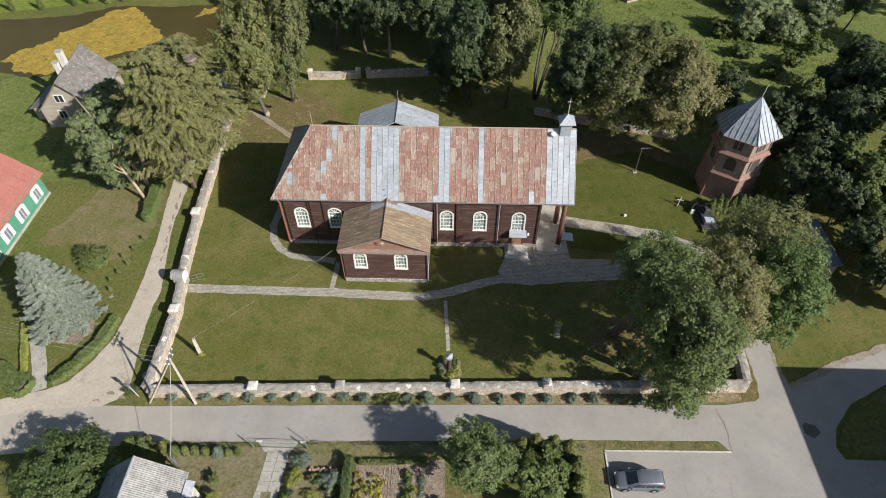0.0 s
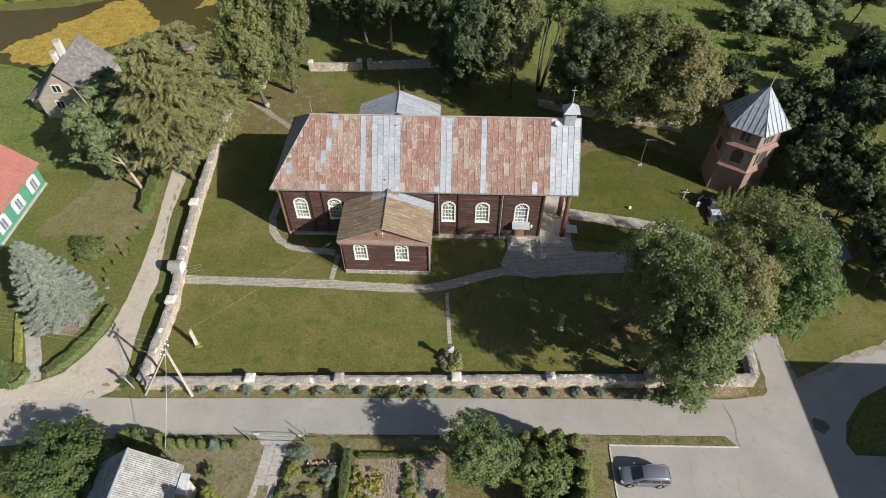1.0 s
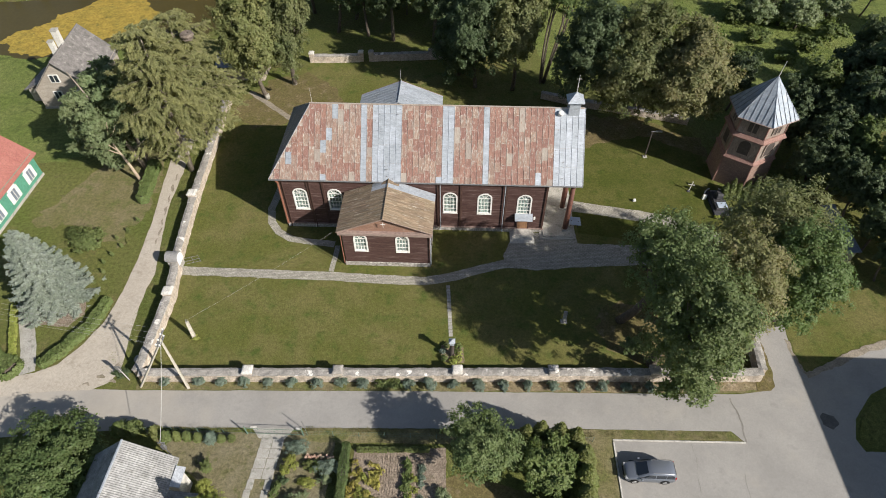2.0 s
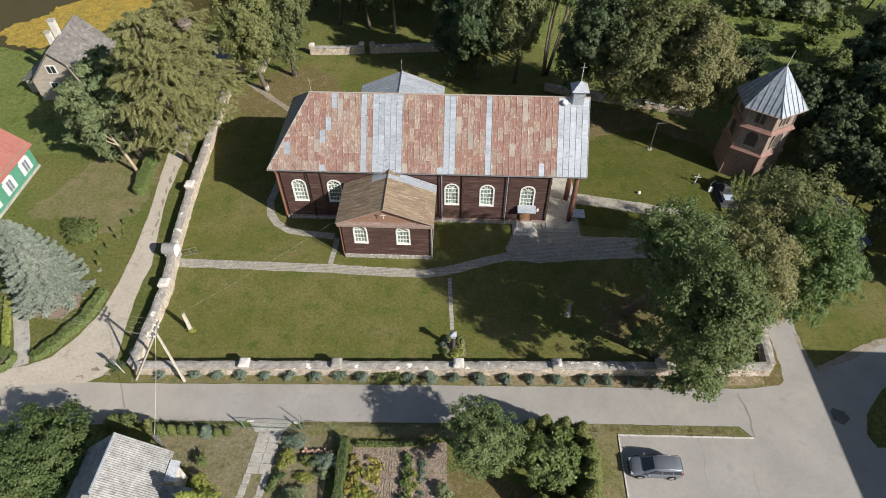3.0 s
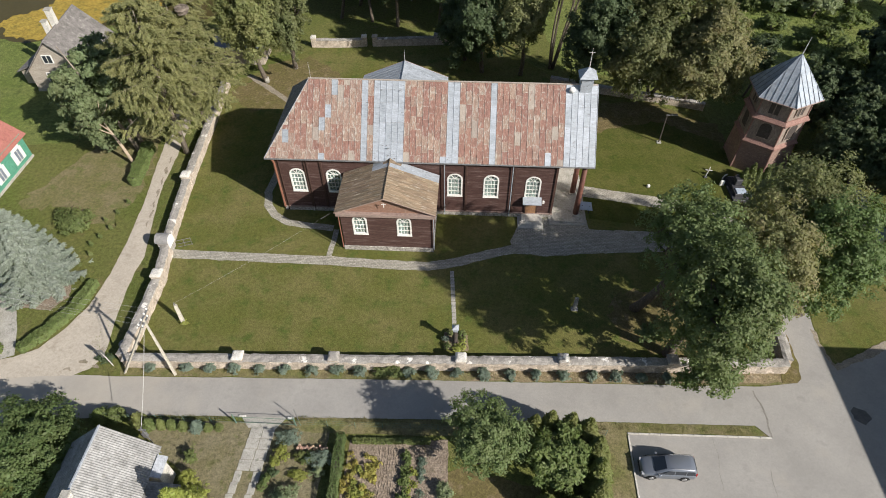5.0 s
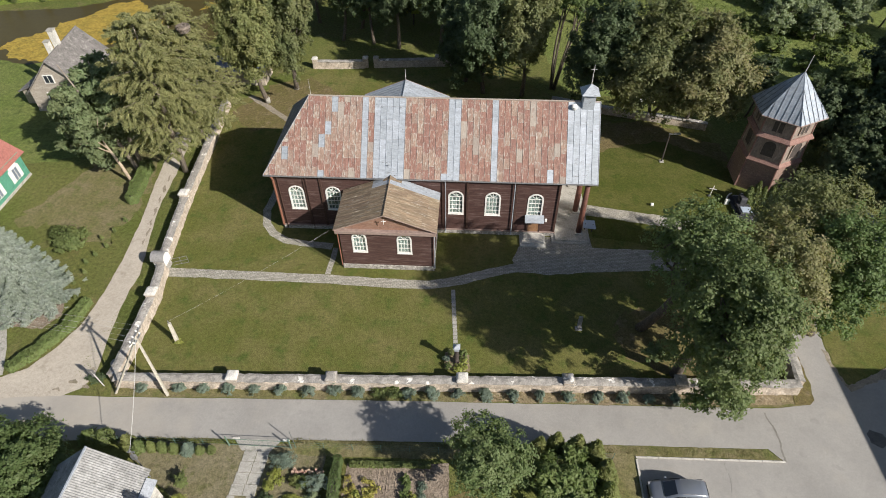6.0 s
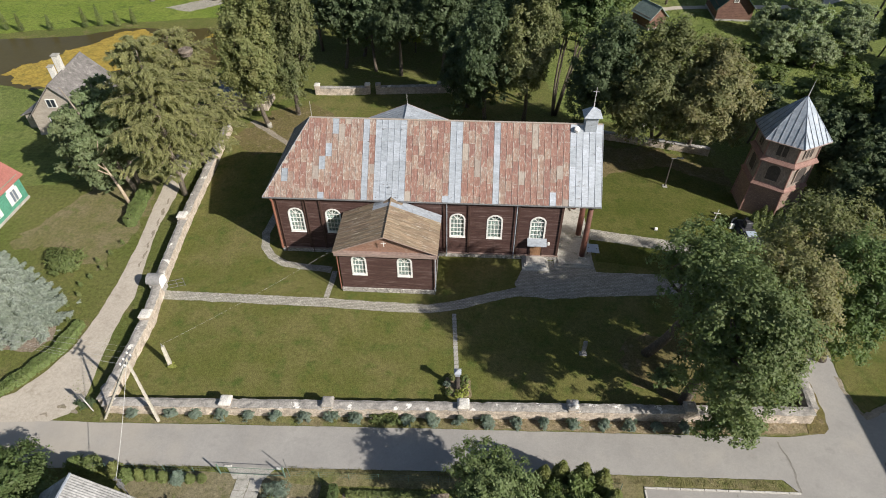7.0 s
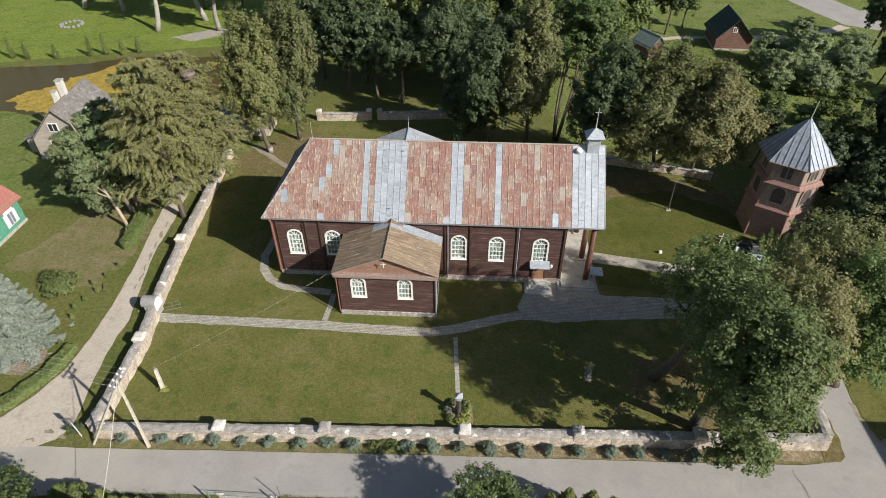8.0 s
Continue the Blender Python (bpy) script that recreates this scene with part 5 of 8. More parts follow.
def side_wing(x0, x1, yf, yb, eave, ridge, cx, mat_roof, toward, wins):
    """A gabled wing: walls, plinth, sheet roof in strips. toward: -1 faces the road, +1 the back."""
    wz = eave - 0.55
    ye = yf + toward * 0.5
    front = holed_wall(x0, x1, 0.6, wz, wins, yf, 0.25) if toward < 0 else boxed(x0, x1, yf - 0.25, yf, 0.6, wz)
    part("wing_wall", front, M_PLANK, church)
    for x, o in ((x0, 0), (x1 - 0.25, 0)):
        ya, yb2 = sorted((yf - toward * 0.25, yb))
        part("wing_wall", boxed(x, x + 0.25, ya, yb2, 0.6, wz + 0.3), M_PLANK, church)
    ya, yb2 = sorted((yf, yb))
    part("plinth", boxed(x0 - 0.1, x1 + 0.1, ya - 0.1, yb2 - 0.15, 0, 0.6, 0.03), M_PLINTH, church, "pale fieldstone plinth")
    for w in wins:
        arched_window(church, *w, yf, 4, 3)
    ea, eb = x0 - 0.45, x1 + 0.45
    # cornice and pediment
    y0, y1 = sorted((ye + toward * 0.02, yf + toward * 0.02))
    part("cornice", boxed(ea + 0.1, eb - 0.1, y0, y1, wz, eave - 0.12, 0.03), M_BAND, church, "weathered horizontal cornice")
    part("pediment", slab([(ea + 0.35, yf + toward * 0.12, eave - 0.1), (eb - 0.35, yf + toward * 0.12, eave - 0.1), (cx, yf + toward * 0.12, ridge - 0.12)] if toward < 0 else [(eb - 0.35, yf + 0.12, eave - 0.1), (ea + 0.35, yf + 0.12, eave - 0.1), (cx, yf + 0.12, ridge - 0.12)], 0.15), M_GABLE, church, "faded red boarded pediment")
    for sx, xe in ((-1, ea), (1, eb)):
        q = [(xe, ye, eave - 0.05), (cx, ye, ridge), (cx, yb, ridge), (xe, yb, eave - 0.05)]
        if sx * toward > 0:
            q = q[::-1]
        # the slab's upper face has its normal up
        a = Vector(q[1]) - Vector(q[0])
        if a.cross(Vector(q[2]) - Vector(q[1])).z < 0:
            q = q[::-1]
        rf = part("wing_roof", slab(q, 0.09), mat_roof, church)
        span = math.hypot(cx - xe, ridge - eave + 0.05)
        ux = Vector(((cx - xe) / span, 0, (ridge - eave + 0.05) / span))
        nn = Vector((-ux.z * (1 if ux.x > 0 else -1), 0, abs(ux.x)))
        L = abs(yb - ye)
        n = round(L / 0.66)
        lo = min(ye, yb)
        for k in range(n):
            s = 0.0
            while s < span - 0.1:
                ln = rr.choice((1.2, 1.7, 2.0))
                if s + ln > span - 0.4:
                    ln = span - s
                bm = bmesh.new()
                box(bm, 0, ln - 0.012, 0.01, L / n - 0.01, 0.0, 0.02)
                box(bm, 0, ln - 0.012, -0.02, 0.02, 0.0, 0.055)
                B = Matrix(((ux.x, 0, nn.x, xe + ux.x * s), (0, 1, 0, lo + L * k / n), (ux.z, 0, nn.z, eave - 0.05 + ux.z * s), (0, 0, 0, 1)))
                bmesh.ops.transform(bm, matrix=B @ Matrix.Translation((0, 0, 0.003)), verts=bm.verts[:])
                bmesh.ops.recalc_face_normals(bm, faces=bm.faces[:])
                zinc = mat_roof is M_BROWNROOF and (k >= n - 2 and rr.random() < 0.75)
                part("panel", bm, M_ZINC if zinc else mat_roof, rf)
                s += ln
        part("rake_board", tubed([(xe, ye, eave - 0.06), (cx, ye, ridge - 0.01)], [0.06, 0.06], 6), M_BAND, church)
    part("ridge_cap", tubed([(cx, ye, ridge + 0.04), (cx, yb, ridge + 0.04)], [0.07, 0.07], 8), mat_roof, church)


side_wing(-13.05, -3.35, 45.1, 51.05, 6.0, 8.1, -8.2, M_BROWNROOF, -1, [(-11.05, 1.35, 2.6, 5.1), (-6.35, 1.35, 2.55, 5.05)])
side_wing(-13.3, -3.2, 69.0, 64.5, 6.95, 9.15, -8.3, M_ZINC, 1, [])
for x, y in ((-13.2, 45.0), (-3.2, 45.0)):
    part("downpipe", tubed([(x, y - 0.1, 5.5), (x, y - 0.06, 4.8), (x, y - 0.06, 0.5)], [0.06] * 3, 8), M_PIPE if x < -5 else M_ZINC, church, "metal downpipe")
part("wing_rod", tubed([(-8.3, 69.3, 9.1), (-8.3, 69.3, 10.9)], [0.03, 0.012], 6), M_WIRE, church)
bm = tubed([(-8.2, 44.5, 7.0), (-8.2, 44.4, 7.75)], [0.035, 0.035], 6)
tube(bm, [(-8.45, 44.45, 7.5), (-7.95, 44.45, 7.5)], [0.03, 0.03], 6)
part("gable_cross", bm, M_WHITE, church, "small white cross on the gable")

# ---- bell tower ----
tower = thing("bell_tower", 36.75, 63.3, 0, "hexagonal pinkish timber bell tower with a grey sheet pyramid roof", "tower")


def hexa(R, z, n=6, off=-92.5, c=(36.75, 63.3)):
    return [Vector((c[0] + R * math.cos(radians(off + 60 * k)), c[1] + R * math.sin(radians(off + 60 * k)), z)) for k in range(n)]


def hex_frustum(R0, z0, R1, z1):
    bm = bmesh.new()
    a = [bm.verts.new(p) for p in hexa(R0, z0)]
    b = [bm.verts.new(p) for p in hexa(R1, z1)]
    for k in range(6):
        bm.faces.new((a[k], a[(k + 1) % 6], b[(k + 1) % 6], b[k]))
    bm.faces.new(a[::-1])
    bm.faces.new(b)
    return bm


part("lower_stage", hex_frustum(3.75, 0, 3.5, 4.2), M_TOWERBASE, tower, "pinkish boarded lower stage")
part("middle_stage", hex_frustum(3.45, 4.5, 3.3, 7.5), M_TOWERWALL, tower)
part("upper_stage", hex_frustum(3.3, 7.8, 3.25, 10.25), M_TOWERWALL, tower)
for z in (4.2, 7.5):
    part("cornice", hex_frustum(3.78, z - 0.05, 3.45, z + 0.35), M_SKIRT, tower, "red painted skirt cornice")
    part("cornice_board", hex_frustum(3.8, z - 0.2, 3.8, z - 0.04), M_SKIRT, tower)
troof = part("roof", hex_frustum(4.15, 10.2, 0.06, 14.6), M_TOWERROOF, tower, "pale grey standing-seam pyramid roof")
E6, A6 = hexa(4.15, 10.25), Vector((36.75, 63.3, 14.62))
for k in range(6):
    p, q = E6[k], E6[(k + 1) % 6]
    part("seam", tubed([p, A6], [0.045, 0.035], 6), M_TOWERROOF, troof)
    part("eave_board", tubed([p - Vector((0, 0, 0.08)), q - Vector((0, 0, 0.08))], [0.07, 0.07], 5), M_BAND, tower)
    n = (q - p).cross(A6 - p).normalized()
    for j in range(1, 6):
        f = j / 6
        e = p.lerp(q, f)
        # seams climb straight up the slope until the hip
        upv = (A6 - p.lerp(q, 0.5)).normalized()
        ln = (A6 - p.lerp(q, 0.5)).length * (1 - abs(2 * f - 1))
        part("seam", tubed([e + n * 0.02, e + upv * ln + n * 0.02], [0.028, 0.028], 5), M_SEAM, troof)
for k in range(6):
    for R0, z0, R1, z1 in ((3.77, 0.0, 3.52, 4.1), (3.47, 4.5, 3.33, 7.4), (3.32, 7.8, 3.27, 10.15)):
        part("corner_post", tubed([hexa(R0, z0)[k], hexa(R1, z1)[k]], [0.1, 0.1], 6), M_SKIRT, tower, "red-brown corner board")
part("spire", tubed([(36.75, 63.3, 14.4), (36.9, 63.3, 16.6)], [0.06, 0.02], 6), M_WIRE, tower)
for k in (5, 0, 4, 1):
    for z0, z1, w, R in ((5.1, 7.1, 1.35, 3.42), (8.35, 9.65, 1.1, 3.32)):
        p, q = hexa(R, 0)[k], hexa(R, 0)[(k + 1) % 6]
        mid = (p + q) / 2
        tang = (q - p).normalized()
        out = Vector((tang.y, -tang.x, 0))
        B = Matrix(((tang.x, out.x, 0, mid.x), (tang.y, out.y, 0, mid.y), (0, 0, 1, 0), (0, 0, 0, 1)))
        if z0 < 6:
            fr = bmesh_ring(arch_outline(0, w + 0.3, z0 - 0.12, z1 + 0.15), arch_outline(0, w, z0, z1), 0.0, 0.1)
            bm2 = bmesh.new()
            poly(bm2, [(x, 0.03, z) for x, z in arch_outline(0, w, z0, z1)])
            r = bmesh.ops.extrude_face_region(bm2, geom=bm2.faces[:])
            bmesh.ops.translate(bm2, vec=(0, 0.04, 0), verts=[v for v in r["geom"] if isinstance(v, bmesh.types.BMVert)])
        else:
            fr = bmesh.new()
            for a in (-w / 2 - 0.06, 0, w / 2 + 0.06):
                box(fr, a - 0.06, a + 0.06, 0, 0.09, z0 - 0.1, z1 + 0.1)
            bm2 = boxed(-w / 2, w / 2, 0.02, 0.05, z0, z1)
        for b_ in (fr, bm2):
            bmesh.ops.transform(b_, matrix=B, verts=b_.verts[:])
            bmesh.ops.recalc_face_normals(b_, faces=b_.faces[:])
        wn_ = part("window", fr, M_TOWERWALL, tower, "boarded louvre opening")
        part("louvre", bm2, M_DARKWOOD, wn_)

# ---- churchyard walls ----


def stone_wall(name, pts, h, w, label, seed, step=0.45):
    """A rendered fieldstone wall with an uneven cap, along pts."""
    t = thing(name, pts[0][0], pts[0][1], 0, label, "wall", "", "structure")
    rng = np.random.default_rng(seed)
    c = [Vector((*p, 0)) for p in pts]
    line = []
    for a, b in zip(c, c[1:]):
        k = max(1, int((b - a).length / step))
        line += [a.lerp(b, j / k) for j in range(k)]
    line.append(c[-1])
    bm = bmesh.new()
    cap = bmesh.new()
    rows, crow = [], []
    for i, p in enumerate(line):
        d = (line[min(i + 1, len(line) - 1)] - line[max(i - 1, 0)]).normalized()
        n = Vector((-d.y, d.x, 0))
        j = lambda s: float(rng.normal(0, s))
        rows.append([bm.verts.new(p + n * a + Vector((j(0.03), j(0.03), z + j(0.02)))) for a, z in
                     ((-w / 2 - 0.06, -0.05), (-w / 2 - 0.03 + j(0.03), h * 0.35), (-w / 2 + j(0.03), h * 0.7), (-w / 2 + 0.02, h), (w / 2 - 0.02, h), (w / 2 + j(0.03), h * 0.6), (w / 2 + 0.05, -0.05))])
        crow.append([cap.verts.new(p + n * a + Vector((j(0.02), j(0.02), z + j(0.018)))) for a, z in
                     ((-w / 2 - 0.03 + j(0.03), h - 0.03), (-w / 2 - 0.03 + j(0.03), h + 0.06), (-w * 0.2, h + 0.12), (w * 0.2, h + 0.13), (w / 2 + 0.03 + j(0.02), h + 0.05), (w / 2 + 0.03, h - 0.03))])
    for rws, b_ in ((rows, bm), (crow, cap)):
        for a, b in zip(rws, rws[1:]):
            for k in range(len(a) - 1):
                b_.faces.new((a[k], b[k], b[k + 1], a[k + 1]))
        b_.faces.new(rws[0])
        b_.faces.new(rws[-1][::-1])
        bmesh.ops.recalc_face_normals(b_, faces=b_.faces[:])
    body = part("wall_body", bm, M_STONEWALL, t)
    part("wall_cap", cap, M_CAP, t, "weathered grey cap with flaked white render")
    return t


def pillar(x, y, w, h, material, rot=0.0, label="whitewashed masonry wall pillar"):
    t = thing("wall_pillar", x, y, 0, label, "pillar", "wall pillars")
    bm = bmesh.new()
    box(bm, -w / 2, w / 2, -w / 2, w / 2, 0, h, 0.06)
    bmesh.ops.transform(bm, matrix=Matrix.Translation((x, y, 0)) @ Matrix.Rotation(rot, 4, 'Z'), verts=bm.verts[:])
    part("shaft", bm, M_STONEWALL, t)
    bm = bmesh.new()
    vs = [bm.verts.new((sx * a, sy * a, z)) for a, z in ((w / 2 + 0.07, h), (w / 2 + 0.04, h + 0.16), (w * 0.36, h + 0.3)) for sx, sy in ((-1, -1), (1, -1), (1, 1), (-1, 1))]
    for lv in (0, 4):
        for i in range(4):
            bm.faces.new((vs[lv + i], vs[lv + (i + 1) % 4], vs[lv + 4 + (i + 1) % 4], vs[lv + 4 + i]))
    bm.faces.new(vs[8:12])
    bm.faces.new(vs[0:4][::-1])
    bmesh.ops.bevel(bm, geom=bm.edges[:], offset=0.05, segments=2, affect='EDGES')
    bmesh.ops.transform(bm, matrix=Matrix.Translation((x, y, 0)) @ Matrix.Rotation(rot, 4, 'Z'), verts=bm.verts[:])
    part("cap", bm, material, t)
    return t


FW = lambda x: 30.15 + 0.0375 * (x + 11.8)    # the front wall's middle line
stone_wall("wall_front", [(x, FW(x)) for x in (-31.3, -20, -10, 0, 10, 20, 30.2)], 1.2, 0.8, "long low rendered fieldstone churchyard wall", 1)
stone_wall("wall_west", [(-31.55, 29.6), (-31.6, 34), (-31.75, 39), (-32.3, 42.4), (-32.5, 43.5)], 1.2, 0.85, "rendered fieldstone wall beside the lane", 2)
stone_wall("wall_west_far", [(-32.85, 44.76), (-33.5, 50), (-34.2, 56), (-35.0, 66), (-36.0, 77)], 1.2, 0.85, "rendered fieldstone wall beside the lane", 3)
stone_wall("wall_east", [(30.3, 32.0), (30.6, 35.5), (31.0, 40.0)], 1.2, 0.8, "low rendered fieldstone wall", 4)
stone_wall("wall_back", [(-25.4, 89.2), (-21, 89.3), (-17.3, 89.7)], 1.2, 0.7, "low fieldstone wall at the back of the churchyard", 5)
stone_wall("wall_back_far", [(-15.6, 89.9), (-10, 90.4), (-5.6, 90.8), (2, 91)], 1.2, 0.7, "low fieldstone wall at the back of the churchyard", 6)
stone_wall("wall_north_east", [(12, 80), (18, 78), (26, 76), (33, 74)], 1.0, 0.7, "low fieldstone wall in tree shade", 7)
for x, mt in ((-20.5, M_WHITEWASH), (-11.6, M_CAP), (0.15, M_WHITEWASH), (9.6, M_CAP), (19.6, M_CAP)):
    pillar(x, FW(x) + 0.05, 0.95, 1.5, mt, 0.037, "square masonry pillar in the churchyard wall")
for x, y, mt in ((-31.75, 39.3, M_WHITEWASH), (-34.15, 55.0, M_WHITEWASH), (-25.3, 89.2, M_WHITEWASH), (-17.2, 89.8, M_WHITEWASH), (-15.5, 89.9, M_CAP), (-5.6, 90.8, M_CAP)):
    pillar(x, y, 1.05 if y < 60 else 0.8, 1.55, mt, 0.05, "square masonry pillar in the churchyard wall")
# gate: rounded gate pier and a small open wire gate
gp = thing("gate_pier", -32.75, 44.1, 0, "whitewashed gate pier with a barrel-shaped sheet top", "pillar")
part("shaft", boxed(-33.35, -32.1, 43.5, 44.75, 0, 1.7, 0.04), M_CAP, gp)
arc = [(44.125 + 0.72 * math.cos(math.pi * k / 14), 1.55 + 0.72 * math.sin(math.pi * k / 14)) for k in range(15)]
bm = bmesh.new()
poly(bm, [(-33.5, y, z) for y, z in arc])
r = bmesh.ops.extrude_face_region(bm, geom=bm.faces[:])
bmesh.ops.translate(bm, vec=(1.42, 0, 0), verts=[v for v in r["geom"] if isinstance(v, bmesh.types.BMVert)])
bmesh.ops.recalc_face_normals(bm, faces=bm.faces[:])
part("barrel_top", bm, M_GRANITE, gp, "grey sheet barrel top")
bm = bmesh.new()
poly(bm, [(-32.075, 44.125 + (y - 44.125) * 0.9, 0.9 if k in (0, 14) else 1.5 + (z - 1.55) * 0.9) for k, (y, z) in enumerate(arc)])
r = bmesh.ops.extrude_face_region(bm, geom=bm.faces[:])
bmesh.ops.translate(bm, vec=(0.06, 0, 0), verts=[v for v in r["geom"] if isinstance(v, bmesh.types.BMVert)])
bmesh.ops.recalc_face_normals(bm, faces=bm.faces[:])
part("end_face", bm, M_WHITE, gp, "bright white arched end")
gate = thing("wire_gate", -31.2, 44.6, 0, "small open metal wire gate", "gate")
for a, b in (((-31.75, 44.35, 1.1), (-30.3, 44.9, 1.1)), ((-31.75, 44.35, 0.15), (-30.3, 44.9, 0.15)), ((-30.3, 44.9, 0.05), (-30.3, 44.9, 1.15)), ((-31.0, 44.63, 0.15), (-31.0, 44.63, 1.1)), ((-31.75, 44.35, 0.6), (-30.3, 44.9, 0.6))):
    part("bar", tubed([a, b], [0.025, 0.025], 6), M_STEEL, gate)


# ---- trees ----
# the group in the churchyard's corner
broadleaf("maple_tree", (17.5, 38.3), 17, (19.3, 36.0, 12.4), (4.7, 4.7, 5.6), M_L_MAPLE, 23000, 0.175, 11, "tall dark green maple on the churchyard lawn", lobes=60, trunk_r=0.4, clumps=26, gap=0.46, low=-0.6, lobe_r=0.34, fill=0.0)
mb = broadleaf("maple_tree", (19.8, 33.0), 19, (20.0, 29.3, 12.2), (4.1, 5.0, 6.9), M_L_MAPLE, 43000, 0.17, 12, "broad green maple overhanging the churchyard wall", lobes=72, trunk_r=0.45, low=-0.9, clumps=28, gap=0.37, lobe_r=0.35, fill=0.0)
part("low_bough", quad_mesh("low_bough", lobed_crown((17.5, 32.6, 3.6), (1.5, 1.2, 1.1), 8, 2200, 0.17, 15, 0.1, 0.6)), M_L_MAPLE, mb)
part("low_bough", quad_mesh("low_bough", lobed_crown((20.9, 28.2, 3.9), (2.8, 2.0, 2.2), 14, 7500, 0.17, 16, 0.1, 0.5, -0.9, 1.5, 24, 0.02)), M_L_MAPLE, mb)
# added foliage inside the crowns, hung here to shade the lawn behind
part("low_bough", quad_mesh("low_bough", lobed_crown((21.6, 35.0, 6.4), (2.4, 2.2, 1.6), 12, 4500, 0.17, 20, 0.15, 0.45, -0.9, 1.5, 24, 0.02)), M_L_MAPLE, mb)
mc = broadleaf("maple_tree", (27.0, 36.0), 19, (24.9, 34.5, 12.0), (4.3, 4.6, 6.5), M_L_OLIVE, 36000, 0.165, 13, "maple turning olive-yellow in the churchyard corner", lobes=62, trunk_r=0.42, clumps=28, low=-0.9, lobe_r=0.38, gap=0.42, fill=0.0)
# more added foliage, closing the gap where sun reached the lawn
part("low_bough", quad_mesh("low_bough", lobed_crown((24.6, 32.6, 6.6), (3.2, 2.8, 2.3), 16, 9000, 0.17, 18, 0.1, 0.45, -0.9, 1.5, 24, 0.02)), M_L_OLIVE, mc)
broadleaf("maple_tree", (34.0, 38.5), 17, (31.2, 36.2, 9.8), (4.3, 4.6, 6.4), M_L_GREEN, 34000, 0.17, 14, "green maple beside the side road", lobes=54, trunk_r=0.42, clumps=26, lobe_r=0.4, gap=0.38, fill=0.0)
broadleaf("maple_tree", (34.6, 47.0), 17, (31.2, 41.8, 9.8), (5.8, 4.8, 5.8), M_L_AUTUMN, 42000, 0.17, 17, "olive-green maple behind the churchyard corner", lobes=58, trunk_r=0.42, clumps=26, lobe_r=0.42, gap=0.32, fill=0.005)
# west group
broadleaf("lime_tree", (-30.3, 78.3), 17, (-30.0, 76.2, 12.3), (4.3, 4.4, 10.8), M_L_LIME, 52000, 0.2, 21, "tall lime tree turning yellow with a limewashed trunk", tri=True, clumps=26, lobes=44, limed=True, trunk_r=0.3)
broadleaf("lime_tree", (-26.9, 82.4), 17, (-25.4, 79.2, 12.8), (4.3, 4.4, 11.0), M_L_ASH, 52000, 0.2, 22, "tall grey-green lime tree with a limewashed trunk", tri=True, clumps=26, lobes=44, limed=True, trunk_r=0.3)


def larch(base, h, r, count, seed, label, leafmat=None):
    x, y = base
    t = thing("larch_tree", x, y, 0, label, "tree")
    rng = np.random.default_rng(seed)
    bm = tubed([(x, y, -0.1), (x + 0.3, y - 0.2, h * 0.5), (x + 0.5, y - 0.3, h * 0.97)], [0.38, 0.24, 0.03], 10)
    P, D = [], []
    nb = 100
    per = count // nb
    for k in range(nb):
        f = 0.27 + 0.73 * (k / nb)
        a = k * 2.399 + rng.uniform(-0.4, 0.4)
        ln = r * min(1.0, 1.5 * (1 - f) ** 0.42) * rng.uniform(0.42, 1.2) * (0.7 + 0.3 * min(1, f * 3))
        z = h * f
        fx, fy = math.cos(a), math.sin(a)
        rise = ln * rng.uniform(-0.2, 0.15)
        limb(bm, (x + 0.5 * f, y - 0.3 * f, z - 0.1 * ln), (x + 0.4 + fx * ln, y - 0.2 + fy * ln, z + rise), 0.05 * (1.2 - f), 0.01, rng, 0.06, 4, 3)
        twigs = 11
        for w in range(twigs):
            s0 = rng.uniform(0.2, 1.0)
            side = rng.choice([-1, 1])
            tl = 0.45 * ln * (1.25 - s0) + 0.35
            n = per // twigs
            s = rng.uniform(0, 1, n)
            dx, dy = fx * 0.7 - fy * side * 0.75, fy * 0.7 + fx * side * 0.75
            px = x + 0.4 + fx * s0 * ln + dx * s * tl + rng.normal(0, 0.08, n)
            py = y - 0.2 + fy * s0 * ln + dy * s * tl + rng.normal(0, 0.08, n)
            hang = rng.uniform(0.05, 0.5) * tl
            pz = z - 0.1 * ln * (1 - s0) + rise * s0 - hang * s ** 1.6 + rng.normal(0, 0.08, n)
            P.append(np.stack([px, py, pz], 1))
            D.append(np.stack([np.full(n, dx), np.full(n, dy), -hang / tl * 1.6 * s], 1))
    part("trunk", bm, M_BARKPALE, t, smooth=True)
    V = feathers(np.concatenate(P), np.concatenate(D), 0.075, rng, 4.6, 0.5)
    part("crown", quad_mesh("crown", V), leafmat or M_L_LARCH, t)
    return t


larch((-36.6, 61.1), 20.8, 5.7, 92000, 31, "tall olive-yellow larch beside the lane")
larch((-36.4, 67.8), 19.0, 6.4, 84000, 32, "olive-yellow larch holding a stork nest")
larch((-40.4, 66.4), 17.5, 4.8, 44000, 33, "olive larch beyond the lane")


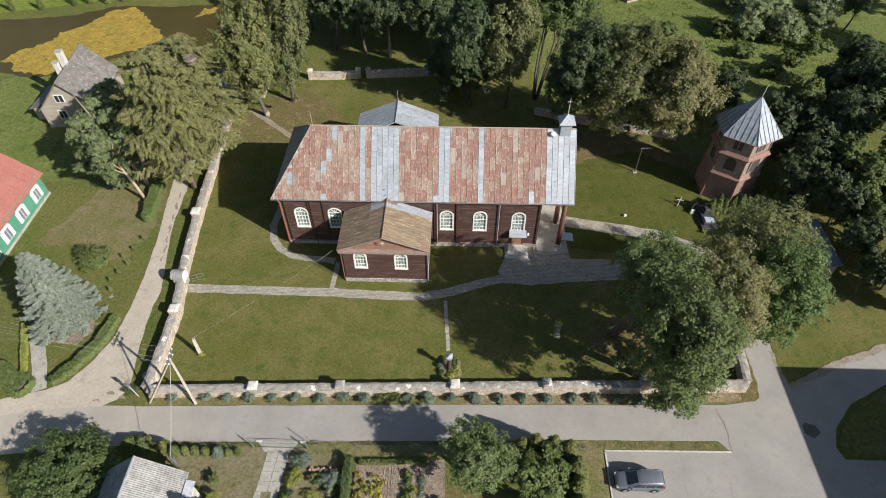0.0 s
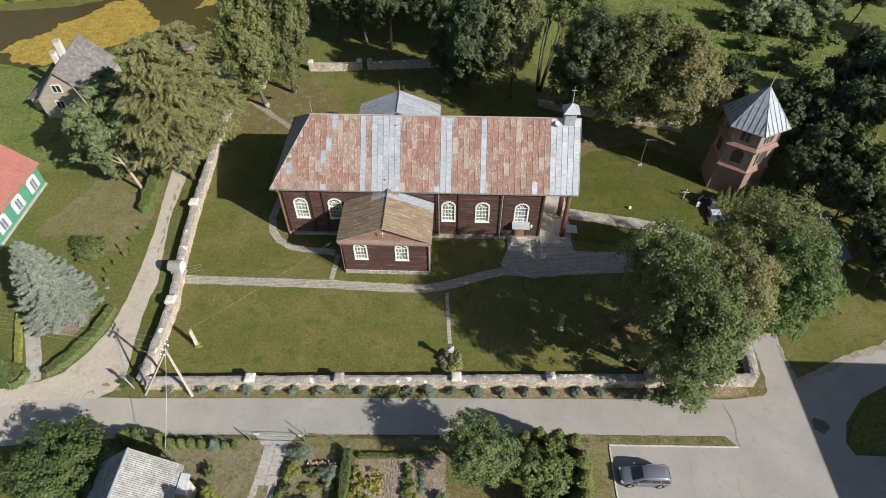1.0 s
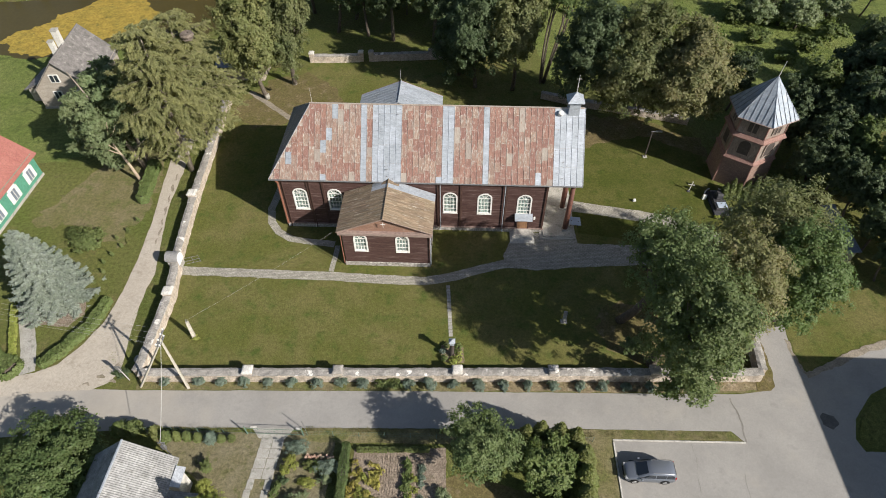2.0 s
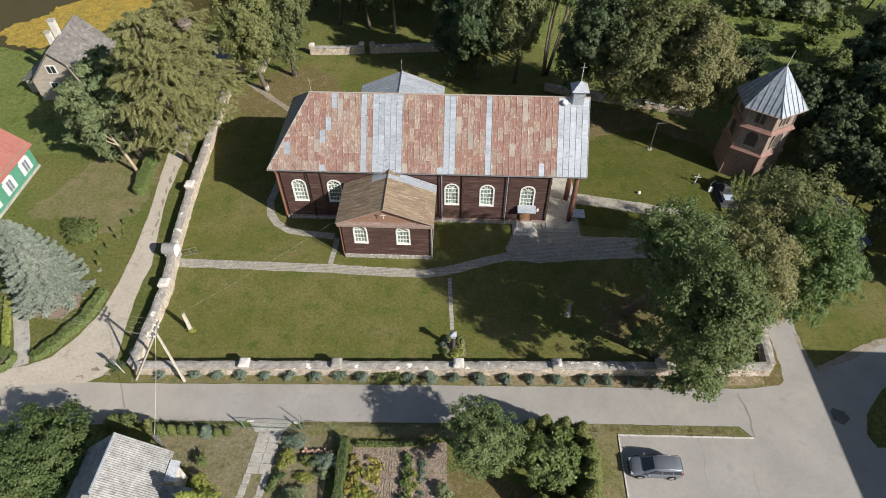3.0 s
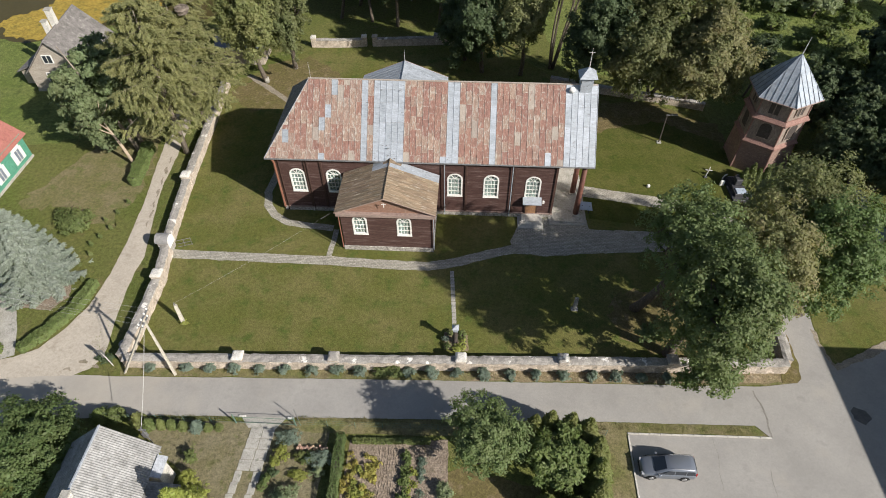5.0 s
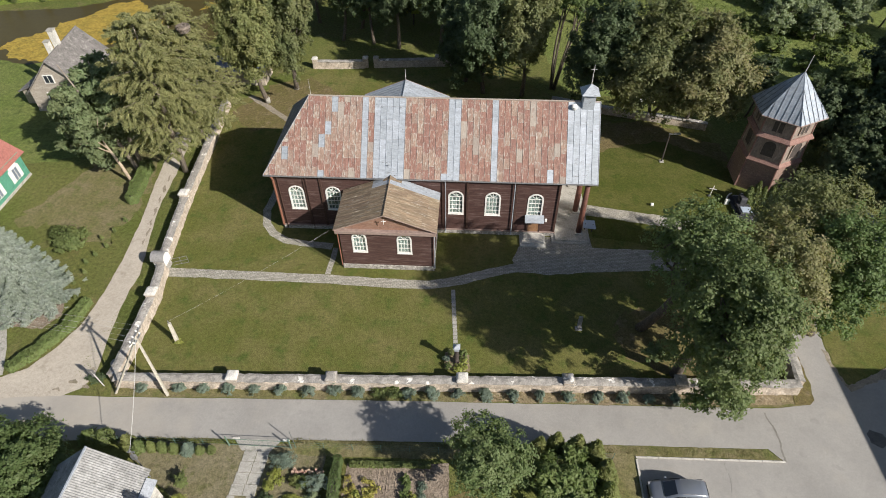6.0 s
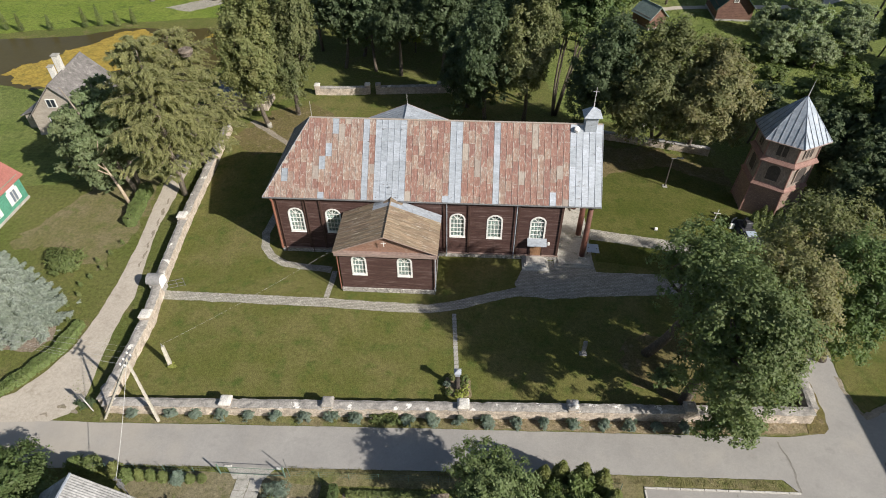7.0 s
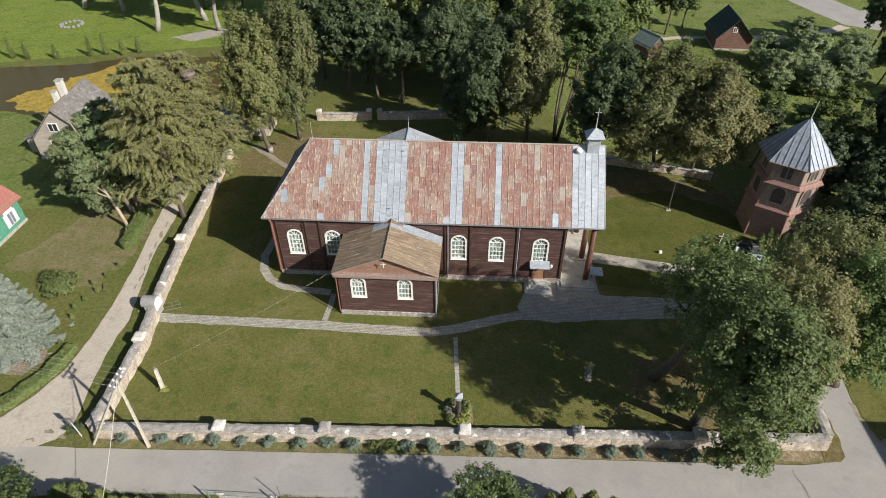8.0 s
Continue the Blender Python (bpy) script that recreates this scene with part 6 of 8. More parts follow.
def pine(x, y, lean, h, crown, r, count, seed, label, branches=46):
    """A pine whose needle pads sit at the ends of boughs that fill an ellipsoid at crown with radii r."""
    t = thing("pine_tree", x, y, 0, label, "tree")
    rng = np.random.default_rng(seed)
    top = np.array([x + lean[0], y + lean[1], h])
    foot = np.array([x, y, -0.1])
    bm = tubed([tuple(foot), tuple(foot + (top - foot) * 0.45 + np.array([0.15, 0, 0])), tuple(top)], [0.29, 0.2, 0.05], 10)
    V = []
    for k in range(branches):
        q = rng.normal(0, 1, 3)
        q /= np.linalg.norm(q)
        e = np.array(crown) + q * np.array(r) * rng.uniform(0.3, 0.95)
        f = min(0.97, max(0.3, (e[2] - 0.8) / h))
        st = foot + (top - foot) * f
        limb(bm, st, e, 0.07, 0.02, rng, 0.06, 5, 3)
        # pads along the outer half of the bough
        for w in (0.72, 1.0):
            c = st + (e - st) * w + rng.normal(0, 0.15, 3)
            V.append(lobed_crown(c, (1.45, 1.45, 0.75), 8, count // branches // 2, 0.21, seed + 7 * k + int(10 * w), 0.1, 0.5, -0.5, 2.4, 12, 0.0, True))
    part("trunk", bm, M_BARKPALE, t, smooth=True)
    part("crown", quad_mesh("crown", np.concatenate(V)), M_L_PINE, t)
    return t


pine(-42.95, 61.25, (-5.0, 1.2), 14.0, (-47.2, 62.0, 6.3), (4.0, 4.0, 5.7), 88000, 41, "grey-green pine with a pale leaning trunk", 84)
pine(-43.3, 62.8, (-2.4, 2.0), 13.2, (-45.4, 64.6, 9.2), (3.6, 3.6, 5.0), 56000, 42, "tall grey-green pine behind the lane hedge", 56)
dead = thing("dead_pine", -42.55, 58.5, 0, "dead pine stem with bare pale orange branches", "tree")
bm = tubed([(-42.55, 58.5, -0.1), (-43.2, 58.8, 2.4), (-44.3, 59.3, 5.0)], [0.24, 0.19, 0.12], 10)
rngd = np.random.default_rng(19)
for a, b, r in (((-44.3, 59.3, 5.0), (-45.9, 60.3, 7.4), 0.1), ((-43.9, 59.1, 4.2), (-46.4, 58.9, 6.0), 0.1), ((-44.1, 59.2, 4.6), (-46.9, 59.7, 6.6), 0.09), ((-45.0, 59.8, 6.0), (-45.0, 61.0, 8.0), 0.06), ((-45.3, 59.0, 5.3), (-46.6, 58.0, 6.0), 0.05),
                ((-45.4, 60.0, 6.7), (-46.8, 60.6, 8.2), 0.05), ((-45.6, 59.4, 5.7), (-47.2, 58.9, 6.8), 0.05), ((-45.1, 59.8, 6.2), (-43.9, 60.7, 7.6), 0.05), ((-45.7, 60.2, 7.1), (-45.9, 61.2, 8.6), 0.04), ((-46.2, 59.5, 6.2), (-47.3, 59.9, 7.4), 0.04)):
    limb(bm, a, b, r, 0.025, rngd, 0.07, 7, 5)
part("stem", bm, M_DEADWOOD, dead, "", True)
nest = thing("stork_nest", -33.4, 66.0, 16.6, "large twig stork nest in a treetop", "nest")
bm = bmesh.new()
rngn = np.random.default_rng(5)
for k in range(150):
    a = rngn.uniform(0, 6.28)
    R = rngn.uniform(0.2, 0.85)
    z = rngn.uniform(16.6, 17.4)
    b = a + rngn.uniform(0.6, 1.6)
    tube(bm, [(-33.4 + R * math.cos(a), 66.0 + R * math.sin(a), z), (-33.4 + R * math.cos(b), 66.0 + R * math.sin(b), z + rngn.uniform(-0.1, 0.15))], [0.035, 0.02], 4)
part("twigs", bm, M_NEST, nest)
part("lining", tubed([(-33.4, 66, 16.5), (-33.4, 66, 17.1), (-33.4, 66, 17.32), (-33.4, 66, 17.25)], [0.45, 0.85, 0.72, 0.1], 14), M_NEST, nest, "grey nest lining")

# blue spruce in the garden
bs = thing("blue_spruce", -44.2, 39.0, 0, "large silvery blue spruce in a garden", "tree")
part("trunk", tubed([(-44.2, 39.0, -0.1), (-44.2, 39.0, 9.5)], [0.25, 0.03], 8), M_BARK, bs)
part("crown", quad_mesh("crown", spruce_shape(-44.2, 39.0, 0.7, 10.2, 4.5, 105000, 0.11, 51, 19, 0.7, 0.34, 14)), M_L_BLUE, bs)

# trees behind the church
BACK = [
    # dark leaf colour here paints in the shade this crown stands in
    ((1.8, 82.5), (1.8, 80.5, 11.5), (3.9, 4.4, 9.0), M_L_DARK, 1, 0.3, "tall grey-green ash behind the church, shade put into its dark leaves"),
    ((7.6, 82.0), (7.0, 79.5, 12.4), (3.9, 3.8, 9.8), M_L_AUTUMN, 1, 0.25, "tall olive-green ash behind the church"),
    ((12.4, 84.0), (14.8, 86.0, 15.8), (5.0, 4.4, 6.4), M_L_HAZEL, 4, 0.55, "ash with several dark bare stems behind the church"),
    ((15.5, 79.0), (17.0, 73.0, 10.8), (5.2, 5.4, 8.4), M_L_DARK, 2, 0.3, "dark leafy tree behind the church"),
    ((25.8, 77.5), (22.8, 70.5, 11.0), (5.6, 5.6, 8.0), M_L_ASH, 2, 0.3, "broad tree behind the churchyard lawn"),
    ((30.5, 75.5), (28.8, 69.5, 11.0), (5.8, 5.8, 7.8), M_L_OLIVE, 1, 0.25, "tree turning yellow-brown beside the bell tower"),
    ((-1.0, 86.0), (-0.6, 84.5, 6.6), (4.2, 4.0, 6.0), M_L_DARK, 1, 0.3, "low dark tree leaning over the back wall"),
    ((-12.5, 96.5), (-12.5, 95.5, 9.5), (3.6, 4.0, 6.0), M_L_DARK, 1, 0.3, "dark tree past the back wall"),
    ((-5.5, 96.0), (-5.5, 95.5, 11.5), (4.8, 5.0, 8.0), M_L_DARK, 1, 0.3, "dark tree past the back wall"),
]
for k, (b, c, r, m_, st, gp_, lab) in enumerate(BACK):
    broadleaf("ash_tree" if k < 3 else "broadleaf_tree", b, 0, c, r, m_, 46000, 0.22, 61 + k, lab, lobes=48, stems=st, gap=gp_, trunk_r=0.28, clumps=26, fill=0.02, tri=True)
broadleaf("young_maple", (-10.9, 106.0), 0, (-10.9, 105.6, 4.6), (3.0, 2.6, 3.8), M_L_YELLOW, 9000, 0.3, 68, "bright yellow-green young maple at the wood's edge", lobes=24, trunk_r=0.12, tri=True)
# wood beyond the back wall
dark = broadleaf("woodland_tree", (-20, 104), 0, (-20, 104, 10.6), (4.6, 4.6, 7.4), M_L_DARK, 11500, 0.4, 71, "dark leafy woodland tree", lobes=44, trunk_r=0.26, tri=True, clumps=16, low=-0.6)
ash2 = broadleaf("woodland_tree", (-10, 112), 0, (-10, 112, 10.8), (4.6, 4.6, 8.2), M_L_BRIGHT, 11500, 0.4, 72, "leafy green woodland tree", lobes=44, trunk_r=0.26, tri=True, clumps=16)
WOOD = [(-22.5, 99, 0.95, 0), (-17, 98, 0.9, 0), (-2, 101, 0.95, 0), (-28, 106, 1.0, 0), (-16, 112, 1.0, 1), (-24, 115, 1.1, 0), (-5, 112, 1.05, 0), (0, 104, 1.0, 1), (4, 111, 1.1, 0), (9, 103, 1.0, 1), (14, 112, 1.1, 1), (21, 106, 0.95, 1), (5, 96, 0.9, 0),
        (-30, 121, 1.1, 1), (-34, 128, 1.1, 0), (-20, 124, 1.2, 1), (-8, 122, 1.2, 0), (3, 122, 1.2, 1), (12, 120, 1.2, 0), (20, 112, 1.1, 1), (22, 122, 1.2, 0), (26, 132, 1.2, 1), (-45, 140, 1.1, 0), (-55, 142, 1.1, 1), (-66, 146, 1.1, 0), (-36, 140, 1.2, 1),
        (-78, 150, 1.2, 1), (-90, 152, 1.2, 0)]
for k, (x, y, s, w) in enumerate(WOOD):
    m = Matrix.Translation((x, y, 0)) @ Matrix.Rotation(k * 1.37, 4, 'Z') @ Matrix.Scale(s, 4)
    o = copy_thing((dark, ash2)[w], m)
    o.scale = (s, s, s)
# trees to the east, in shade behind the tower
EAST = [(47.3, 49.0, 0.45, 0), (47.5, 54.5, 0.5, 0), (50.5, 42.8, 0.5, 0), (54.5, 40.5, 0.55, 0), (47.2, 44.8, 0.42, 0), (45.5, 62.0, 0.6, 0), (50.5, 57.0, 0.58, 1), (44.0, 69.5, 0.62, 0), (51, 66.5, 0.8, 0), (57, 61, 0.85, 1), (57, 73, 0.9, 0), (53, 75.5, 0.7, 0), (62, 68, 1.0, 0), (53.5, 50.5, 0.6, 0), (60, 54, 0.8, 0), (50.5, 45.5, 0.5, 0), (56, 45, 0.6, 1), (39.5, 77.5, 0.55, 0), (70, 74, 0.9, 1), (84, 96, 1.0, 0), (92, 112, 1.1, 1), (40, 133, 0.8, 0), (45, 138, 0.7, 1), (27.5, 116, 1.0, 1), (43.2, 59.5, 0.5, 0), (46.0, 57.2, 0.52, 0), (48.5, 60.5, 0.58, 1), (42.6, 66.2, 0.55, 0), (47, 71.5, 0.66, 1), (54.5, 56, 0.62, 0), (49.5, 51.5, 0.45, 1), (47.5, 66.0, 0.62, 0), (78, 124, 0.85, 0), (85, 130, 0.8, 0), (62, 87, 0.6, 0), (72, 108, 0.55, 0), (33, 132, 0.8, 0)]
for k, (x, y, s, w) in enumerate(EAST):
    o = copy_thing((dark, ash2)[w], Matrix.Translation((x, y, 0)) @ Matrix.Rotation(k * 2.1, 4, 'Z') @ Matrix.Scale(s, 4))
    o.scale = (s, s, s)
# silvery willows and orchard bushes in the meadow
will = broadleaf("willow_tree", (60, 112.8), 0, (60, 112.8, 4.0), (4.6, 4.6, 4.2), M_L_WILLOW, 15000, 0.24, 81, "round silvery willow in the meadow", lobes=30, trunk_r=0.25, tri=True)
for k, (x, y, s) in enumerate([(52.8, 106, 0.85), (58.5, 103.0, 0.75), (66, 108, 0.9), (55, 117.5, 0.75), (66, 128, 0.7), (71, 117, 0.85)]):
    o = copy_thing(will, Matrix.Translation((x, y, 0)) @ Matrix.Rotation(k * 1.9, 4, 'Z') @ Matrix.Scale(s, 4))
    o.scale = (s, s, s)
bush0 = shrub("orchard_bush", 58, 96, 2.2, 2.2, 2.6, M_L_BRIGHT, 3200, 0.26, 83, "bright green bush in the meadow", "bush")
for k, (x, y, s) in enumerate([(53, 92, 0.9), (63, 100, 1.2), (50, 98, 1.0), (46, 92, 0.8), (66, 92, 1.1), (56, 104, 1.0), (42, 98, 0.9), (35, 95, 0.8), (48, 106, 1.1), (38, 105, 1.0), (30, 104, 1.1), (26, 96, 1.1), (60, 88, 0.9), (53, 84, 0.9), (68, 86, 1.0)]):
    o = copy_thing(bush0, Matrix.Translation((x, y, 0)) @ Matrix.Rotation(k * 1.9, 4, 'Z') @ Matrix.Scale(s, 4))
    o.scale = (s, s, s)

# gardens across the road
broadleaf("plum_tree", (2.0, 21.4), 0, (2.0, 21.6, 4.1), (3.9, 3.5, 3.3), M_L_MAPLE, 26000, 0.135, 91, "dense grey-green plum tree by the fence", lobes=36, trunk_r=0.16, clumps=26, gap=0.45, fill=0.0)
broadleaf("hazel_bush", (-34.6, 20.2), 0, (-34.4, 19.7, 2.7), (5.0, 4.2, 2.9), M_L_HAZEL, 30000, 0.16, 92, "dense dark green hazel beside the road", lobes=30, trunk_r=0.2)
broadleaf("elder_bush", (7.9, 21.2), 0, (7.9, 21.0, 3.2), (2.8, 2.6, 2.8), M_L_BRIGHT, 13000, 0.18, 93, "light green elder bush", lobes=20, trunk_r=0.12)


def thuja(x, y, h, r, seed, label, leafmat=None, count=2600, group=""):
    t = thing("thuja", x, y, 0, label, "conifer", group)
    part("trunk", tubed([(x, y, -0.05), (x, y, h * 0.9)], [0.06, 0.015], 6), M_BARK, t)
    rng = np.random.default_rng(seed)
    z = rng.uniform(0.03, 1, count) ** 0.9
    a = rng.uniform(0, 6.283, count)
    rad = r * np.minimum(1.0, 1.45 * (1 - z) ** 0.78) * np.minimum(1, 0.6 + z * 3) * (1 + 0.2 * np.sin(a * 4 + z * 13 + seed) * np.sin(z * 31 + 2 * a)) * rng.uniform(0.75, 1.05, count)
    P = np.stack([x + rad * np.cos(a), y + rad * np.sin(a), z * h + 0.12 * r * np.sin(a * 7 + seed)], 1)
    Nn = np.stack([np.cos(a), np.sin(a), np.full(count, 0.8)], 1)
    part("foliage", quad_mesh("foliage", leaves(P, Nn, 0.15 if h > 2 else 0.09, rng, 2.6, 0.5, 0.7, True)), leafmat or M_L_THUJA, t)
    return t


for k, (x, y, h, r) in enumerate([(6.4, 23.6, 4.4, 0.9), (7.7, 23.8, 4.8, 0.9), (9.3, 23.6, 5.0, 1.0), (10.6, 23.2, 5.0, 1.05), (11.3, 21.8, 4.8, 1.05), (11.3, 20.2, 4.6, 1.05), (11.2, 18.6, 4.4, 1.0), (11.0, 17.0, 4.2, 1.0), (9.3, 17.4, 3.8, 0.9), (7.2, 17.6, 3.4, 0.9)]):
    thuja(x, y, h, r, 100 + k, "green columnar thuja by the fence", M_L_FIR, 6500, "thujas by the fence")
for k, (x, y, h, r, m_) in enumerate([(-26.6, 23.2, 1.5, 0.5, M_L_BRIGHT), (-25.6, 23.3, 1.3, 0.38, M_L_FIR), (-24.7, 23.35, 1.2, 0.4, M_L_THUJA), (-23.7, 23.3, 1.1, 0.4, M_L_THUJA), (-22.5, 23.3, 1.2, 0.55, M_L_SAGE), (-21.5, 23.3, 0.9, 0.35, M_L_THUJA), (-20.6, 23.4, 0.8, 0.32, M_L_THUJA), (-27.7, 23.6, 1.6, 0.6, M_L_FIR), (-30, 24.0, 1.4, 0.8, M_L_THUJA), (-31.2, 23.8, 1.5, 0.8, M_L_BRIGHT)]):
    thuja(x, y, h, r, 120 + k, "small clipped conifer along the road fence", m_, 1200, "small conifers along the fence")
# hedge of young thujas beside the tower
for k in range(16):
    x = 33.4 + 0.95 * k
    y = 57.6 + 0.14 * k + 0.25 * math.sin(k)
    thuja(x, y, 2.9 + 0.5 * math.sin(k * 2.1), 0.55, 140 + k, "slender green thuja in a row by the bell tower", None, 1100, "thuja row by the bell tower")

# small blue-green spruces along the wall foot
def little_spruce(x, y, s, seed):
    t = thing("dwarf_spruce", x, y, 0, "small round blue-green dwarf spruce below the wall", "shrub", "dwarf spruces along the wall")
    part("stem", tubed([(x, y, -0.05), (x, y, 0.5 * s)], [0.04, 0.015], 6), M_BARK, t)
    part("foliage", quad_mesh("foliage", dome(x, y, 0.02, 0.68 * s, 0.66 * s, 1.05 * s, 1900, 0.08, seed, 16, 2.4)), M_L_SAGE, t)


for k, x in enumerate((-28.7, -25.4, -23.2, -20.9, -18.5, -16.1, -13.6, -11.2, -9.1, -4.6, -2.4, -0.1, 2.3, 4.8, 7.1, 9.6, 12.2, 14.5, 16.8, 19.1, 21.5)):
    little_spruce(x, 29.0 + 0.0224 * (x + 28.7), (0.95 + 0.1 * math.sin(k * 2.7)) * (1 if k < 13 else 0.88), 200 + k)
shrub("verge_bush", -7.3, 29.5, 1.0, 0.5, 0.8, M_L_THUJA, 900, 0.16, 231, "low green bush below the wall")
shrub("verge_bush", -6.0, 29.5, 1.1, 0.5, 0.8, M_L_THUJA, 900, 0.16, 232, "low green bush below the wall")

# hedges and garden plants
hedge("clipped_hedge", -40.75, 54.6, -41.6, 61.5, 1.3, 1.2, M_L_BRIGHT, 0.17, "clipped green box hedge by the lane", 3)
shrub("round_bush", -44.6, 47.6, 2.5, 2.0, 1.5, M_L_THUJA, 5200, 0.2, 241, "broad low green juniper bush on the garden turf", lobes=24)
for k, (a, b) in enumerate([((-42.0, 30.4), (-40.6, 32.2)), ((-40.6, 32.2), (-39.0, 35.5)), ((-39.0, 35.5), (-38.6, 38.6))]):
    hedge("low_hedge", *a, *b, 1.0, 0.8, M_L_BRIGHT, 0.16, "low green hedge along the lane", 10 + k)
hedge("low_hedge", -44.6, 29.6, -49, 31.5, 2.2, 0.9, M_L_BRIGHT, 0.18, "low green hedge along the lane", 14)
hedge("flower_border", -45.6, 31.4, -48.6, 37.5, 0.5, 0.6, M_L_YELLOW, 0.15, "border of yellow-green plants by a path", 15)
hedge("clipped_hedge", -9.75, 22.9, -9.5, 12, 0.7, 1.25, M_L_HAZEL, 0.11, "narrow clipped hedge beside a vegetable bed", 4)
hedge("bed_edge", -8.7, 22.75, -2.3, 23.0, 0.4, 0.45, M_L_THUJA, 0.14, "row of low leafy plants edging a bed", 5)


# ---- houses ----
def at(x, y, deg):
    return Matrix.Translation((x, y, 0)) @ Matrix.Rotation(radians(deg), 4, 'Z')


gable_house("log_cottage", at(-59.7, 80.2, 95.8), 10.6, 8.2, 3.5, 7.8, M_OLDWOOD, M_GREYROOF, "old grey timber cottage with a lichened roof by the pond", 0.4,
            windows=[(-1, -2.5, 1.0, 1.0, 1.2)], gable_windows=[(-1, 1.3, 1.1, 1.7, 1.2), (-1, -1.6, 1.1, 1.7, 1.2), (-1, 0.7, 1.2, 4.5, 1.1)],
            chimneys=[(-0.2, 0.35, 0.85, 9.9), (-1.5, 0.9, 0.7, 8.8)])
lean = thing("lean_to", -64.8, 79.0, 0, "low shed with a mossy grey roof against the cottage", "shed")
part("wall", boxed(-66.2, -64.0, 76.5, 82.0, 0, 2.2, 0.02), M_OLDWOOD, lean)
part("roof", slab([(-66.6, 76.1, 2.2), (-63.9, 76.1, 3.2), (-63.9, 82.4, 3.2), (-66.6, 82.4, 2.2)], 0.12), M_GREYROOF, lean)
gable_house("green_house", at(-60.9, 52.6, 90), 13.8, 8.8, 3.6, 7.4, M_GREENWALL, M_REDROOF, "sea-green boarded house with a red metal roof", 0.5,
            windows=[(-1, 4.9, 1.0, 1.0, 1.5), (-1, 1.1, 1.0, 1.0, 1.5), (-1, -2.5, 1.0, 1.0, 1.5), (-1, -5.5, 1.0, 1.0, 1.5)], seams=0.8, chimneys=[(1.5, -0.6, 0.7, 8.5)], panemat=M_BLUEROOF)
# white window surrounds with shutters on the green house
for k, y in enumerate((57.5, 53.7, 50.1)):
    sh = thing("window_shutters", -56.3, y, 0.8, "white carved window surround with open shutters", "shutters", "window shutters")
    for d in (-1, 1):
        part("shutter", boxed(-56.42, -56.36, y + d * 0.84 - 0.22, y + d * 0.84 + 0.22, 0.85, 2.6, 0.01), M_WHITE, sh)
    part("head_board", boxed(-56.42, -56.33, y - 0.8, y + 0.8, 2.62, 2.95, 0.03), M_WHITE, sh)
gable_house("slate_roofed_house", at(-27.1, 14.6, 90), 10.4, 6.4, 3.4, 6.3, M_PLASTER, M_SLATE, "small house with a pale corrugated slate roof", 0.45,
            windows=[(-1, 2.0, 1.0, 1.0, 1.2)], corrugated=0.17, chimneys=[(0.3, -0.1, 0.5, 6.7)])
porch = thing("lean_to", -22.4, 17.5, 0, "lean-to porch with a pale corrugated roof", "shed")
part("wall", boxed(-23.2, -21.6, 15.9, 17.2, 0, 2.2, 0.02), M_PLASTER, porch)
rf = part("roof", slab([(-24.2, 15.3, 3.0), (-21.2, 15.3, 2.3), (-21.2, 17.6, 2.3), (-24.2, 17.6, 3.0)], 0.08), M_SLATE, porch)
for k in range(11):
    y = 15.4 + 0.21 * k
    part("seam", tubed([(-24.2, y, 3.05), (-21.2, y, 2.35)], [0.04, 0.04], 5), M_SLATE, rf)
dorm = thing("side_porch", -23.0, 18.8, 0, "narrow side porch with a pale blue-white sheet roof", "porch")
part("cheek", boxed(-23.8, -22.95, 17.9, 19.3, 0, 2.95, 0.03), M_WHITEWASH, dorm)
part("roof", slab([(-23.4, 17.75, 3.3), (-22.65, 17.75, 3.0), (-22.65, 19.5, 3.0), (-23.4, 19.5, 3.3)], 0.07), M_PALEBOARD, dorm, "pale blue-white sheet")
ruin = thing("stone_shed", -35.4, 85.2, 0, "small rubble-stone shed with a blue-grey roof behind trees", "shed")
for a in ((-38.9, -31.9, 83.2, 83.6), (-38.9, -31.9, 87.0, 87.4), (-38.9, -38.5, 83.6, 87.0), (-32.3, -31.9, 83.6, 87.0)):
    part("wall", boxed(*a, 0, 2.5, 0.04), M_STONEWALL, ruin)
part("roof", slab([(-39.3, 82.8, 2.5), (-31.6, 82.8, 2.5), (-31.6, 85.3, 3.9), (-39.3, 85.3, 3.9)], 0.1), M_BLUEROOF, ruin)
part("roof", slab([(-31.6, 87.8, 2.5), (-39.3, 87.8, 2.5), (-39.3, 85.3, 3.9), (-31.6, 85.3, 3.9)], 0.1), M_BLUEROOF, ruin)
blue = thing("long_shed", 45.0, 52.0, 0, "long low shed with a blue-grey metal roof in shade", "shed")
part("wall", boxed(44.35, 45.25, 47.2, 54.4, 0, 2.2, 0.02), M_OLDWOOD, blue)
part("roof", slab([(44.1, 46.9, 2.25), (45.5, 46.9, 2.55), (45.5, 54.7, 2.55), (44.1, 54.7, 2.25)], 0.1), M_BLUEROOF, blue)
gable_house("brown_house", at(51.5, 128.3, 87), 8.4, 6.6, 2.9, 6.3, M_BROWNHOUSE, M_DKGREEN, "brown log house with a dark green roof", 0.7,
            gable_windows=[(-1, 0.3, 0.7, 3.7, 0.8)], panemat=M_INSIDE, gablemat=M_BROWNHOUSE)
gable_house("barn", at(34.0, 121.5, 118), 5.0, 3.8, 2.4, 4.2, M_BROWNHOUSE, M_BARNROOF, "brown barn with a green metal roof", 0.4)
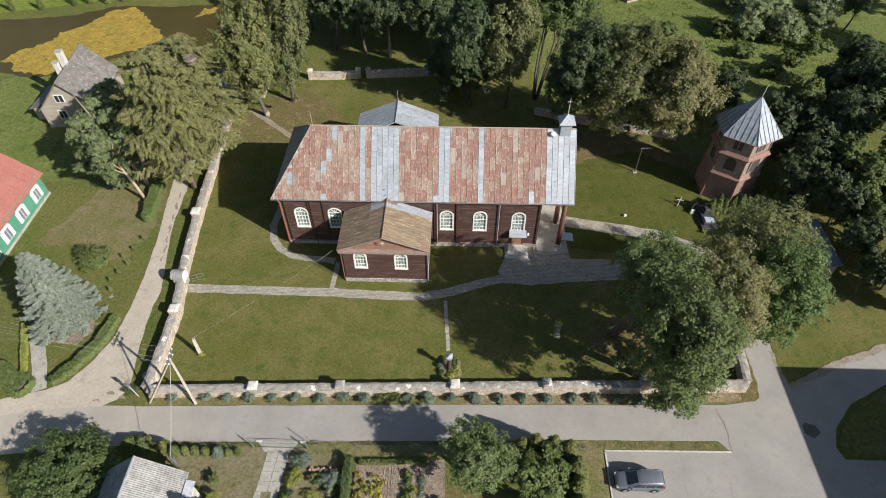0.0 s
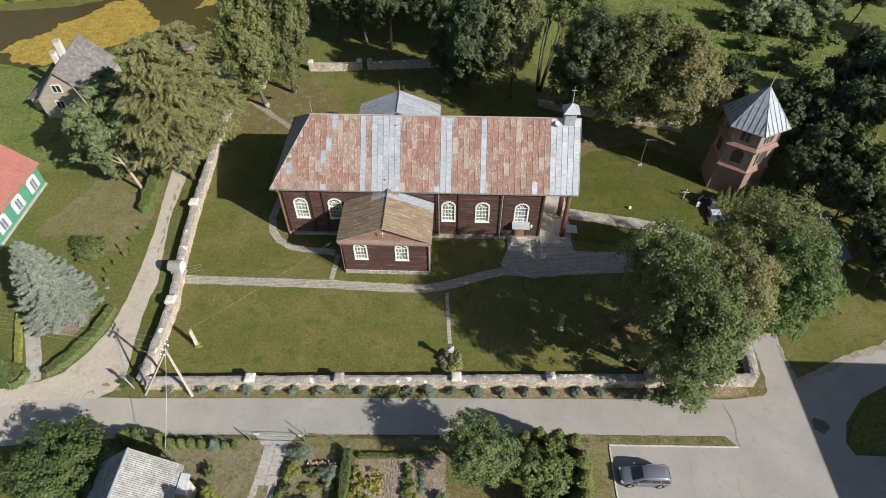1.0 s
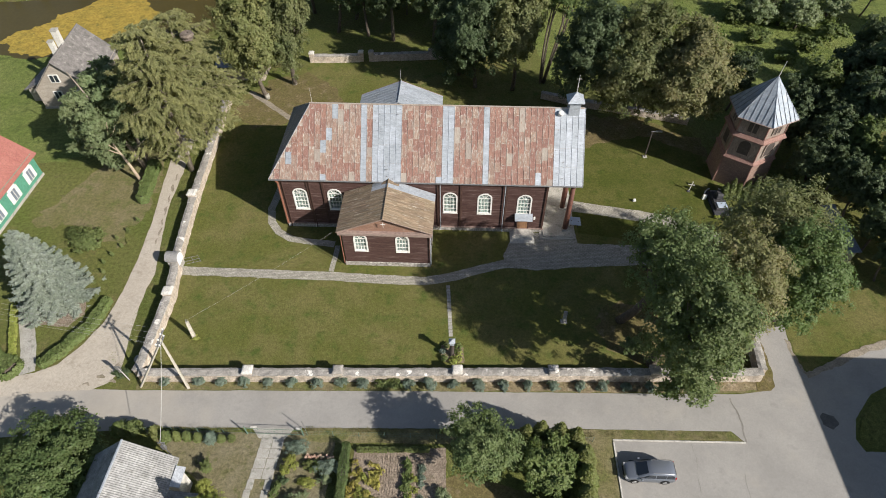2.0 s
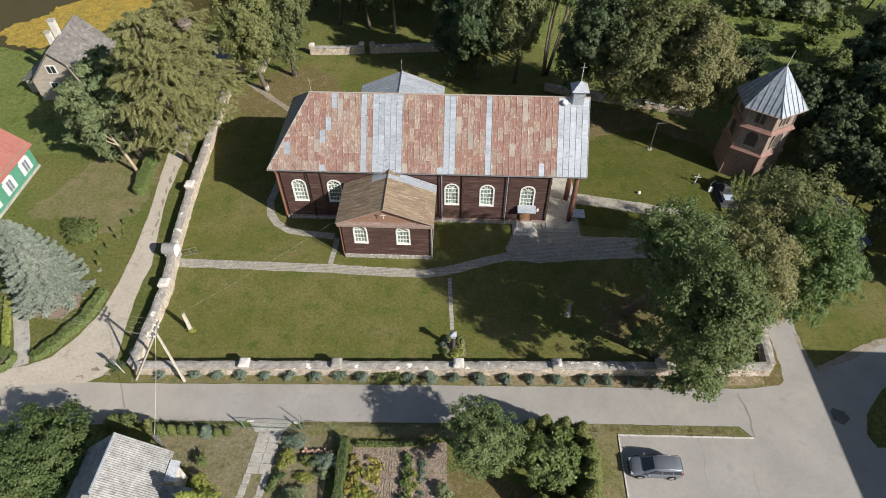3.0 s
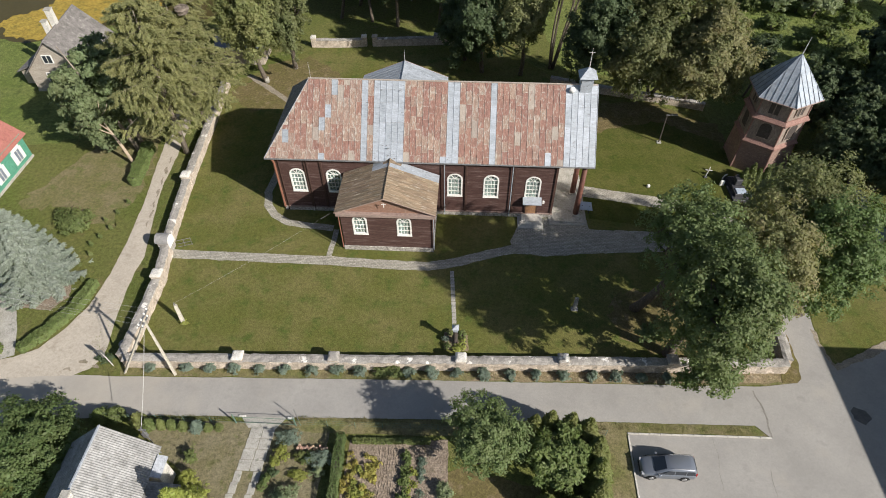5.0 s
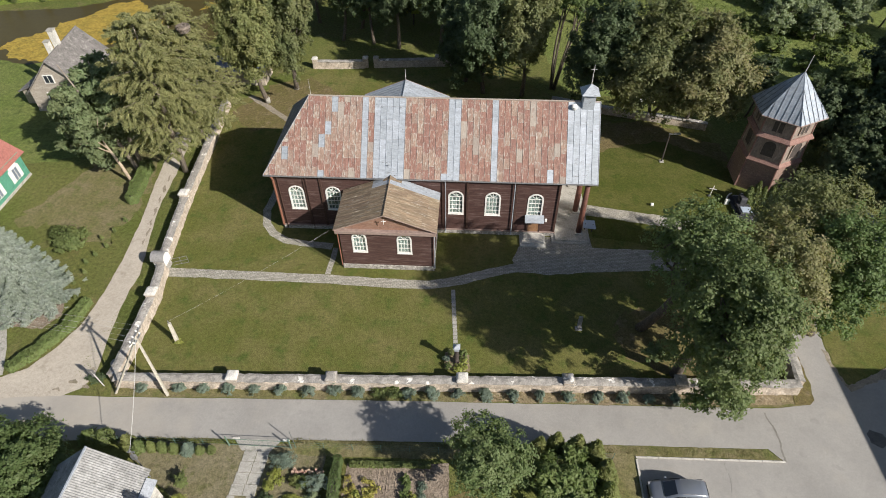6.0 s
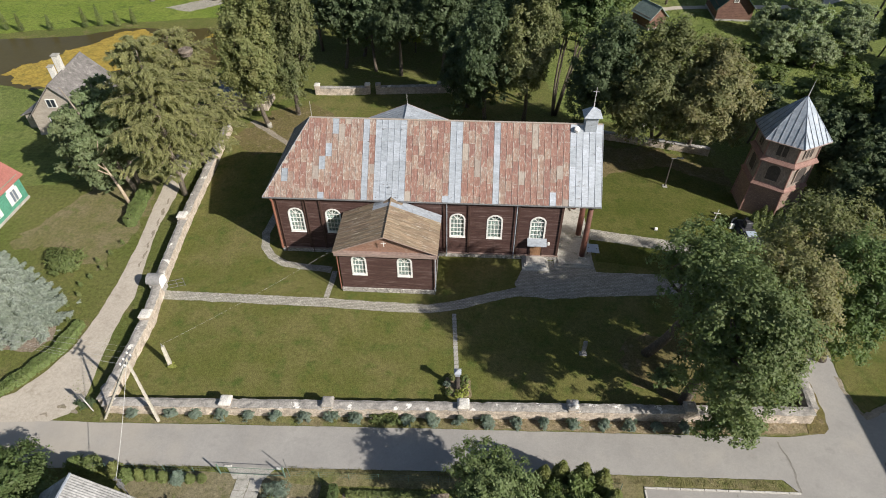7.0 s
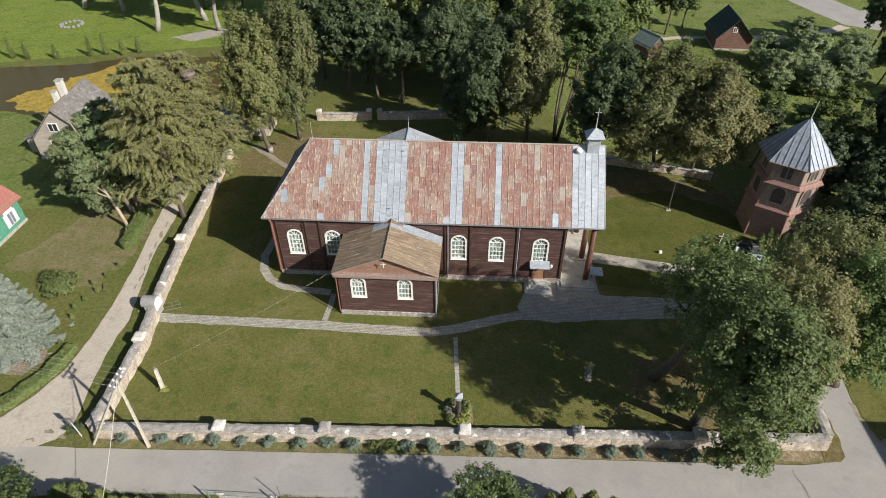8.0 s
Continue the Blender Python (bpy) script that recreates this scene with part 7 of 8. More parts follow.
# building past the car park, whose shadow falls on the crossing
bigb = thing("two_storey_building", 54, 14, 0, "plain plastered two-storey building past the car park", "building")
part("wall", boxed(46.6, 62, 2, 26.4, 0, 8.7, 0.03), M_PLASTER, bigb)
part("roof", boxed(46.2, 62.4, 1.6, 26.8, 8.7, 9.1, 0.05), M_SLATE, bigb)
for k in range(7):
    for z in (1.0, 5.0):
        wdw = part("window", boxed(46.5, 46.62, 4.0 + 3.2 * k, 5.6 + 3.2 * k, z, z + 1.7, 0.02), M_WHITE, bigb)
        part("pane", boxed(46.47, 46.52, 4.12 + 3.2 * k, 5.48 + 3.2 * k, z + 0.12, z + 1.58), M_CARGLASS, wdw)
# far road and track
sheet("road", [(72, 168), (75.9, 158.8), (78.3, 150.1), (81.3, 141), (90, 136), (110, 140), (110, 156), (97, 154), (89.5, 151.5), (87, 160), (84, 172)], 0.05, M_ROAD, 0.2, 1.0, "pale far road", "road")
sheet("sandy_lane", strip([(34, 128), (42, 131), (55, 132), (64, 132), (72, 134), (81, 140)], [1.8, 1.8, 2.0, 2.0, 2.2, 2.5]), 0.055, M_SAND, 0.3, 0.8, "far sandy track to a house", "lane")

# ---- poles and wires ----
apole = thing("utility_pole", -26.2, 28.5, 0, "concrete utility pole with a bracing strut", "utility pole")
A = Vector((-26.0, 28.5, 9.0))
bm = tubed([(-26.35, 28.5, -0.1), (-26.05, 28.45, 8.9)], [0.17, 0.11], 4)
part("post", bm, M_POLE, apole)
part("strut", tubed([(-31.2, 28.45, -0.1), (-26.2, 28.45, 8.3)], [0.13, 0.1], 4), M_POLE, apole)
part("cross_arm", boxed(-26.12, -25.98, 27.6, 29.4, 8.85, 8.97, 0.01), M_STEEL, apole)
part("cross_arm", boxed(-26.12, -25.98, 27.9, 29.1, 8.35, 8.45, 0.01), M_STEEL, apole)
INS = []
for z, ys in ((9.05, (27.7, 28.2, 28.8, 29.3)), (8.5, (28.0, 29.0))):
    for y in ys:
        part("insulator", tubed([(-26.05, y, z - 0.1), (-26.05, y, z), (-26.05, y, z + 0.12)], [0.05, 0.08, 0.05], 8), M_WHITE, apole, "white glass insulator")
        INS.append((-26.05, y, z + 0.05))


def wire(a, b, sag, r=0.018, label="thin bare overhead electric wire", parent=None):
    a, b = Vector(a), Vector(b)
    pts = []
    for i in range(17):
        t = i / 16
        p = a.lerp(b, t)
        p.z -= sag * 4 * t * (1 - t)
        pts.append(p)
    t_ = thing("overhead_wire", *a, label, "wire", "overhead wires")
    part("cable", tubed(pts, [r] * 17, 5), M_WIRE, t_)


for k, p in enumerate(INS[:5]):
    wire(p, (-75, 36 + 0.5 * k, 8.5 + 0.1 * k), 0.7, 0.006, "thin bare overhead electric wire")
wire((-26.05, 28.5, 8.7), (-24.9, 20.9, 4.4), 0.25, 0.02, "pale insulated cable to a house")
stub = thing("stub_pole", -27.6, 34.3, 0, "short leaning concrete stub pole with a cable", "utility pole")
part("post", tubed([(-27.6, 34.3, -0.1), (-27.65, 34.5, 2.7)], [0.26, 0.2], 4), M_POLE, stub)
part("bracket", tubed([(-27.65, 34.5, 2.6), (-27.7, 34.5, 3.1)], [0.04, 0.03], 6), M_STEEL, stub)
part("grass_tuft", quad_mesh("grass_tuft", dome(-27.4, 34.3, 0, 0.5, 0.4, 0.5, 260, 0.13, 301, 6, 2.0)), M_L_YELLOW, stub)
wire((-27.65, 34.5, 3.0), (-14.0, 44.9, 5.6), 0.25, 0.006, "thin pale cable to the church")
mast = thing("service_mast", -24.9, 21.0, 0, "grey steel service mast with a bracket", "pole")
part("pipe", tubed([(-24.9, 21.0, 0), (-24.9, 21.0, 4.6)], [0.06, 0.06], 8), M_STEEL, mast)
part("bracket", boxed(-25.2, -24.6, 20.95, 21.05, 4.2, 4.3, 0.01), M_STEEL, mast)
part("box", boxed(-25.1, -24.75, 20.85, 21.1, 3.2, 3.8, 0.02), M_STEEL, mast)


def lamp_post(x, y, h, label):
    t = thing("lamp_post", x, y, 0, label, "lamp post")
    part("foot", boxed(x - 0.3, x + 0.3, y - 0.3, y + 0.3, 0, 0.12, 0.03), M_CONC, t)
    part("pole", tubed([(x, y, 0), (x, y, h)], [0.09, 0.07], 10), M_DARKWOOD, t)
    part("arm", boxed(x - 0.15, x + 1.0, y - 0.05, y + 0.05, h - 0.06, h + 0.04, 0.01), M_STEEL, t)
    part("head", boxed(x + 0.5, x + 1.3, y - 0.16, y + 0.16, h - 0.02, h + 0.14, 0.03), M_STEEL, t)


lamp_post(25.3, 66.1, 4.3, "slim lamp post on the churchyard lawn")

# leaning road sign by the lane mouth
sg = thing("road_sign", -32.6, 29.2, 0, "leaning road sign on a pale post seen from behind", "road sign")
part("post", tubed([(-32.55, 29.15, -0.05), (-32.9, 29.25, 2.4)], [0.05, 0.05], 8), M_WIRE, sg)
part("panel", boxed(-33.2, -32.6, 29.2, 29.24, 1.8, 2.5, 0.01), M_STEEL, sg)
part("panel", boxed(-33.1, -32.7, 29.2, 29.24, 1.3, 1.7, 0.01), M_STEEL, sg)
shrub("lane_weeds", -33.6, 29.8, 0.9, 0.6, 0.35, M_L_DARK, 260, 0.16, 305, "scrubby weeds at the lane mouth", "weeds")
ball = thing("boulder", -32.4, 31.4, 0, "rounded grey boulder against the wall", "boulder")
bm = bmesh.new()
bmesh.ops.create_icosphere(bm, subdivisions=3, radius=0.42)
for v in bm.verts:
    v.co *= 1 + 0.12 * noise.noise(v.co * 3)
bmesh.ops.translate(bm, vec=(-32.4, 31.4, 0.3), verts=bm.verts[:])
part("stone", bm, M_CAP, ball, "", True)

# ---- churchyard things ----
mon = thing("wayside_shrine", -0.45, 33.3, 0, "dark brown wooden shrine post with a white cap", "shrine")
part("post", tubed([(-0.45, 33.3, 0), (-0.45, 33.3, 2.1)], [0.24, 0.2], 10), M_DARKWOOD, mon)
part("box", boxed(-0.68, -0.22, 33.07, 33.53, 2.0, 2.5, 0.03), M_ZINC, mon, "white boxed top")
bm = bmesh.new()
v4 = [bm.verts.new((-0.45 + sx * 0.33, 33.3 + sy * 0.33, 2.5)) for sx, sy in ((-1, -1), (1, -1), (1, 1), (-1, 1))]
ap = bm.verts.new((-0.45, 33.3, 2.75))
bm.faces.new(v4[::-1])
for i in range(4):
    bm.faces.new((v4[i], v4[(i + 1) % 4], ap))
part("cap", bm, M_ZINC, mon)
for k, (dx, dy, r, m_) in enumerate([(-0.9, 0.1, 0.42, M_L_SAGE), (-0.6, 0.9, 0.45, M_L_THUJA), (0.75, 0.85, 0.5, M_L_BRIGHT), (0.1, -0.7, 0.7, M_L_YELLOW), (0.75, -0.3, 0.55, M_L_YELLOW), (-0.7, -0.6, 0.4, M_L_BRIGHT), (0.35, 0.2, 0.35, M_L_THUJA)]):
    shrub("flower_clump", -0.45 + dx, 33.3 + dy, r, r, 0.6, m_, 320, 0.12, 310 + k, "clump of garden flowers round the shrine post", "plant", "flowers round the shrine", 6)
sheet("flower_bed", [(-1.5, 32.3), (0.7, 32.3), (0.75, 34.3), (-1.5, 34.4)], 0.036, M_DRYBED, 0.25, 0.3, "small bare flower bed round the shrine", "ground")
gr = thing("gravestone", 11.45, 37.8, 0, "old grey granite gravestone in tree shade", "gravestone")
part("slab", boxed(11.25, 11.65, 37.75, 37.95, 0.12, 1.9, 0.05), M_GRANITE, gr)
part("foot", boxed(11.1, 11.8, 37.6, 38.1, 0, 0.15, 0.03), M_GRANITE, gr)
fl = thing("floodlight", 22.3, 57.0, 0, "small white ground floodlight on the lawn", "floodlight")
part("housing", boxed(22.12, 22.48, 56.9, 57.2, 0.05, 0.38, 0.05), M_WHITE, fl)
part("foot", boxed(22.1, 22.5, 56.9, 57.2, 0, 0.08, 0.01), M_STEEL, fl)
BX, BY = 14.0, 52.1
bd = thing("information_board", BX, BY, 0, "tilted information board beside the porch, reflected sky put into its pale blue", "sign")
part("panel", slab([(BX - 0.65, BY - 0.45, 0.95), (BX + 0.75, BY - 0.6, 0.95), (BX + 0.65, BY + 0.4, 1.35), (BX - 0.6, BY + 0.5, 1.35)], 0.06), M_BOARD, bd)
for x, y in ((BX - 0.4, BY), (BX + 0.45, BY - 0.1)):
    part("leg", tubed([(x, y, 0), (x, y, 1.2)], [0.05, 0.05], 8), M_DARKWOOD, bd)
gm = thing("memorial", 32.8, 56.9, 0, "dark granite memorial with pale slabs beside the bell tower", "memorial")
part("base", boxed(31.8, 33.9, 54.7, 59.1, 0, 0.35, 0.04), M_BLACKST, gm)
part("upper_base", boxed(32.1, 33.6, 55.3, 58.5, 0.35, 0.75, 0.03), M_BLACKST, gm)
part("stele", boxed(32.4, 33.2, 56.9, 57.9, 0.75, 1.6, 0.06), M_BLACKST, gm)
part("slab", boxed(32.3, 33.5, 55.4, 56.4, 0.76, 0.86, 0.03), M_BOARD, gm, "pale blue-grey polished slab")
for a0, a1 in ((20, 70), (110, 170)):
    part("kerb_arc", tubed([(32.85 + 1.6 * math.cos(radians(a0 + (a1 - a0) * q / 6)), 57.5 + 1.9 * math.sin(radians(a0 + (a1 - a0) * q / 6)), 0.5) for q in range(7)], [0.09] * 7, 6), M_WHITEWASH, gm, "pale curved kerb")
part("slab", boxed(32.3, 33.8, 58.6, 59.0, 0.4, 0.5, 0.02), M_GRANITE, gm)
wp = thing("plaque", 31.3, 57.8, 0, "small white stone plaque", "plaque")
part("stone", boxed(31.05, 31.55, 57.65, 57.9, 0, 0.75, 0.04), M_WHITE, wp)
for k, (x, y) in enumerate([(32.0, 54.6), (33.2, 54.4), (34.2, 56.2)]):
    shrub("flower_clump", x, y - 0.4, 0.4, 0.4, 0.5, (M_L_YELLOW, M_L_BRIGHT, M_L_SAGE)[k], 240, 0.12, 320 + k, "clump of flowers at the memorial", "plant", "flowers at the memorial", 6)
wc = thing("low_cross", 29.7, 59.2, 0, "low white wooden cross leaning on the lawn", "cross")
part("post", tubed([(29.7, 59.2, 0), (30.0, 59.5, 1.4)], [0.06, 0.06], 8), M_WHITEWASH, wc)
part("arm", tubed([(29.5, 59.45, 1.0), (30.3, 59.3, 1.0)], [0.06, 0.06], 8), M_WHITEWASH, wc)
part("foot", boxed(29.5, 29.9, 59.0, 59.4, 0, 0.15, 0.03), M_BLACKST, wc)
rocks = thing("rock_heap", 25.4, 81.4, 0, "heap of pale field rocks beyond the wall", "rocks")
rng0 = np.random.default_rng(8)
for k in range(12):
    bm = bmesh.new()
    bmesh.ops.create_icosphere(bm, subdivisions=2, radius=float(rng0.uniform(0.3, 0.6)))
    for v in bm.verts:
        v.co *= 1 + 0.3 * noise.noise(v.co * 2.5 + Vector((k, 0, 0)))
    bmesh.ops.translate(bm, vec=(25.4 + rng0.uniform(-1.6, 1.6), 81.4 + rng0.uniform(-0.8, 0.8), 0.2), verts=bm.verts[:])
    part("rock", bm, M_KERB, rocks)

# ---- fence and gate along the road ----
fence = thing("wire_fence", -3, 24.4, 0, "low green wire fence with thin posts along the road", "fence")
FY = lambda x: 23.95 + 0.0135 * (x + 19)
xs = [-31 + 2.4 * k for k in range(5)] + [-13.6 + 2.4 * k for k in range(12)]
for x in xs:
    part("post", tubed([(x, FY(x), 0), (x, FY(x), 1.05)], [0.025, 0.025], 6), M_GREENWIRE, fence)
for xa, xb in ((-31, -19.4), (-13.9, 12.8)):
    for z in (0.3, 0.65, 1.0):
        part("rail_wire", tubed([(xa, FY(xa), z), (xb, FY(xb), z)], [0.006, 0.006], 4), M_GREENWIRE, fence)
gt = thing("double_gate", -17, 24.3, 0, "closed green tubular double gate across a drive", "gate")
for x in (-19.3, -14.0):
    part("gate_post", tubed([(x, 24.0, 0), (x, 24.0, 1.5)], [0.06, 0.06], 8), M_GREENWIRE, gt)
for xa, xb in ((-19.2, -16.7), (-16.6, -14.1)):
    for z in (0.2, 1.15):
        part("rail", tubed([(xa, 24.0, z), (xb, 24.0, z)], [0.022, 0.022], 6), M_GREENWIRE, gt)
    for k in range(8):
        x = xa + (xb - xa) * k / 7
        part("bar", tubed([(x, 24.0, 0.2), (x, 24.0, 1.15)], [0.008, 0.008], 5), M_GREENWIRE, gt)
for x in (-18.9, -14.6):
    st = thing("kerb_block", x, 24.8, 0, "white painted block by the gate", "block", "gate blocks")
    part("block", boxed(x - 0.3, x + 0.3, 24.55, 24.75, 0, 0.16, 0.04), M_WHITEWASH, st)

lp = thing("marker_post", -13.9, 24.5, 0, "thin dark steel post beside the gate", "post")
part("shaft", tubed([(-13.9, 24.5, -0.05), (-13.95, 24.5, 2.0)], [0.035, 0.03], 8), M_STEEL, lp)

# ---- vegetable garden ----
rngv = np.random.default_rng(77)


def plant_row(x0, x1, y0, y1, h, leafmat, n, size, label, seed):
    rng = np.random.default_rng(seed)
    t = thing("crop_row", (x0 + x1) / 2, (y0 + y1) / 2, 0, label, "crops")
    k = int(max(4, (y1 - y0) * 4.5))
    V = []
    for i in range(k):
        cx = rng.uniform(x0, x1)
        cy = rng.uniform(y0, y1)
        V.append(dome(cx, cy, 0, rng.uniform(0.25, 0.5), rng.uniform(0.25, 0.5), h * rng.uniform(0.6, 1.2), int(1.5 * n) // k, size * 0.55, seed + i, 5, 1.5))
    part("foliage", quad_mesh("foliage", np.concatenate(V)), leafmat, t)


plant_row(-9.0, -8.2, 13, 21.6, 0.5, M_L_BEAN, 5600, 0.15, "yellowing bean row in the vegetable bed", 331)
plant_row(-8.3, -7.5, 13, 20.4, 0.55, M_L_YELLOW, 5200, 0.15, "yellow-green vegetable row in the bed", 332)
plant_row(-7.6, -6.5, 13, 22.0, 0.5, M_L_BEAN, 6000, 0.15, "yellowing vegetable row in the bed", 333)
plant_row(-7.2, -6.2, 13, 18.6, 0.5, M_L_FIR, 3600, 0.15, "green leafy vegetable row in the bed", 336)
plant_row(-4.4, -3.8, 13, 21.8, 0.6, M_L_BRIGHT, 5200, 0.16, "green leafy vegetable row in the bed", 334)
plant_row(-3.8, -3.2, 13, 21.4, 0.5, M_L_YELLOW, 3600, 0.15, "green leafy vegetable row in the bed", 335)
plant_row(-2.9, -2.65, 13, 21.4, 0.35, M_L_SAGE, 2000, 0.12, "thin row of onions in the bed", 337)
fur = thing("furrows", -6, 18, 0, "ridged soil furrows of the vegetable bed", "soil", "", "stuff")
bm = bmesh.new()
for k in range(9):
    x = -6.35 + 0.24 * k
    pts = [(x + rngv.normal(0, 0.035), 12.5 + 0.3 * i, 0.03) for i in range(34)]
    tube(bm, pts, [max(0.025, 0.045 + rngv.normal(0, 0.012)) for _ in pts], 6)
part("ridges", bm, M_SOIL, fur)
for k, (x, y, rx, ry, h, m_) in enumerate([(-14.1, 22.7, 1.3, 0.8, 1.2, M_L_SAGE), (-14.6, 20.9, 0.8, 1.1, 0.9, M_L_YELLOW), (-13.0, 21.2, 0.6, 0.5, 0.7, M_L_FIR), (-12.4, 21.0, 0.5, 0.7, 0.8, M_L_BRIGHT), (-11.3, 21.0, 1.0, 0.9, 1.1, M_L_SAGE), (-11.3, 19.9, 0.6, 0.5, 0.7, M_L_WILLOW), (-12.9, 19.5, 0.9, 0.5, 0.5, M_L_YELLOW), (-13.4, 17.9, 1.4, 1.2, 1.3, M_L_WILLOW), (-15.4, 18.8, 0.6, 0.7, 0.8, M_L_BRIGHT), (-14.9, 19.8, 0.5, 0.5, 0.6, M_L_DARK), (-21.4, 18.6, 1.0, 1.1, 1.7, M_L_YELLOW), (-20.2, 17.0, 1.5, 1.3, 2.2, M_L_YELLOW), (-0.7, 18.8, 0.9, 0.8, 0.9, M_L_WILLOW), (-22.0, 20.6, 0.7, 0.9, 1.3, M_L_THUJA), (2.2, 15.5, 1.2, 1.0, 1.0, M_L_THUJA), (-0.8, 16.2, 0.8, 0.8, 0.8, M_L_DARK)]):
    shrub("garden_shrub", x, y, rx, ry, h, m_, int(1800 + 1700 * rx * ry), 0.08, 340 + k, ("greyish" if m_ in (M_L_SAGE, M_L_WILLOW) else "yellow-green" if m_ is M_L_YELLOW else "dark green" if m_ is M_L_DARK else "fresh green") + " leafy shrub in the garden", "shrub")
for k in range(14):
    x, y = -13.4 + 0.19 * k, 21.95 + 0.1 * math.sin(k * 2)
    fb = thing("flower", x, y, 0, "low pale and orange garden flower", "flower", "garden flowers")
    part("head", quad_mesh("head", dome(x, y, 0.1, 0.16, 0.16, 0.35, 40, 0.09, 360 + k, 3)), M_PETAL, fb)
thuja(-20.1, 15.4, 7.0, 1.5, 379, "tall yellow-green conifer beside the slate-roofed house", M_L_YELLOW, 4200)
# saplings beside the pond and along the lane
for k, (x, y) in enumerate([(-95.8, 112.4), (-92.4, 112.7), (-89.0, 112.2), (-83.6, 113.1), (-77.4, 114.9), (-74.8, 115.7), (-71.3, 115.8), (-68.5, 116.9)]):
    thuja(x, y, 3.6 + 0.7 * math.sin(k * 1.7), 0.5, 380 + k, "young conifer planted along the pond bank", None, 500, "saplings along the pond")
for k, (x, y) in enumerate([(-40.2, 51.2), (-40.7, 49.4), (-41.6, 48.1), (-40.5, 46.9), (-41.1, 45.5), (-41.6, 44.3), (-41.0, 42.8), (-41.5, 41.3), (-40.2, 39.2)]):
    thuja(x, y, 0.7, 0.2, 400 + k, "tiny conifer seedling along the lane", M_L_THUJA, 160, "seedlings along the lane")
fp = thing("fire_pit", -91.8, 132.9, 0, "round stone fire pit on the far meadow", "fire pit")
for k in range(14):
    a = 2 * math.pi * k / 14
    part("stone", boxed(-0.35, 0.35, -0.3, 0.3, 0, 0.45, 0.08, Matrix.Translation((-91.8 + 2.2 * math.cos(a), 132.9 + 2.2 * math.sin(a), 0)) @ Matrix.Rotation(a, 4, 'Z')), M_GRANITE, fp)
birch = broadleaf("birch_tree", (-70.6, 130), 0, (-71.5, 133, 13), (4.2, 4.2, 6), M_L_ASH, 9000, 0.4, 420, "tall birch with a white trunk on the far meadow", lobes=24, bark=M_LIMED, trunk_r=0.5, tri=True)
for k, (x, y, q) in enumerate([(-95.7, 145.5, 0.95), (-84.8, 143.4, 0.9), (-62.5, 137.5, 1.05), (-57.0, 131.0, 0.9)]):
    o = copy_thing(birch, Matrix.Translation((x, y, 0)) @ Matrix.Rotation(1.3 * k, 4, 'Z') @ Matrix.Scale(q, 4))
    o.scale = (q, q, q)

# ---- car ----
car = thing("car", 17.3, 21.6, 0.05, "blue-grey metallic estate car parked facing the grass", "car")


def car_shell(profile, material, name, lab=""):
    """profile: (x, z low, z high, half width low, half width high) stations."""
    bm = bmesh.new()
    rows = []
    for x, zl, zh, wl, wh in profile:
        ring = []
        for sy in (-1, 1):
            col = [(sy * wl * 0.93, zl), (sy * wl, zl + 0.18 * (zh - zl)), (sy * (wl * 0.55 + wh * 0.45), zl + 0.62 * (zh - zl)), (sy * wh, zh - 0.06), (sy * wh * 0.8, zh)]
            ring.append([(x, y, z) for y, z in col])
        loop = ring[0] + ring[1][::-1]
        rows.append([bm.verts.new((17.3 + p[0], 21.6 + p[1], 0.05 + p[2])) for p in loop])
    for a, b in zip(rows, rows[1:]):
        n = len(a)
        for i in range(n):
            bm.faces.new((a[i], a[(i + 1) % n], b[(i + 1) % n], b[i]))
    bm.faces.new(rows[0][::-1])
    bm.faces.new(rows[-1])
    bmesh.ops.recalc_face_normals(bm, faces=bm.faces[:])
    return part(name, bm, material, car, lab, True)


car_shell([(-2.34, 0.38, 0.58, 0.45, 0.38), (-2.26, 0.3, 0.70, 0.66, 0.58), (-2.1, 0.25, 0.79, 0.80, 0.70), (-1.85, 0.22, 0.87, 0.88, 0.79), (-1.3, 0.2, 0.97, 0.91, 0.83), (-0.9, 0.2, 1.02, 0.91, 0.85), (0.6, 0.2, 1.04, 0.91, 0.86), (1.8, 0.22, 1.05, 0.90, 0.85), (2.15, 0.28, 1.04, 0.86, 0.82), (2.3, 0.36, 0.98, 0.78, 0.74)], M_CARPAINT, "body")
car_shell([(-1.3, 0.90, 0.96, 0.70, 0.60), (-1.15, 0.92, 1.04, 0.76, 0.64), (-0.75, 0.94, 1.29, 0.81, 0.64), (-0.3, 0.94, 1.55, 0.84, 0.67), (0.1, 0.94, 1.65, 0.85, 0.69), (0.8, 0.94, 1.68, 0.85, 0.70), (1.6, 0.94, 1.65, 0.85, 0.69), (2.05, 0.94, 1.56, 0.83, 0.66), (2.2, 0.94, 1.42, 0.79, 0.62), (2.28, 0.94, 1.08, 0.78, 0.70)], M_CARPAINT, "cabin")


def car_pane(pts, name, lab):
    """A thin glass pane set just proud of the cabin."""
    part(name, slab([Vector((17.3, 21.6, 0.05)) + Vector(p) for p in pts], 0.015), M_CARGLASS, car, lab)


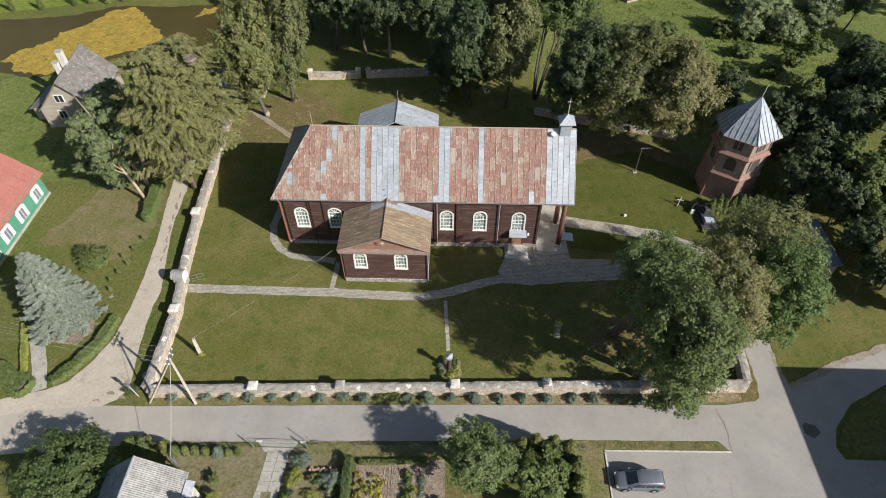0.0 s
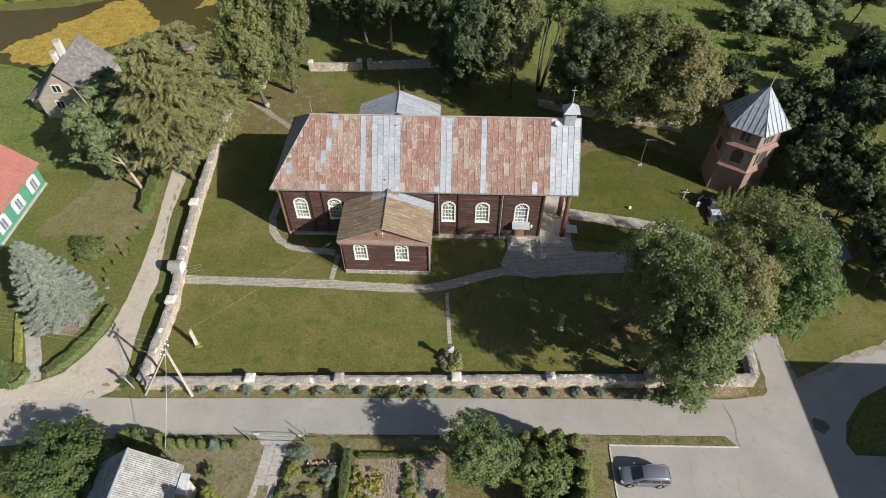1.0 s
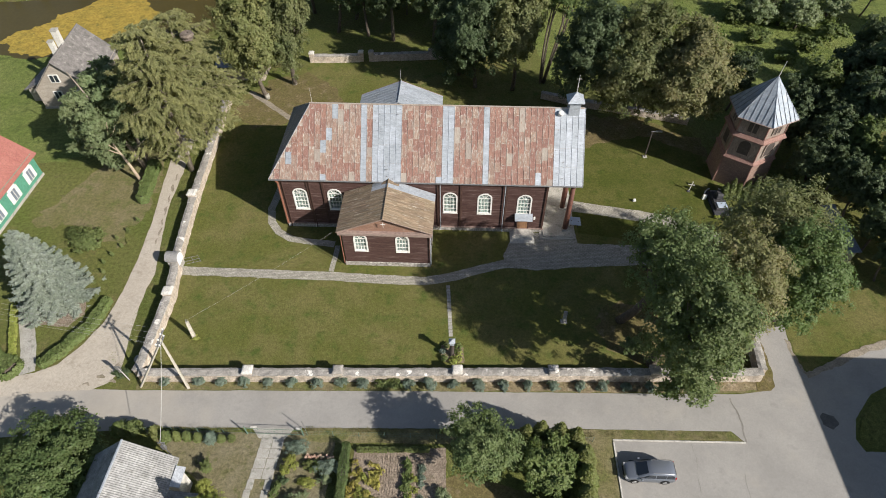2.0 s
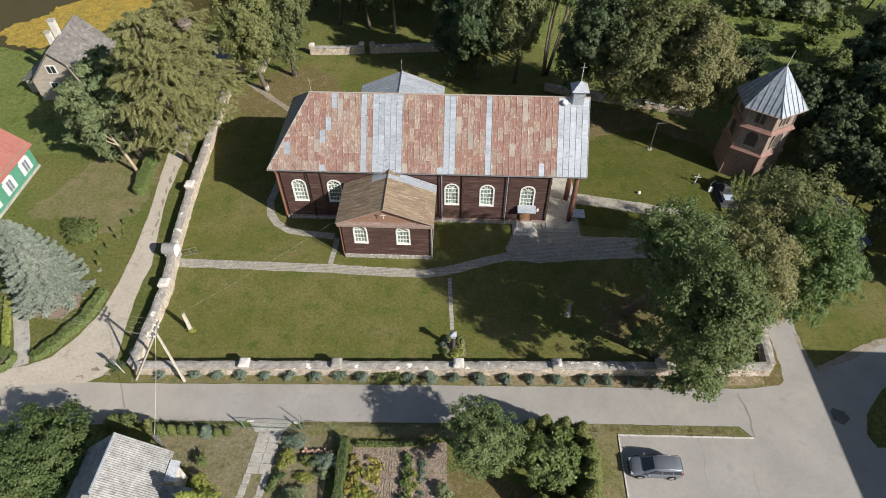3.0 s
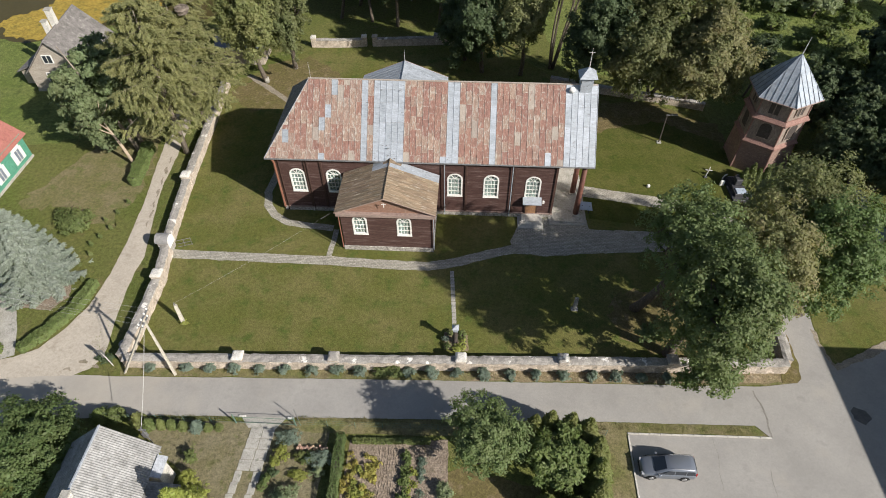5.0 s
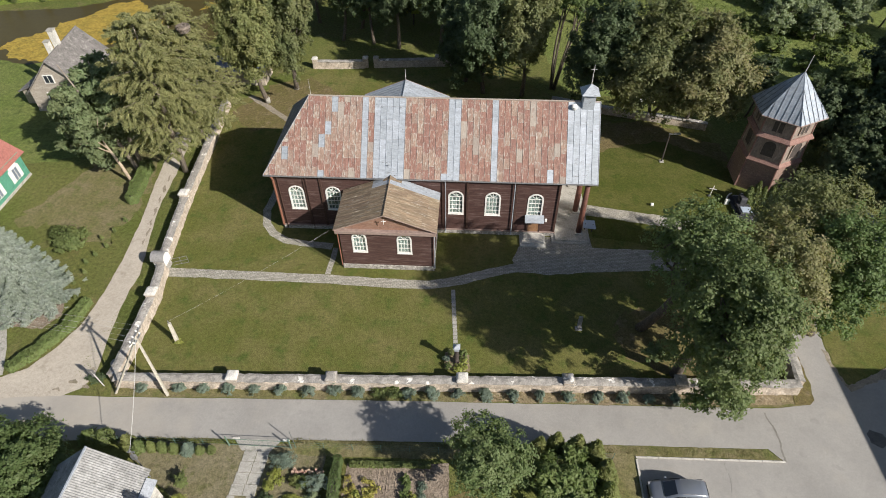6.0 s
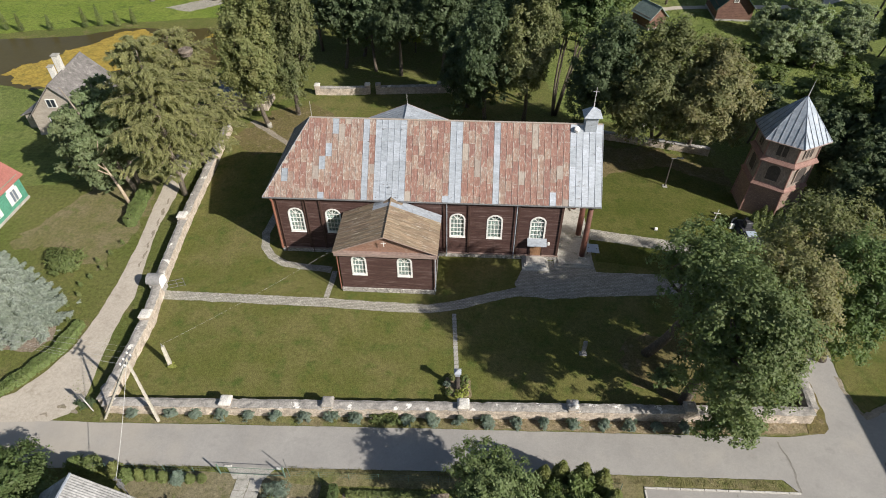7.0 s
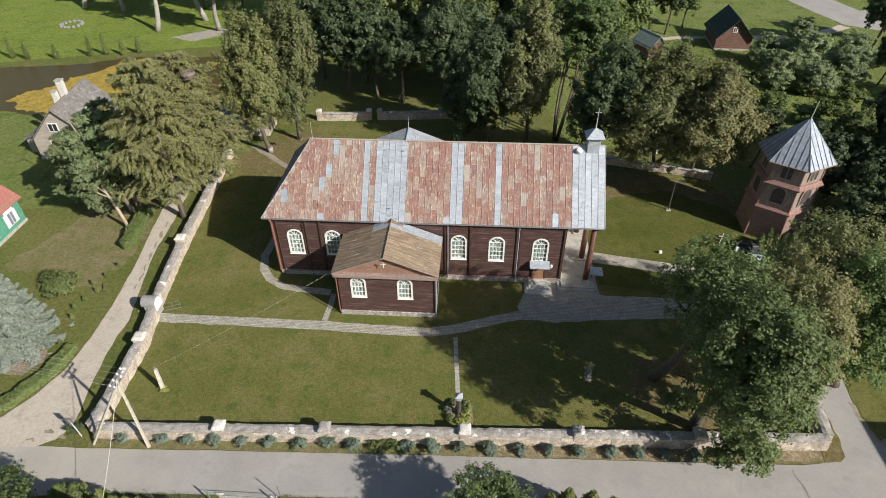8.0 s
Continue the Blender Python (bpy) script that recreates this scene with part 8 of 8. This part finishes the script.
car_pane([(-1.22, 0.60, 1.03), (-1.22, -0.60, 1.03), (-0.34, -0.55, 1.575), (-0.34, 0.55, 1.575)], "windscreen", "dark tinted windscreen")
car_pane([(2.33, -0.60, 1.1), (2.33, 0.60, 1.1), (2.17, 0.54, 1.5), (2.17, -0.54, 1.5)], "rear_window", "dark tinted rear window")
for sy in (-1, 1):
    for xa, xb, xc, xd in ((-0.82, 0.32, 0.32, -0.22), (0.40, 1.28, 1.28, 0.40), (1.36, 2.12, 1.98, 1.36)):
        q = [(xa, sy * 0.865, 1.07), (xb, sy * 0.865, 1.07), (xc, sy * 0.775, 1.47), (xd, sy * 0.775, 1.47)]
        car_pane(q if sy < 0 else q[::-1], "side_window", "dark tinted side window")
    part("roof_rail", tubed([(17.35, 21.6 + sy * 0.62, 1.73), (18.2, 21.6 + sy * 0.63, 1.755), (19.2, 21.6 + sy * 0.61, 1.69)], [0.016] * 3, 6), M_STEEL, car, "grey roof rail")
    part("mirror", boxed(16.28, 16.5, 21.6 + sy * 0.98 - 0.1, 21.6 + sy * 0.98 + 0.1, 1.02, 1.2, 0.04), M_CARPAINT, car)
    part("headlight", boxed(14.98, 15.4, 21.6 + sy * 0.62 - 0.14, 21.6 + sy * 0.62 + 0.14, 0.62, 0.79, 0.05), M_LAMPGLASS, car, "clear headlight")
    part("tail_light", boxed(19.42, 19.6, 21.6 + sy * 0.72 - 0.08, 21.6 + sy * 0.72 + 0.08, 0.75, 1.2, 0.03), M_TAIL, car, "red tail light")
    for x in (-1.42, 1.38):
        w = tubed([(17.3 + x, 21.6 + sy * 0.72, 0.38), (17.3 + x, 21.6 + sy * 0.93, 0.38)], [0.33, 0.33], 20)
        wh = part("wheel", w, M_RUBBER, car, "black tyre")
        part("rim", tubed([(17.3 + x, 21.6 + sy * 0.90, 0.38), (17.3 + x, 21.6 + sy * 0.945, 0.38)], [0.23, 0.21], 16), M_ALLOY, wh, "silver alloy rim")
        part("wheel_arch", bmesh_ring([(17.3 + x + 0.43 * math.cos(math.pi * q / 8), 0.36 + 0.43 * math.sin(math.pi * q / 8)) for q in range(9)] + [(17.3 + x - 0.36, 0.34), (17.3 + x + 0.36, 0.34)], [(17.3 + x + 0.36 * math.cos(math.pi * q / 8), 0.36 + 0.36 * math.sin(math.pi * q / 8)) for q in range(9)] + [(17.3 + x - 0.35, 0.35), (17.3 + x + 0.35, 0.35)], 21.6 + sy * 0.915 - 0.02, 0.04), M_RUBBER, car)
part("bumper", boxed(14.96, 15.06, 21.0, 22.2, 0.35, 0.5, 0.03), M_RUBBER, car)
car.scale = (0.95, 0.97, 0.97)
part("grille", boxed(14.93, 15.02, 21.15, 22.05, 0.55, 0.66, 0.02), M_RUBBER, car, "dark grille")

# ---- unmown grass ----
tufts("long_grass", [(-31.5, 28.4), (20, 29.9), (30.5, 30.6), (30.5, 31.3), (20, 30.7), (-31.5, 29.4)], 4200, 0.09, M_L_GRASSDRY, 501, "tufts of dry grass along the wall foot")
tufts("long_grass", [(13.2, 24.9), (26, 25.1), (25.6, 25.8), (13.2, 25.5)], 1800, 0.07, M_L_GRASSDRY, 502, "tufts of dry grass between road and car park")
tufts("long_grass", [(16, 84), (48, 86), (72, 98), (60, 130), (20, 130)], 4000, 0.3, M_L_BRIGHT, 505, "unmown meadow grass among bushes")
tufts("long_grass", [(-35.8, 30), (-32.4, 30), (-32.3, 38), (-33.2, 45), (-34.8, 58), (-36.3, 74), (-37.6, 62), (-37.2, 54), (-35, 44), (-35.3, 36)], 5000, 0.09, M_L_THUJA, 506, "grass strip between lane and wall")
tufts("long_grass", [(-31, 24.0), (-20, 24.2), (-20, 24.6), (-31, 24.3)], 1200, 0.09, M_L_GRASSDRY, 507, "grass tufts along the road edge")
tufts("long_grass", [(-14, 24.4), (13, 24.8), (13, 25.3), (-14, 24.9)], 2600, 0.09, M_L_GRASSDRY, 508, "grass tufts along the road edge")
